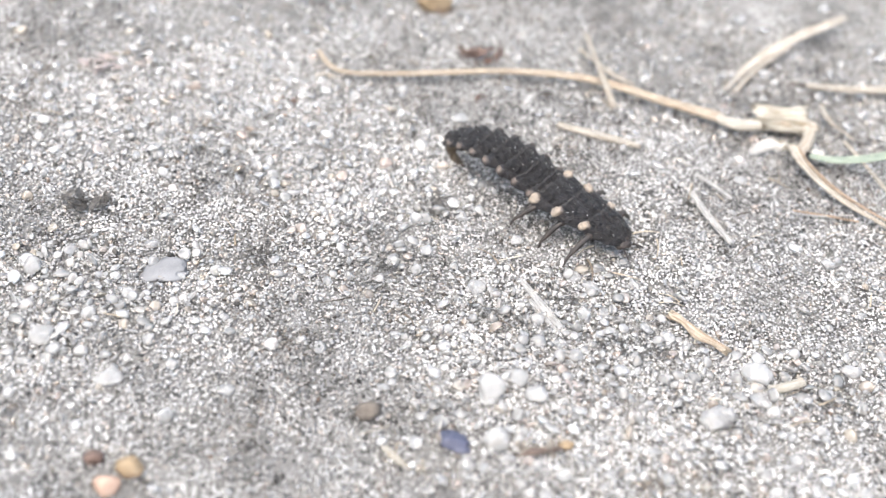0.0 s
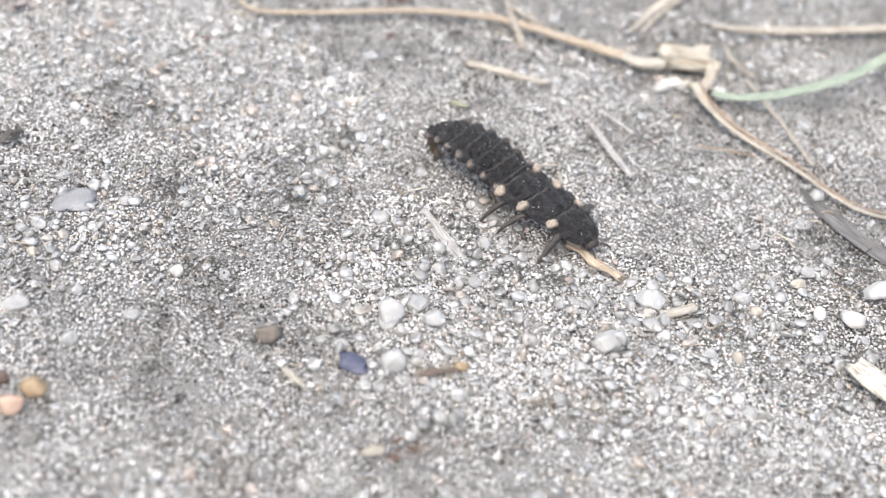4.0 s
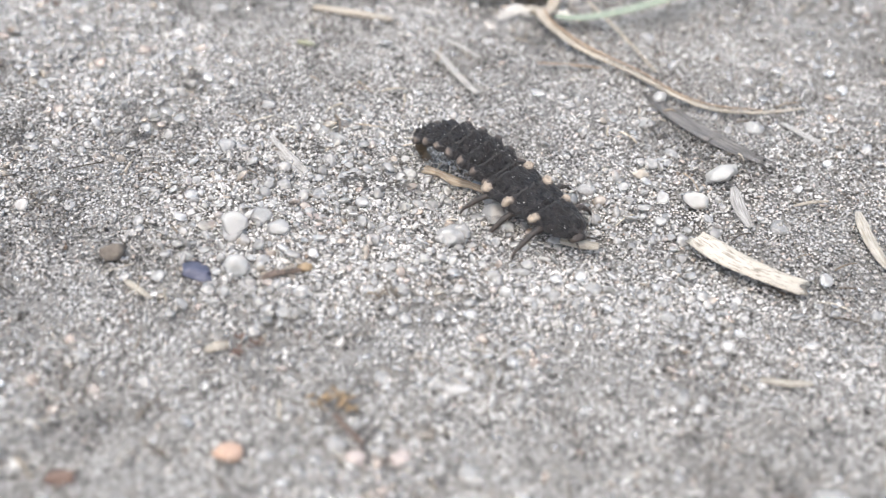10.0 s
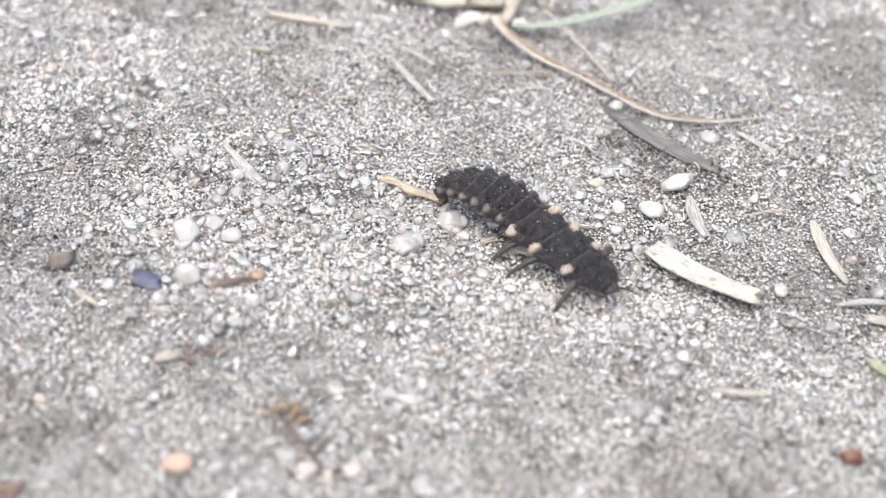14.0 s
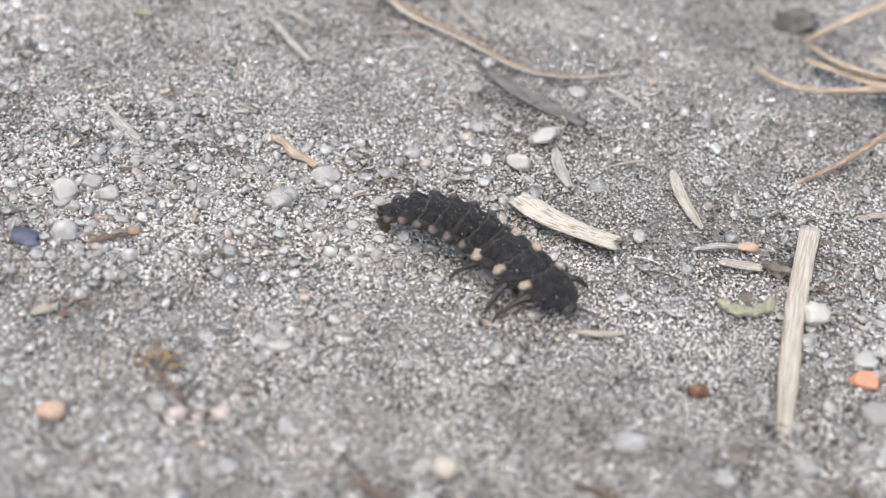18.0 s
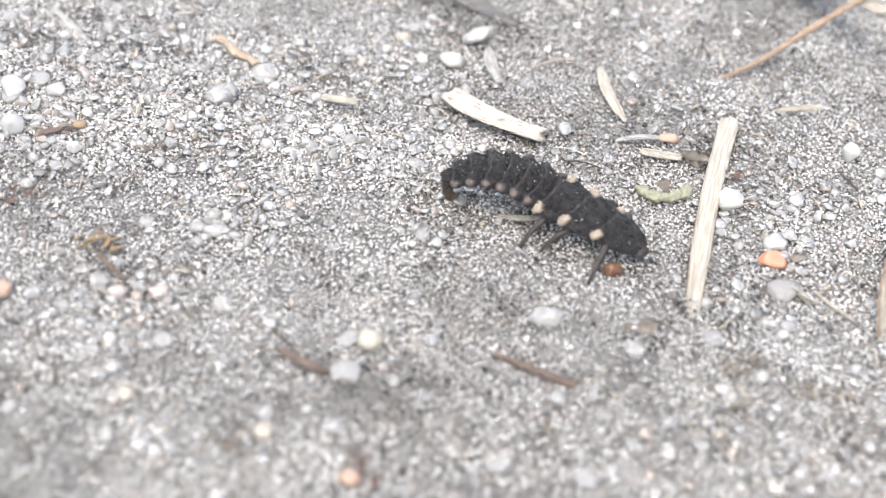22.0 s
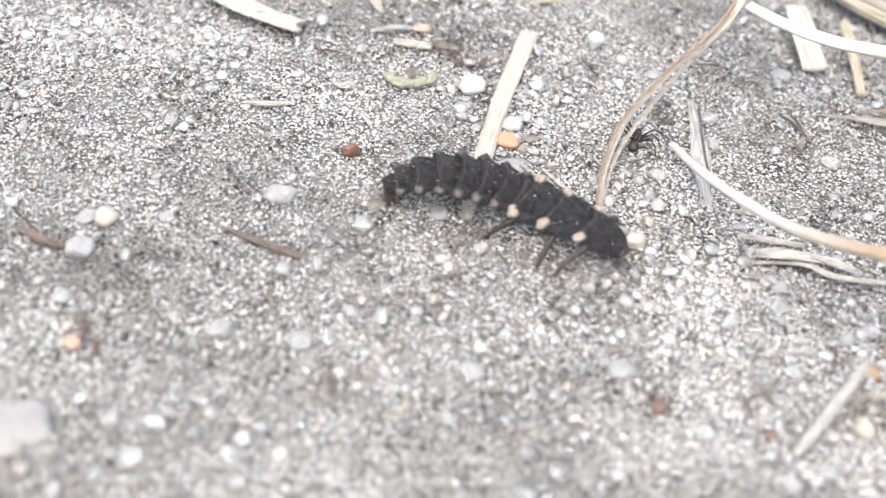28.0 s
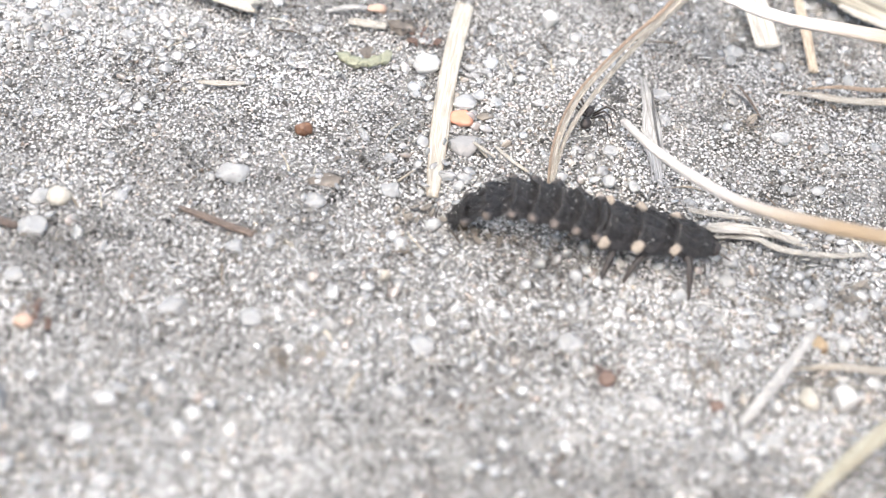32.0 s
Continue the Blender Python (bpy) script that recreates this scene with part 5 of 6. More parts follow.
clump('litter_clump', (0.34, 0.2, 0.05), BROWN, 12, 104, 0.42, 'yellowish brown soil beside sand grains', 'litter', 4.83, -5.23, relief(4.83, -5.23), 0)
clump('litter_clump', (0.3, 0.16, 0.04), BROWN, 10, 105, 0.42, 'yellowish brown soil beside sand grains', 'litter', 5.25, -5.44, relief(5.25, -5.44), 0)
clump('litter_clump', (0.16, 0.36, 0.04), CHAR, 10, 106, 0.42, 'dark rootlets in the sand', 'litter', 6.39, -4.15, relief(6.39, -4.15), 0)
clump('litter_clump', (0.12, 0.1, 0.03), CHAR, 5, 107, 0.42, 'dark soil under dry strands', 'litter', 3.62, -3.25, relief(3.62, -3.25), 0)
stem('white_sliver', 'thin white sliver of straw beside a flake', 'straw', [(-0.18, -3.02, 0.03), (-0.08, -3.13, 0.04), (0.01, -3.18, 0.02)], [0.03, 0.05, 0.03], 0.4, WHITESTRAW, seed=62)
stem('rootlet', 'thin pale rootlet on the sand', 'root', [(2.54, -0.55, 0.03), (2.79, -0.59, 0.04), (3.0, -0.61, 0.03)], [0.015, 0.02, 0.015], 0.7, REDSTRAW, seed=63)
stem('straw_sliver', 'thin dark sliver pressed in the sand', 'straw', [(0.61, -1.61, 0.02), (0.72, -1.72, 0.03), (0.84, -1.84, 0.02)], [0.02, 0.035, 0.02], 0.5, DARKBLADE, seed=64)
stem('straw_sliver', 'thin grey sliver in the sand', 'straw', [(0.62, -1.52, 0.03), (0.79, -1.8, 0.04), (0.94, -2.0, 0.02)], [0.04, 0.06, 0.03], 0.4, GREYSTRAW, seed=65)
stem('straw_sliver', 'thin brown sliver of straw', 'straw', [(4.1, -2.24, 0.03), (4.22, -2.21, 0.04), (4.35, -2.17, 0.02)], [0.02, 0.03, 0.02], 0.5, PALESTRAW, seed=66)
stem('white_sliver', 'short bleached sliver of straw', 'straw', [(5.68, -2.83, 0.03), (5.82, -2.81, 0.04), (6.03, -2.77, 0.03)], [0.03, 0.05, 0.05], 0.4, WHITESTRAW, seed=67)
stem('straw_sliver', 'thin bleached straw hair', 'straw', [(5.44, -4.61, 0.03), (5.52, -4.76, 0.04), (5.61, -4.86, 0.03)], [0.02, 0.03, 0.02], 0.5, WHITESTRAW, seed=68)
grain(2.1, -2.21, 0.135)
grain(2.12, -2.4, 0.127)
grain(2.89, -1.53, 0.079)
grain(2.23, -1.16, 0.087)
grain(2.25, -2.92, 0.103)
grain(2.43, -3.15, 0.103)
grain(2.4, -2.34, 0.119)
grain(3.22, -1.76, 0.119)
grain(1.08, -1.53, 0.146)
grain(0.98, -1.44, 0.103)
grain(1.04, -1.81, 0.129)
grain(1.19, -1.94, 0.103)
grain(1.88, -0.89, 0.103)
grain(3.1, -3.32, 0.102)
grain(3.08, -4.0, 0.124)
grain(2.68, -3.05, 0.102)
grain(2.99, -4.54, 0.088)
grain(3.53, -3.18, 0.066)
grain(3.35, -3.89, 0.073)
limb(SPLIT_STALK, 'splinter', 'silvery weathered splinter of stalk on the sand', [(6.57, -5.28, 0.04), (6.74, -5.34, 0.05), (6.95, -5.39, 0.04)], [0.035, 0.055, 0.04], 0.45, WEATHERED, seed=71, ragged=0.3)
limb(SPLIT_STALK, 'splinter', 'silvery weathered split stalk on the sand', [(6.62, -5.44, 0.04), (6.78, -5.47, 0.06), (6.94, -5.51, 0.06), (7.11, -5.56, 0.05), (7.26, -5.63, 0.03)], [0.06, 0.09, 0.09, 0.06, 0.03], 0.3, WEATHERED, seed=72, ragged=0.5, hollow=0.6, uneven=0.3)
limb(SPLIT_STALK, 'strand', 'thin weathered strand under a split stalk', [(6.59, -5.5, 0.02), (6.77, -5.52, 0.03), (6.93, -5.56, 0.04), (7.06, -5.67, 0.05), (7.34, -5.74, 0.05), (7.59, -5.73, 0.03)], [0.02, 0.03, 0.045, 0.05, 0.04, 0.035], 0.5, WEATHERED, seed=73, ragged=0.3)
limb(SPLIT_STALK, 'strand', 'thin weathered strand split from a stalk', [(6.97, -5.5, 0.06), (7.1, -5.61, 0.07), (7.26, -5.66, 0.04)], [0.03, 0.035, 0.02], 0.5, WEATHERED, seed=74, ragged=0.4)
limb(OLD_STALK, 'core', 'thick olive brown weathered stalk with dark grooves', [(7.81, -2.57, 0.12), (8.13, -2.98, 0.12), (8.46, -3.34, 0.12), (8.95, -3.79, 0.12)], [0.18, 0.24, 0.26, 0.26], 0.35, OLDWOOD, seed=75, uneven=0.2)
limb(OLD_STALK, 'strand', 'pale weathered strand along an old stalk', [(8.25, -3.3, 0.12), (8.4, -3.48, 0.13), (8.78, -3.76, 0.13)], [0.06, 0.09, 0.1], 0.4, WEATHERED, seed=76, uneven=0.2)
limb(GRASS_PLANT, 'node', 'knotted pale joint where a stalk bends', [(2.77, 0.41, 0.08), (2.74, 0.25, 0.1), (2.7, 0.15, 0.08), (2.64, 0.07, 0.06)], [0.07, 0.1, 0.09, 0.08], 0.8, PALESTRAW, seed=79, uneven=0.3)
limb(GRASS_PLANT, 'leaf_scrap', 'thin curled reddish scrap of a leaf', [(2.9, 0.73, 0.05), (2.9, 0.52, 0.1), (2.96, 0.44, 0.08), (3.11, 0.34, 0.03)], [0.03, 0.05, 0.03, 0.02], 0.4, PALESTRAW, seed=82, uneven=0.3)
stem('rootlet', 'thin grey rootlet on the sand', 'root', [(2.54, -0.58, 0.03), (2.72, -0.6, 0.04), (2.94, -0.55, 0.03)], [0.015, 0.02, 0.015], 0.7, GREYSTRAW, seed=83)
limb(GREEN_STRAW, 'strand', 'second strand of a wide greenish straw', [(6.85, -7.37, 0.04), (7.05, -7.23, 0.1), (7.3, -7.09, 0.2)], [0.04, 0.05, 0.05], 0.5, OLDSTRAW, seed=84)
thing('crumb', lump('crumb', (0.1, 0.13, 0.06), AMBER, 0.4, 1.6, 108, 3), 'small amber flake beside a quartz grain', 'crumb', 7.06, -6.4, relief(7.06, -6.4) + 0.0, 0)
thing('crumb', lump('crumb', (0.08, 0.07, 0.05), RUST, 0.3, 1.6, 109, 3), 'tiny rusty crumb of stone', 'crumb', 6.31, -6.83, relief(6.31, -6.83) + 0.0, 0)
grain(6.69, -6.02, 0.08)
grain(6.25, -6.3, 0.088)
grain(7.0, -6.14, 0.109)
grain(6.59, -6.37, 0.109)
grain(6.34, -7.16, 0.109)
grain(7.01, -6.97, 0.095)
grain(6.89, -7.07, 0.088)
grain(6.37, -6.78, 0.131)
grain(6.73, -5.71, 0.117)
grain(6.62, -5.6, 0.08)
grain(6.46, -5.75, 0.073)
grain(7.37, -4.95, 0.066)
grain(7.3, -4.96, 0.066)
grain(7.43, -5.02, 0.066)
grain(7.28, -5.12, 0.088)
grain(7.43, -5.8, 0.088)
grain(7.03, -5.95, 0.088)
grain(7.15, -5.96, 0.088)
grain(6.33, -5.96, 0.109)
grain(6.97, -4.11, 0.058)
grain(6.4, -3.67, 0.109)
grain(6.72, -3.16, 0.124)
grain(7.34, -3.69, 0.146)
grain(8.12, -3.16, 0.117)
grain(8.23, -3.26, 0.131)
grain(-0.0, 0.87, 0.103)
grain(0.55, 0.96, 0.094)
grain(0.13, 0.17, 0.129)
grain(-0.33, -0.01, 0.077)
grain(0.37, 0.16, 0.094)
grain(-0.21, 1.2, 0.103)
grain(1.59, -0.17, 0.12)
grain(1.67, -0.96, 0.069)
grain(2.07, -0.74, 0.077)
grain(2.51, 1.1, 0.12)
clump('litter_clump', (0.4, 0.3, 0.08), BROWN, 16, 110, 0.3, 'brown litter with pale rootlets in the sand', 'litter', 7.45, -6.14, relief(7.45, -6.14), 0)
clump('litter_clump', (0.4, 0.24, 0.05), BROWN, 14, 111, 0.3, 'dark brown litter between quartz grains', 'litter', 6.98, -6.73, relief(6.98, -6.73), 0)
clump('soil_crumb', (0.16, 0.14, 0.102), CHAR, 12, 112, 0.4, 'dark crumbly bit of soil and litter', 'soil crumb', 2.17, 1.34, relief(2.17, 1.34) + 0.022, 0)
stem('rootlet', 'thin dark stem of a torn husk', 'stalk', [(1.12, -4.16, 0.04), (1.18, -4.26, 0.05), (1.28, -4.35, 0.02)], [0.04, 0.035, 0.03], 0.6, BROWNSTICK, seed=91)
stem('rootlet', 'thin reddish stem under a torn husk', 'stalk', [(1.14, -4.17, 0.04), (1.2, -4.27, 0.04), (1.27, -4.35, 0.02)], [0.03, 0.025, 0.02], 0.6, BROWNSTICK, seed=92)
stem('straw_sliver', 'tan flake of dry leaf', 'straw', [(0.36, -3.63, 0.02), (0.42, -3.62, 0.04), (0.49, -3.59, 0.03)], [0.04, 0.08, 0.05], 0.3, PALESTRAW, seed=93, ragged=0.3)
thing('crumb', lump('crumb', (0.15, 0.09, 0.07), RUST, 0.4, 1.6, 113, 3), 'small dark reddish crumb', 'crumb', -0.3, -4.6, relief(-0.3, -4.6) + 0.0, 0)
clump('litter_clump', (0.36, 0.1, 0.05), BROWN, 14, 114, 0.22, 'dull brown litter in coarse sand', 'litter', 1.46, -3.15, relief(1.46, -3.15), 0)
clump('litter_clump', (0.3, 0.14, 0.05), BROWN, 12, 115, 0.25, 'olive brown litter in coarse sand', 'litter', 1.6, -4.22, relief(1.6, -4.22), 0)
clump('root_tangle', (0.24, 0.2, 0.06), BROWN, 16, 116, 0.22, 'pinkish tangle of fine rootlets and grains', 'litter', -0.85, -2.25, relief(-0.85, -2.25), 0)
clump('crumb', (0.18, 0.15, 0.08), ROSE, 14, 117, 0.42, 'rosy grey rough lump of soil and grains', 'crumb', 0.97, -2.49, relief(0.97, -2.49), 0)
thing('crumb', lump('crumb', (0.11, 0.1, 0.07), ROSE, 0.35, 1.6, 118, 3), 'rosy grey rough grain', 'crumb', 1.48, -4.44, relief(1.48, -4.44) + 0.0, 0)
thing('crumb', lump('crumb', (0.11, 0.09, 0.07), ROSE, 0.35, 1.6, 119, 3), 'rosy grey rough grain', 'crumb', 1.23, -4.45, relief(1.23, -4.45) + 0.0, 0)
thing('crumb', lump('crumb', (0.15, 0.12, 0.07), PEBBLE, 0.3, 1.6, 120, 3), 'cloudy grey rough grain', 'crumb', 5.31, -4.16, relief(5.31, -4.16) + 0.0, 0)
thing('crumb', lump('crumb', (0.12, 0.06, 0.03), BROWN, 0.5, 1.6, 121, 3), 'small brown crumb beside the orange pebble', 'crumb', 5.42, -4.29, relief(5.42, -4.29) + 0.0, 0)
thing('pebble', lump('pebble', (0.14, 0.13, 0.1), CREAM, 0.15, 1.6, 122, 3), 'small cream round grain of quartz', 'pebble', 2.69, -4.93, relief(2.69, -4.93) + 0.0, 0, group='loose pebbles')
thing('pebble', lump('pebble', (0.09, 0.1, 0.07), CREAM, 0.15, 1.6, 123, 3), 'small cream round grain of quartz', 'pebble', 1.33, -5.25, relief(1.33, -5.25) + 0.0, 0, group='loose pebbles')
thing('pebble', lump('pebble', (0.11, 0.10, 0.07), CREAM, 0.2, 1.6, 124, 3), 'small rosy round grain of quartz', 'pebble', 2.08, -5.57, relief(2.08, -5.57) + 0.0, 0, group='loose pebbles')
thing('crumb', lump('crumb', (0.09, 0.08, 0.05), PEBBLE, 0.3, 1.6, 126, 3), 'small cloudy crumb of stone', 'crumb', 4.67, -5.38, relief(4.67, -5.38) + 0.0, 0)
thing('crumb', lump('crumb', (0.1, 0.1, 0.07), PINKP, 0.3, 1.6, 127, 3), 'small tan orange crumb of stone', 'crumb', 2.52, -5.91, relief(2.52, -5.91) + 0.0, 0)
thing('flake', lump('flake', (0.20, 0.12, 0.02), DARKBROWN, 0.4, 1.6, 128, 3), 'flat grey flake of slate', 'flake', 4.3, -4.87, relief(4.3, -4.87) + 0.0, 0)
stem('straw_sliver', 'thin pale sliver across a grey stone', 'straw', [(5.29, -4.6, 0.07), (5.34, -4.67, 0.07), (5.42, -4.71, 0.03)], [0.02, 0.03, 0.02], 0.5, WHITESTRAW, seed=94)
clump('litter_clump', (0.36, 0.18, 0.06), BROWN, 14, 129, 0.25, 'dull brown soil crumbs in the sand', 'litter', 1.83, -5.61, relief(1.83, -5.61), 0)
clump('litter_clump', (0.24, 0.16, 0.05), BROWN, 10, 130, 0.25, 'dull brown soil crumbs in the sand', 'litter', 1.26, -5.79, relief(1.26, -5.79), 0)
clump('litter_clump', (0.26, 0.2, 0.06), BROWN, 12, 131, 0.25, 'reddish brown soil crumbs in the sand', 'litter', 2.5, -5.75, relief(2.5, -5.75), 0)
clump('litter_clump', (0.22, 0.14, 0.05), BROWN, 9, 132, 0.25, 'dull brown soil crumbs in the sand', 'litter', 0.81, -5.54, relief(0.81, -5.54), 0)
clump('litter_clump', (0.2, 0.12, 0.05), BROWN, 9, 133, 0.25, 'dark brown soil crumbs in the sand', 'litter', 3.23, -4.82, relief(3.23, -4.82), 0)
clump('litter_clump', (0.14, 0.1, 0.05), BROWN, 8, 134, 0.28, 'dull brown soil crumbs in the sand', 'litter', 4.71, -5.52, relief(4.71, -5.52), 0)
clump('litter_clump', (0.2, 0.14, 0.05), BROWN, 9, 135, 0.25, 'dull brown soil crumbs in the sand', 'litter', 4.74, -5.77, relief(4.74, -5.77), 0)
clump('soil_crumb', (0.18, 0.17, 0.102), CHAR, 16, 136, 0.4, 'dark crumbly bit of soil and litter', 'soil crumb', -0.0, -0.82, relief(-0.0, -0.82) + 0.022, 0)
clump('soil_crumb', (0.06, 0.06, 0.036), CHAR, 16, 137, 0.4, 'dark crumbly bit of soil and litter', 'soil crumb', -0.57, -1.13, relief(-0.57, -1.13) + 0.022, 0)
clump('soil_crumb', (0.09, 0.08, 0.051), CHAR, 16, 138, 0.4, 'dark crumbly bit of soil and litter', 'soil crumb', -0.26, -1.48, relief(-0.26, -1.48) + 0.022, 0)
clump('soil_crumb', (0.09, 0.08, 0.051), CHAR, 16, 139, 0.4, 'dark crumbly bit of soil and litter', 'soil crumb', 0.86, -1.4, relief(0.86, -1.4) + 0.022, 0)
clump('soil_crumb', (0.13, 0.12, 0.071), CHAR, 16, 140, 0.4, 'dark crumbly bit of soil and litter', 'soil crumb', 0.96, -1.65, relief(0.96, -1.65) + 0.022, 0)
clump('soil_crumb', (0.1, 0.09, 0.056), CHAR, 16, 141, 0.4, 'dark crumbly bit of soil and litter', 'soil crumb', 0.41, -1.88, relief(0.41, -1.88) + 0.022, 0)
clump('soil_crumb', (0.07, 0.07, 0.041), CHAR, 16, 142, 0.4, 'dark crumbly bit of soil and litter', 'soil crumb', -0.3, -0.49, relief(-0.3, -0.49) + 0.022, 0)
clump('soil_crumb', (0.14, 0.12, 0.076), CHAR, 16, 143, 0.4, 'dark crumbly bit of soil and litter', 'soil crumb', 0.4, 0.21, relief(0.4, 0.21) + 0.022, 0)
clump('soil_crumb', (0.16, 0.15, 0.092), CHAR, 16, 144, 0.4, 'dark crumbly bit of soil and litter', 'soil crumb', -1.14, -1.53, relief(-1.14, -1.53) + 0.022, 0)
clump('soil_crumb', (0.08, 0.08, 0.048), CHAR, 16, 145, 0.4, 'dark crumbly bit of soil and litter', 'soil crumb', 1.95, -4.2, relief(1.95, -4.2) + 0.022, 0)
clump('soil_crumb', (0.08, 0.07, 0.043), CHAR, 16, 146, 0.4, 'dark crumbly bit of soil and litter', 'soil crumb', 2.68, -4.43, relief(2.68, -4.43) + 0.022, 0)
clump('soil_crumb', (0.12, 0.11, 0.066), CHAR, 16, 147, 0.4, 'dark crumbly bit of soil and litter', 'soil crumb', 3.07, -4.32, relief(3.07, -4.32) + 0.022, 0)
clump('soil_crumb', (0.1, 0.09, 0.056), CHAR, 16, 148, 0.4, 'dark crumbly bit of soil and litter', 'soil crumb', 1.5, -5.06, relief(1.5, -5.06) + 0.022, 0)
clump('soil_crumb', (0.11, 0.1, 0.061), CHAR, 16, 149, 0.4, 'dark crumbly bit of soil and litter', 'soil crumb', 2.7, -5.73, relief(2.7, -5.73) + 0.022, 0)
grain(0.45, -2.56, 0.198)
grain(0.61, -2.43, 0.159)
grain(0.64, -0.94, 0.079)
grain(1.24, -1.14, 0.095)
grain(1.13, -1.33, 0.095)
grain(0.33, -1.64, 0.135)
grain(-0.15, -2.12, 0.095)
grain(1.24, -4.19, 0.073)
grain(1.05, -4.22, 0.08)
grain(1.51, -4.83, 0.131)
grain(1.31, -4.9, 0.08)
grain(1.09, -4.89, 0.088)
grain(1.88, -4.73, 0.08)
grain(3.04, -4.92, 0.102)
grain(2.95, -5.33, 0.095)
grain(1.4, -5.43, 0.073)
grain(0.71, -5.32, 0.102)
grain(2.45, -5.53, 0.117)
grain(0.83, -5.75, 0.088)
grain(2.08, -5.42, 0.109)
grain(5.07, -4.86, 0.131)
grain(5.2, -4.87, 0.109)
grain(5.37, -5.09, 0.109)
grain(4.93, -5.28, 0.109)
grain(4.99, -4.03, 0.088)
grain(4.75, -4.67, 0.088)
grain(4.61, -4.46, 0.095)
grain(4.22, -5.04, 0.146)
grain(3.93, -5.36, 0.109)
grain(3.72, -5.39, 0.109)
grain(4.32, -5.58, 0.109)
grain(4.09, -5.75, 0.102)
grain(3.34, -5.83, 0.16)
grain(3.77, -5.96, 0.146)
grain(4.79, -5.53, 0.088)
grain(5.77, -4.7, 0.095)
sheath(GRASS_PLANT, 'curled cream papery leaf sheath', (2.34, 0.44, 0.09), (2.74, 0.43, 0.10), 0.095, (-40, 190), PAPER, 1)
sheath(GRASS_PLANT, 'yellowish inner fold of a papery leaf sheath', (2.42, 0.35, 0.06), (2.67, 0.34, 0.07), 0.05, (10, 250), PAPER, 2)
sheath(GRASS_PLANT, 'crumpled brownish end of a leaf sheath', (2.63, 0.43, 0.09), (2.79, 0.31, 0.08), 0.065, (-60, 160), PALESTRAW, 3)
sheath(GRASS_PLANT, 'small folded scrap inside a leaf sheath', (2.47, 0.38, 0.10), (2.61, 0.34, 0.10), 0.028, (20, 200), STRAW, 4)
leaf(GRASS_PLANT, 'leaf_scrap', 'torn white papery scrap of a dry leaf', [(2.29, 0.08, 0.10), (2.44, 0.15, 0.11), (2.59, 0.13, 0.06), (2.29, 0.05, 0.05)], WHITEPAPER, 0.05, 0.01, 3)
leaf(GRASS_PLANT, 'leaf_scrap', 'small torn corner of a papery leaf', [(2.45, 0.16, 0.10), (2.59, 0.15, 0.09), (2.65, 0.09, 0.05), (2.51, 0.12, 0.04)], PAPER, 0.05, 0.0, 6)
leaf(GRASS_PLANT, 'leaf_scrap', 'small white papery scrap beside a green blade', [(2.73, 0.11, 0.08), (2.82, 0.09, 0.09), (2.85, 0.02, 0.03), (2.76, 0.02, 0.03)], WHITEPAPER, 0.035, 0.02, 4)
part('rind', stem_mesh('rind', [(0.029, -0.01, 0.004), (0.211, 0.473, 0.014), (0.432, 1.09, 0.024), (0.746, 1.837, 0.014)], [.010, .014, .014, .012], 0.9, STRAW, seed=95), STRAW_PIECE, 'brownish rind along the edge')
part('rind', stem_mesh('rind', [(-0.029, 0.01, 0.004), (0.109, 0.507, 0.014), (0.328, 1.13, 0.024), (0.634, 1.883, 0.014)], [.010, .014, .014, .012], 0.9, STRAW, seed=96), STRAW_PIECE, 'brownish rind along the edge')


# smaller litter along the way
stem('straw_sliver', 'thin grey sliver of straw pressed in the sand', 'straw', [(4.22, -1.29, 0.03), (4.33, -1.43, 0.04), (4.45, -1.53, 0.02)], [0.03, 0.05, 0.04], 0.4, GREYSTRAW, seed=141, uneven=0.4, ragged=0.4)
stem('husk', 'dark brown shrivelled husk lying on the sand', 'seed husk', [(0.62, -3.02, 0.03), (0.72, -3.00, 0.06), (0.83, -2.97, 0.06), (0.91, -2.93, 0.04)], [0.015, 0.05, 0.04, 0.02], 0.5, BROWNSTICK, seed=142, uneven=0.7, ragged=0.5)
thing('soil_crumb', lump('soil_crumb', (0.19, 0.16, 0.07), DARKBROWN, 0.5, 2.0, 620, 3, 0.05), 'brown grey rough crumb of soil beside a straw', 'soil crumb', 4.99, -3.31, relief(4.99, -3.31), 20)
thing('soil_crumb', lump('soil_crumb', (0.15, 0.11, 0.05), DARKBROWN, 0.5, 2.0, 621, 3, 0.05), 'flat dull brown crumb of soil', 'soil crumb', 4.71, -3.58, relief(4.71, -3.58) - 0.02, 60)
clump('litter_clump', (0.2, 0.22, 0.09), BROWN, 13, 622, 0.5, 'brown shrivelled scrap of litter on the sand', 'litter', 7.20, -4.42, relief(7.20, -4.42), 30)
stem('straw_sliver', 'short grey brown sliver of stalk beside brown litter', 'straw', [(7.22, -4.12, 0.02), (7.27, -4.25, 0.06), (7.3, -4.40, 0.04)], [0.025, 0.04, 0.03], 0.5, GREYSTRAW, seed=623)
stem('rootlet', 'thin brown rootlet on a flake of litter', 'root', [(7.24, -4.09, 0.05), (7.26, -4.28, 0.08), (7.30, -4.43, 0.05)], [0.012, 0.02, 0.012], 0.8, BROWNSTICK, seed=143)
stem('weathered_stalk', 'grey fibrous stalk pressed into the sand', 'straw', [(6.60, -3.95, 0.03), (6.54, -4.36, 0.05), (6.48, -4.70, 0.05), (6.44, -4.99, 0.02)], [0.05, 0.09, 0.10, 0.06], 0.3, GREYSTRAW, seed=144, uneven=0.5, ragged=0.5, hollow=0.5)
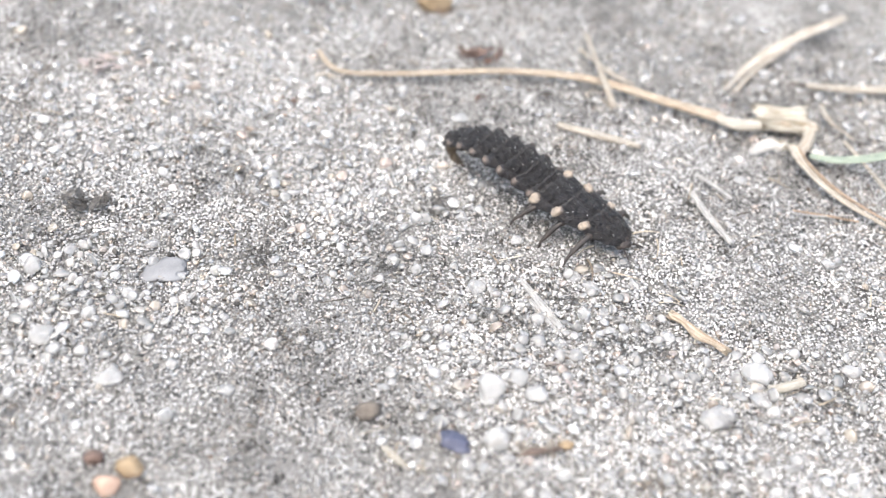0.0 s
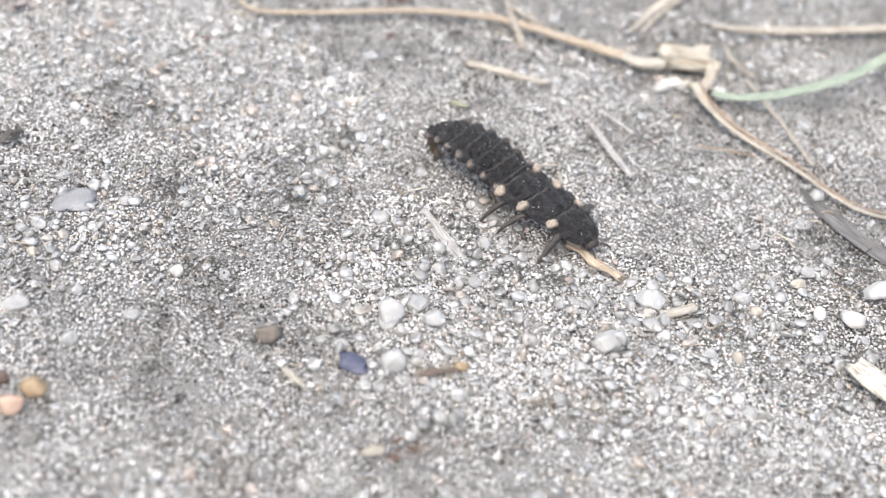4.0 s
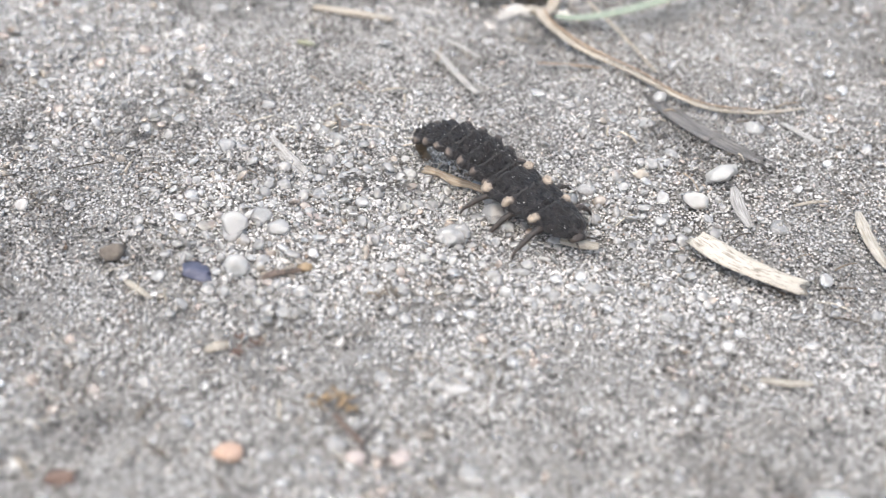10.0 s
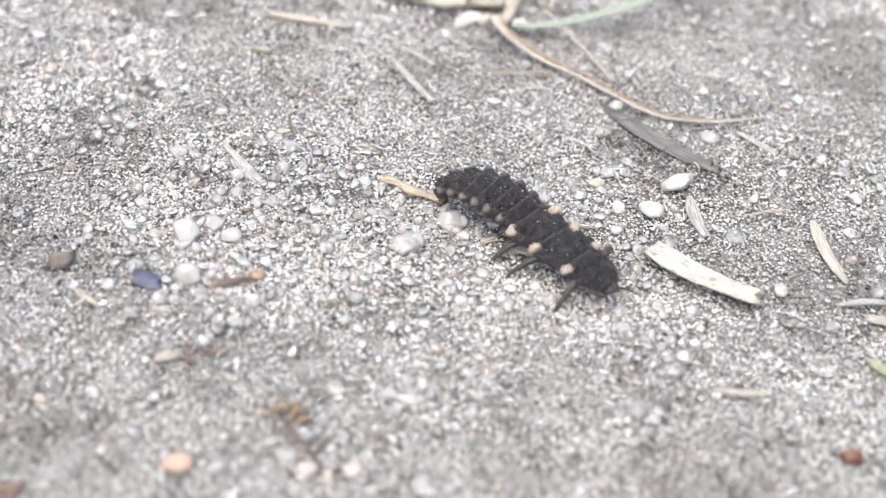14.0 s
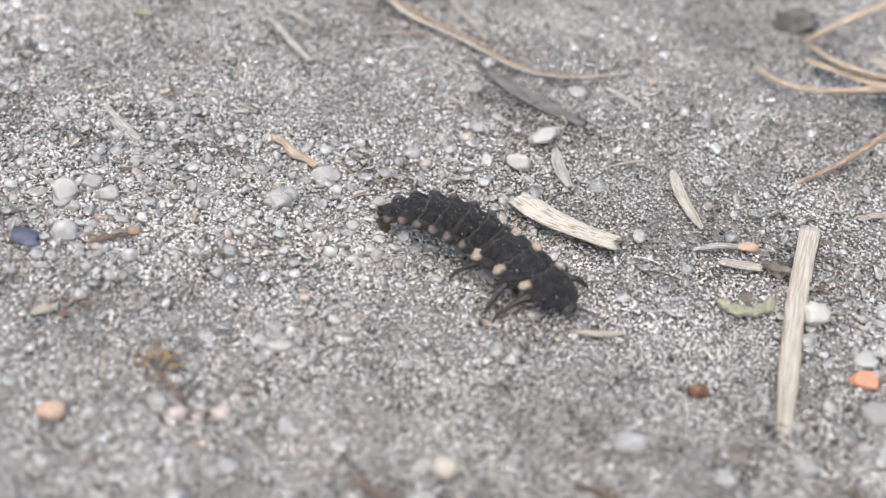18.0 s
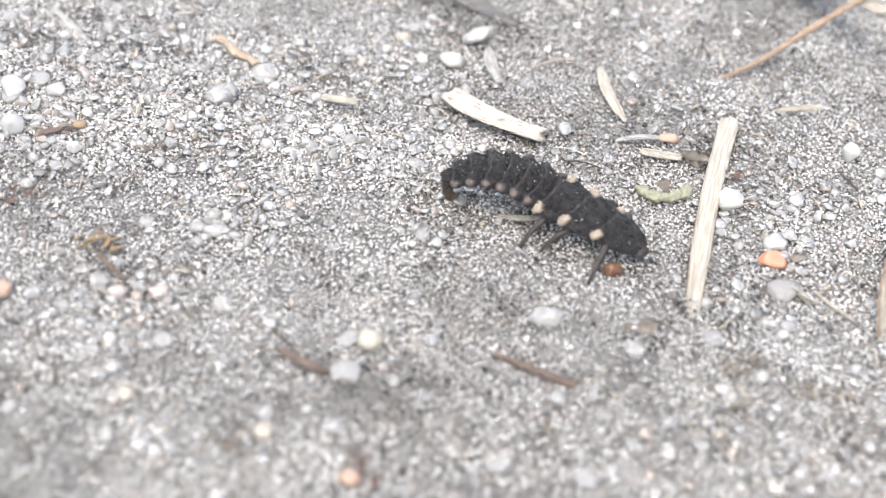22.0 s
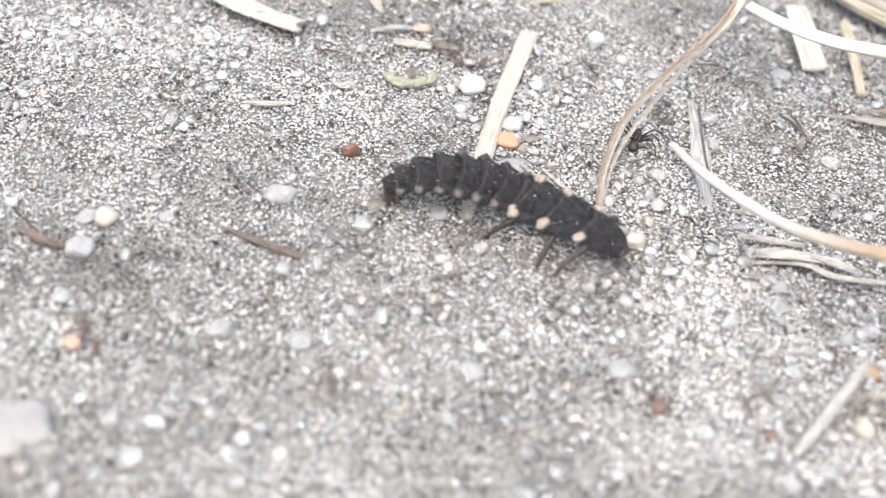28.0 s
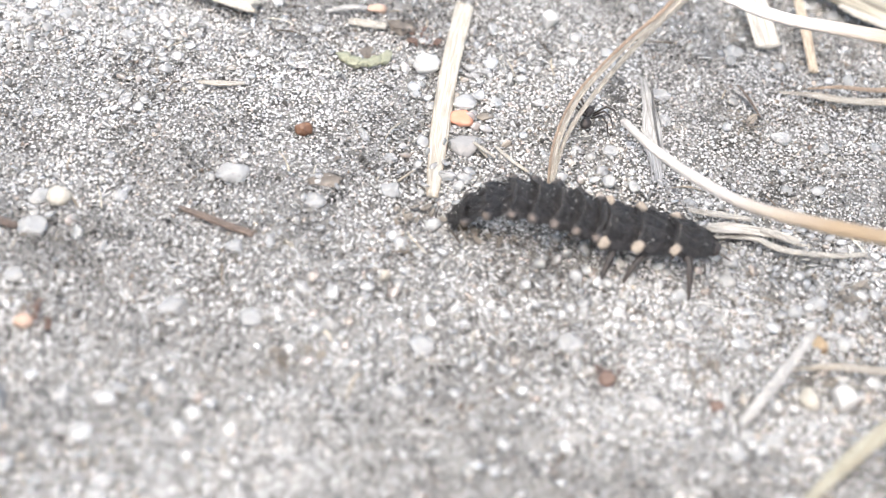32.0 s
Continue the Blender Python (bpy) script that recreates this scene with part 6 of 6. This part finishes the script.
stem('rootlet', 'thin dark rootlet along a fibrous stalk', 'root', [(6.63, -4.05, 0.06), (6.55, -4.42, 0.08), (6.51, -4.82, 0.04)], [0.012, 0.018, 0.012], 0.8, DARKBLADE, seed=145)
limb(TUFT, 'blade', 'wide pale blade of a dry grass tuft', [(6.32, -1.07, 0.15), (6.39, -1.60, 0.30), (6.51, -2.29, 0.50)], [0.10, 0.15, 0.16], 0.25, PALESTRAW, seed=146, hollow=0.4, uneven=0.2)
limb(TUFT, 'blade', 'yellowish blade of a dry grass tuft', [(5.83, -1.03, 0.10), (6.09, -1.37, 0.18), (6.38, -1.69, 0.25)], [0.06, 0.10, 0.08], 0.3, STRAW, seed=147, hollow=0.4, uneven=0.2)
stem('straw_sliver', 'thin bleached straw leaning on a grey stone', 'straw', [(5.30, -4.58, 0.05), (5.37, -4.71, 0.03)], [0.02, 0.03, 0.02], 0.5, WHITESTRAW, seed=148)


def dead_ant():
    """A dead ant wedged under a blade: three body lumps and bent legs."""
    root = thing("dead_ant", None, "dry dark brown dead ant wedged under a blade", "dead insect", 6.11, -4.38, relief(6.11, -4.38), 60)
    part("abdomen", lump("abdomen", (0.085, 0.065, 0.06), LEG, 0.08, 1.5, 401, 3, cuts=0), root, "", pose(-0.065 * CM, 0, 0.02 * CM))
    part("thorax", lump("thorax", (0.08, 0.04, 0.045), LEG, 0.15, 1.5, 402, 3, cuts=0), root, "", pose(0.03 * CM, 0.01 * CM, 0.04 * CM))
    part("head", lump("head", (0.06, 0.05, 0.045), LEG, 0.1, 1.5, 403, 3, cuts=0), root, "", pose(0.08 * CM, 0.015 * CM, 0.03 * CM))
    for k in range(3):
        for side in (-1, 1):
            part("leg", tube("leg", [(0, 0, 0), (0.02 * (k - 1), side * 0.07, 0.07), (0.05 * (k - 1), side * 0.12, 0.04), (0.08 * (k - 1), side * 0.15, -0.04)], [0.007, 0.008, 0.006, 0.003], LEG, 1.0, 6), root, "", pose((0.03 * k - 0.01) * CM, side * 0.02 * CM, 0.05 * CM))
    return root


dead_ant()


# ---- the glow-worm larva ----
def plate_point(u, v, length, wf, wr, height, head=False):
    """A place on a domed back plate with puffed, rounded side lobes and drawn-out hind corners: u from the hind edge ahead, v across; x ahead, the hind edge at x = 0."""
    e = abs(v)
    if head:
        w = wr * (1 - 0.26 * u) * math.sqrt(max(1 - max(0, (u - 0.30) / 0.715) ** 3.2, 0.02))
        h, low, back = height * (1 - 0.04 * u - 0.40 * u ** 3), 0.100 - 0.006 * u, 0.050
    else:
        w = wr - (wr - wf) * max(0.0, (u - 0.28) / 0.72) ** 1.25
        h, low, back = height * (1.0 - 0.42 * u ** 1.1), 0.100, 0.055 if length > 0.2 else 0.070 * (wr / 0.5) ** 2
    # rounded hind corners
    w *= 1 - 0.15 * max(0.0, 1 - u / 0.28) ** 2.0
    lip = 0.012 * math.exp(-((u - 0.04) / 0.09) ** 2)
    x = u * length - back * e ** 3 * (1 - u) + 0.012 * (1 - v * v) * (1 - u)
    x += 0.007 * noise.noise(Vector((v * 9, length * 31, wr * 170))) * (1 - u)
    k = 1 - e ** 2.3
    z = low + (h + lip - low) * k
    # the lobe swells along the flank, with a shallow trough above it
    lobe = math.exp(-((u - 0.24) / 0.28) ** 2) * (0.35 if head else 1.0)
    z += lobe * (0.016 * math.exp(-((e - 0.84) / 0.11) ** 2) - 0.010 * math.exp(-((e - 0.58) / 0.13) ** 2))
    z += 0.020 * noise.noise(Vector((x * 16, v * 4, length * 9 + wr * 500))) * min(1, k * 3)
    z += 0.011 * noise.noise(Vector((x * 55, v * 13, wr * 900))) + 0.007 * noise.noise(Vector((x * 130, v * 30, wr * 700)))
    z -= 0.012 * math.exp(-(v / 0.05) ** 2) * (1 - u)
    return x, v * w / 2, z


def plate_mesh(name, length, wf, wr, height, head=False):
    nl, nc, nb = 16, 31, 6
    verts, faces = [], []
    for a in range(nl + 1):
        u = (a / nl) ** 1.15
        row = [plate_point(u, -1 + 2 * b / (nc - 1), length, wf, wr, height, head) for b in range(nc)]
        verts += row
        for b in range(nb):
            v = 1 - 2 * (b + 0.5) / nb
            verts.append((u * length + 0.006, v * row[-1][1] * 0.9, 0.084 + 0.006 * abs(v)))
    n = nc + nb
    for a in range(nl):
        for b in range(n):
            c = (b + 1) % n
            faces.append((a * n + b, (a + 1) * n + b, (a + 1) * n + c, a * n + c))
    faces.append(tuple(range(n)))
    faces.append(tuple(nl * n + b for b in range(n))[::-1])
    me = mesh(name, verts, faces, SHELL)
    me.materials.append(LIT_RIM)
    # the hindmost ring of the back takes the painted edge highlight
    for a, p in enumerate(me.polygons):
        if a < n and a % n < nc - 1:
            p.material_index = 1
    return me


def spot_cap(plate, side, mid, reach, swell, mat):
    """A pale spot that swells out of a plate's hind corner; plate: the arguments of plate_point."""
    verts, uvs, faces = [], [], []
    rings, ring = 5, 18
    for a in range(rings + 1):
        r = a / rings
        for b in range(ring):
            c = 2 * math.pi * b / ring
            u = max(mid[0] + reach[0] * r * math.cos(c), 0.0)
            v = min(mid[1] + reach[1] * r * math.sin(c), 1.0)
            x, y, z = plate_point(u, side * v, *plate)
            up = swell * (1 - r ** 3) - 0.004 * r ** 6
            if mid[0] + reach[0] * r * math.cos(c) < 0:
                x -= up * 0.8
            verts.append((x - 0.3 * up, y + side * 0.8 * up, z + 0.7 * up))
            uvs.append((r, b / ring))
    for a in range(rings):
        for b in range(ring):
            c = (b + 1) % ring
            f = (a * ring + b, (a + 1) * ring + b, (a + 1) * ring + c, a * ring + c)
            faces.append(f if side > 0 else f[::-1])
    return mesh("spot", verts, faces, mat, True, uvs)


# plates from the head backwards: length, width ahead, width behind, height, place of the hind edge
PLATES = [(0.272, 0.25, 0.375, 0.168, 0.195), (0.235, 0.33, 0.42, 0.180, 0.0), (0.235, 0.34, 0.43, 0.184, -0.195)]
ABDOMEN = [(0.22, 0.385), (0.28, 0.42), (0.285, 0.425), (0.28, 0.415), (0.26, 0.39), (0.23, 0.345), (0.18, 0.28), (0.11, 0.175)]


def larva():
    root = tagged(new("glowworm_larva"), "matt black glow-worm larva with pale orange spots, walking on sand", "insect larva")
    segs, legs = [], []
    rng = random.Random(4)
    speck = lump("sand_speck", (0.011, 0.010, 0.009), WHITEP, 0.2, 1.5, 5, 1)
    for k in range(11):
        if k < 3:
            ln, wf, wr, h, _ = PLATES[k]
            seg = part("pronotum" if k == 0 else "thoracic_plate", plate_mesh("plate", ln, wf, wr, h, head=k == 0), root)
        else:
            wf, wr = ABDOMEN[k - 3]
            ln, h = 0.158 + 0.01 * max(0, k - 7), 0.190 - 0.010 * max(0, k - 6)
            seg = part("abdominal_plate", plate_mesh("plate", ln, wf, wr, h), root)
        # pale spots on both hind corners, the largest on the thorax
        for side in (-1, 1):
            if k < 3:
                part("spot", spot_cap((ln, wf, wr, h, k == 0), side, (0.11, 0.85), (0.12 if k == 0 else 0.15, 0.19), 0.022, SPOT_O), seg, "pale orange spot")
            elif k < 10:
                part("spot", spot_cap((ln, wf, wr, h), side, (0.13, 0.90), (0.20, 0.10 + 0.03 * rng.random()), 0.014, SPOT_W), seg, "dull pinkish grey spot")
        run = (0.3, 0.6) if k == 0 else (0.5, 0.92)
        sag = 0.0 if k < 9 else 0.045
        part("belly", tube("belly", [(-0.01, 0, 0.080), (0.02, 0, 0.080), (ln * run[0], 0, 0.078 - sag / 2), (ln * run[1], 0, 0.080 - sag)], [wr * 0.20, wr * 0.34, wr * 0.28, wr * 0.2], BELLY, 0.32), seg, "brownish soft underside")
        for _ in range(rng.randint(8, 15)):
            v = rng.uniform(-0.7, 0.7)
            u = rng.uniform(0.1, 0.75)
            hz = 0.085 + (h * (1 - 0.22 * u) - 0.085) * (1 - abs(v) ** 2.2)
            f = rng.uniform(0.35, 1.1)
            part("sand_speck", speck, seg, "white speck of sand", pose(u * ln * CM, v * wr / 2 * CM, (hz - 0.004) * CM, rng.uniform(0, 90), 0, rng.uniform(0, 360)) @ Matrix.Diagonal((f, f * 0.75, f * 0.6, 1)))
        segs.append(seg)
        if k == 0:
            part("head", lump("head", (0.12, 0.13, 0.07), LEG, 0.1, 1.5, 2, 2), seg, "small dark head drawn in under the plate", pose(0.245 * CM, 0, 0.045 * CM))
            for side in (-1, 1):
                part("feeler", tube("feeler", [(0, 0, 0), (0.04, side * 0.025, 0.005), (0.07, side * 0.04, -0.005)], [0.008, 0.007, 0.004], LEG, 1.0, 6), seg, "", pose(0.295 * CM, side * 0.045 * CM, 0.07 * CM))
        if k < 3:
            for side in (-1, 1):
                leg = part("leg", tube("leg", [(0, 0, 0.0), (-0.008, side * 0.06, 0.004), (-0.018, side * 0.095, -0.008), (-0.030, side * 0.125, -0.032), (-0.050, side * 0.178, -0.090), (-0.060, side * 0.205, -0.120), (-0.060, side * 0.222, -0.152), (-0.054, side * 0.232, -0.166)],
                                       [0.028, 0.027, 0.020, 0.022, 0.016, 0.012, 0.010, 0.004], LEG, 0.9, 10), seg, "jointed dark leg")
                legs.append((leg, k, side, (0.07 * CM, side * 0.12 * CM, 0.078 * CM)))
    part("tail_tip", tube("tail_tip", [(0.06, 0, 0.085), (0.0, 0, 0.075), (-0.03, 0, 0.04), (-0.045, 0, -0.02), (-0.03, 0, -0.075), (-0.015, 0, -0.118)], [0.055, 0.05, 0.045, 0.04, 0.034, 0.02], TAILTIP, 0.8), segs[10], "yellowish gripping organ at the tail")
    return root, segs, legs


LARVA, SEGMENTS, LEGS = larva()

# the larva's way: seconds, place of the thorax, heading, where the tail lies behind it (ahead, aside), lift of the back, curl of the tail, turn of the pronotum, stretch of the thorax
WAY_1 = [
    (0.0, 0.950, -0.881, -39.7, -0.990, -0.069, 0.060, 0.00, 0.1, 0.98),
    (0.5, 1.062, -0.909, -40.1, -0.929, 0.046, 0.060, 0.00, -0.1, 0.99),
    (1.0, 1.152, -1.051, -39.2, -0.985, 0.030, 0.060, 0.00, 2.0, 0.99),
    (1.5, 1.270, -1.029, -32.3, -0.934, -0.039, 0.060, 0.00, -0.7, 1.04),
    (2.0, 1.216, -1.169, -42.2, -0.906, -0.097, 0.060, 0.00, 1.1, 0.96),
    (2.5, 1.194, -1.210, -48.5, -0.879, -0.136, 0.060, 0.00, 0.2, 0.91),
    (3.0, 1.319, -1.289, -51.2, -0.890, -0.196, 0.060, 0.00, 2.2, 0.98),
    (3.5, 1.370, -1.377, -41.1, -0.904, -0.027, 0.060, 0.00, 5.0, 1.04),
    (5.5, 1.574, -1.672, -54.1, -0.878, -0.149, 0.060, 0.00, 0.9, 0.95),
    (6.0, 1.693, -1.713, -46.2, -0.943, -0.087, 0.060, 0.00, 1.8, 1.02),
]
WAY_2 = [
    (6.5, 1.734, -1.821, -45.8, -0.940, -0.113, 0.060, 0.00, -0.5, 0.97),
    (7.0, 1.820, -1.767, -30.4, -0.938, -0.019, 0.060, 0.00, -4.6, 0.99),
    (7.5, 1.832, -1.850, -41.2, -0.955, -0.057, 0.060, 0.00, -2.7, 0.93),
    (8.0, 1.875, -1.937, -46.1, -0.921, -0.104, 0.060, 0.00, -2.4, 0.88),
    (8.5, 1.908, -2.041, -47.9, -0.904, -0.064, 0.060, 0.00, -0.2, 0.88),
    (9.0, 2.124, -2.169, -55.1, -0.950, -0.112, 0.060, 0.00, 4.2, 0.99),
    (9.5, 2.231, -2.231, -41.7, -0.939, -0.084, 0.060, 0.00, 6.0, 0.98),
    (10.0, 2.320, -2.350, -52.9, -0.872, -0.115, 0.060, 0.00, 3.7, 0.99),
    (10.5, 2.373, -2.526, -59.1, -0.845, -0.034, 0.060, 0.00, 6.0, 0.97),
    (11.0, 2.402, -2.609, -57.5, -0.840, -0.014, 0.060, 0.00, 8.3, 0.89),
]
WAY_3 = [
    (11.5, 2.481, -2.665, -61.5, -0.865, -0.073, 0.060, 0.00, 5.0, 0.95),
    (12.0, 2.559, -2.563, -46.5, -0.773, 0.039, 0.060, 0.00, -6.0, 0.86),
    (12.5, 2.518, -2.717, -63.5, -0.807, -0.114, 0.060, 0.00, 4.4, 0.90),
    (13.0, 2.483, -2.705, -67.6, -0.770, -0.144, 0.060, 0.00, 6.8, 0.79),
    (13.5, 2.507, -2.607, -49.2, -0.775, 0.052, 0.060, 0.00, -0.1, 0.88),
    (14.0, 2.742, -2.705, -52.8, -0.813, -0.151, 0.060, 0.00, 9.8, 1.05),
    (14.5, 2.777, -2.809, -53.4, -0.902, -0.086, 0.060, 0.00, 4.7, 1.01),
    (16.5, 3.089, -3.087, -40.1, -0.884, -0.203, 0.060, 0.00, -3.6, 0.96),
    (17.0, 3.164, -3.170, -44.7, -0.859, -0.276, 0.060, 0.00, -6.1, 0.97),
    (17.5, 3.228, -3.228, -36.6, -0.908, -0.169, 0.060, 0.00, -4.8, 0.98),
]
WAY_4 = [
    (18.0, 3.277, -3.393, -50.5, -0.837, -0.253, 0.060, 0.00, -2.8, 0.93),
    (18.5, 3.365, -3.501, -44.2, -0.850, -0.150, 0.060, 0.00, -5.1, 0.92),
    (19.0, 3.515, -3.633, -54.2, -0.866, -0.132, 0.060, 0.00, -0.9, 0.92),
    (19.5, 3.677, -3.721, -54.6, -0.879, -0.184, 0.060, 0.00, -0.3, 0.96),
    (20.0, 3.701, -3.762, -37.6, -0.928, 0.019, 0.060, 0.00, 0.8, 1.00),
    (20.5, 3.713, -3.791, -33.3, -0.889, -0.141, 0.060, 0.00, -0.9, 0.99),
    (21.0, 3.817, -3.877, -49.4, -0.800, -0.350, 0.060, 0.00, -3.1, 0.95),
    (21.5, 3.941, -3.985, -47.2, -0.792, -0.294, 0.060, 0.00, -0.1, 0.98),
    (22.0, 4.050, -4.016, -43.7, -0.753, -0.256, 0.060, 0.00, 2.0, 0.97),
    (22.5, 4.123, -4.083, -33.4, -0.820, -0.141, 0.060, 0.00, -6.3, 0.95),
]
WAY_5 = [
    (23.0, 4.148, -4.138, -47.4, -0.773, -0.274, 0.060, 0.00, -8.6, 0.91),
    (23.5, 4.230, -4.300, -53.0, -0.824, -0.323, 0.060, 0.00, -2.9, 0.94),
    (24.0, 4.370, -4.390, -42.5, -0.935, -0.194, 0.060, 0.00, -3.0, 0.97),
    (24.5, 4.547, -4.439, -17.5, -0.996, 0.088, 0.060, 0.00, -0.6, 1.04),
    (26.5, 5.023, -4.993, -36.3, -0.917, -0.255, 0.060, 0.00, -0.5, 0.99),
    (27.0, 5.065, -5.031, -30.7, -0.937, -0.207, 0.060, 0.00, -0.2, 1.00),
    (27.5, 5.209, -5.135, -38.6, -0.907, -0.282, 0.060, 0.00, 0.5, 1.01),
    (28.0, 5.393, -5.152, -37.1, -0.914, -0.320, 0.060, 0.00, 1.0, 1.02),
    (28.5, 5.394, -5.235, -28.8, -0.893, -0.176, 0.060, 0.00, -0.4, 0.99),
    (29.0, 5.524, -5.290, -21.3, -0.943, -0.136, 0.060, 0.00, 1.7, 1.02),
]
WAY_6 = [
    (29.5, 5.551, -5.415, -33.9, -0.937, -0.237, 0.060, 0.00, 1.1, 0.95),
    (30.0, 5.690, -5.473, -31.9, -0.887, -0.166, 0.060, 0.00, 1.3, 0.96),
    (30.5, 5.779, -5.422, -13.2, -0.932, 0.006, 0.060, 0.00, 2.6, 1.03),
    (31.0, 5.885, -5.509, -20.1, -0.976, -0.122, 0.060, 0.00, 1.0, 1.02),
    (31.5, 6.125, -5.578, -21.8, -0.979, -0.104, 0.075, 0.50, 1.8, 1.04),
    (32.0, 6.149, -5.560, -17.0, -1.003, -0.047, 0.090, 1.00, 1.8, 1.05),
]
CRAWL = WAY_1 + WAY_2 + WAY_3 + WAY_4 + WAY_5 + WAY_6


def spine(tx, ty, lift, curl, _, stretch):
    """Hind-edge places of the eleven plates in the larva's own space: x, y, z, heading, pitch."""
    out = []
    for k in range(3):
        out.append((PLATES[k][4] * stretch, 0.0, 0.0, 0.0, 0.0))
    x0 = -0.195 * stretch
    # the abdomen bends evenly from the thorax to the tail
    a, b, c = Vector((x0, 0)), Vector((x0 + 0.5 * (tx - x0), 0.14 * ty)), Vector((tx, ty))
    for k in range(8):
        u = (0.11, 0.265, 0.42, 0.575, 0.725, 0.865, 0.965, 1.02)[k]
        p = a * (1 - u) ** 2 + b * 2 * u * (1 - u) + c * u * u
        d = (b - a) * (1 - u) + (c - b) * u
        turn = math.degrees(math.atan2(-d.y, -d.x))
        z = lift * math.sin(math.pi * u * 0.82) + 0.03 * u
        pitch = -math.degrees(math.atan((lift * math.pi * 0.82 * math.cos(math.pi * u * 0.82) + 0.03) / max(abs(tx - x0), 0.3)))
        if k >= 5:
            z -= (0.006 + lift * 0.15) * (k - 4) + (0.0, 0.012, 0.035)[k - 5]
            pitch += (3 + lift * 60) * (k - 4) + (0, 4, 12)[k - 5] + curl * (8, 18, 26)[k - 5]
            z -= curl * (0.008, 0.03, 0.07)[k - 5]
        out.append((p.x, p.y, max(z, -0.05), turn, pitch))
    return out


def motions():
    times = [r[0] for r in CRAWL]
    walk(LARVA, [(t, pose(x * CM, y * CM, (relief(x, y) + 0.075) * CM, 0, 0, h)) for t, x, y, h, *_ in CRAWL])
    bent = [spine(*r[4:10]) for r in CRAWL]
    for k, seg in enumerate(SEGMENTS):
        rows = []
        for i, t in enumerate(times):
            x, y, z, turn, pitch = bent[i][k]
            roll = 2.0 * math.sin(t * 5.1 + k * 0.7)
            if k == 0:
                pitch, turn = 8.0 + 3.0 * math.sin(t * 2.3), CRAWL[i][8]
            rows.append((t, pose(x * CM, y * CM, z * CM, roll, -pitch if k else pitch, turn)))
        walk(seg, rows)
    # the legs step in two sets of three, about one step a second
    beats = [k * 0.25 for k in range(129)]
    for leg, k, side, (x, y, z) in LEGS:
        phase = math.pi * ((k + (side > 0)) % 2)
        rows = []
        for t in beats:
            s = math.sin(2 * math.pi * t * 0.9 + phase)
            c = math.cos(2 * math.pi * t * 0.9 + phase)
            rows.append((t, pose(x, y, z, side * 12 * max(c, 0), 0, side * (18 * s + 15 * k - 14))))
        walk(leg, rows)
    # the walking larva shoves a straw, a chip and a bit of stalk aside
    z = STRAW_PIECE.location.z
    walk(STRAW_PIECE, [(t, pose(x * CM, y * CM, z, 0, 0, a)) for t, x, y, a in (
        (0.0, 4.62, -4.80, 0), (24.2, 4.62, -4.80, 0), (25.0, 4.76, -4.94, -1), (26.0, 4.87, -5.03, -1.5), (29.4, 4.87, -5.03, -1.5), (29.8, 5.00, -5.07, 8), (30.3, 4.96, -5.04, 5.8), (32.0, 4.96, -5.04, 5.4))])
    z, b = CHIP.location.z, CHIP.location.xy / CM
    walk(CHIP, [(t, pose(x * CM, y * CM, z, 0, 0, a)) for t, x, y, a in (
        (0.0, b.x, b.y, 0), (8.4, b.x + 0.02, b.y, 0), (9.0, b.x + 0.21, b.y - 0.25, -48), (10.0, b.x + 0.34, b.y - 0.31, -41), (32.0, b.x + 0.34, b.y - 0.31, -41))])
    z, b = STALK_BIT.location.z, STALK_BIT.location.xy / CM
    walk(STALK_BIT, [(t, pose(x * CM, y * CM, z, 0, 0, a)) for t, x, y, a in (
        (0.0, b.x, b.y, 0), (8.0, b.x, b.y, 0), (10.0, b.x + 0.08, b.y - 0.17, 10), (14.2, b.x + 0.09, b.y - 0.18, 9), (16.0, b.x + 0.20, b.y - 0.19, -10), (32.0, b.x + 0.20, b.y - 0.19, -10))])
    # a large grain gives way under the larva's head
    z, b = PUSHED_GRAIN.location.z, PUSHED_GRAIN.location.xy / CM
    walk(PUSHED_GRAIN, [(t, pose(x * CM, y * CM, z, 0, 0, a)) for t, x, y, a in (
        (0.0, b.x, b.y, 0), (6.8, b.x, b.y, 0), (7.4, b.x + 0.01, b.y - 0.10, 12), (8.0, b.x + 0.01, b.y - 0.16, 18), (32.0, b.x + 0.01, b.y - 0.16, 18))])


motions()
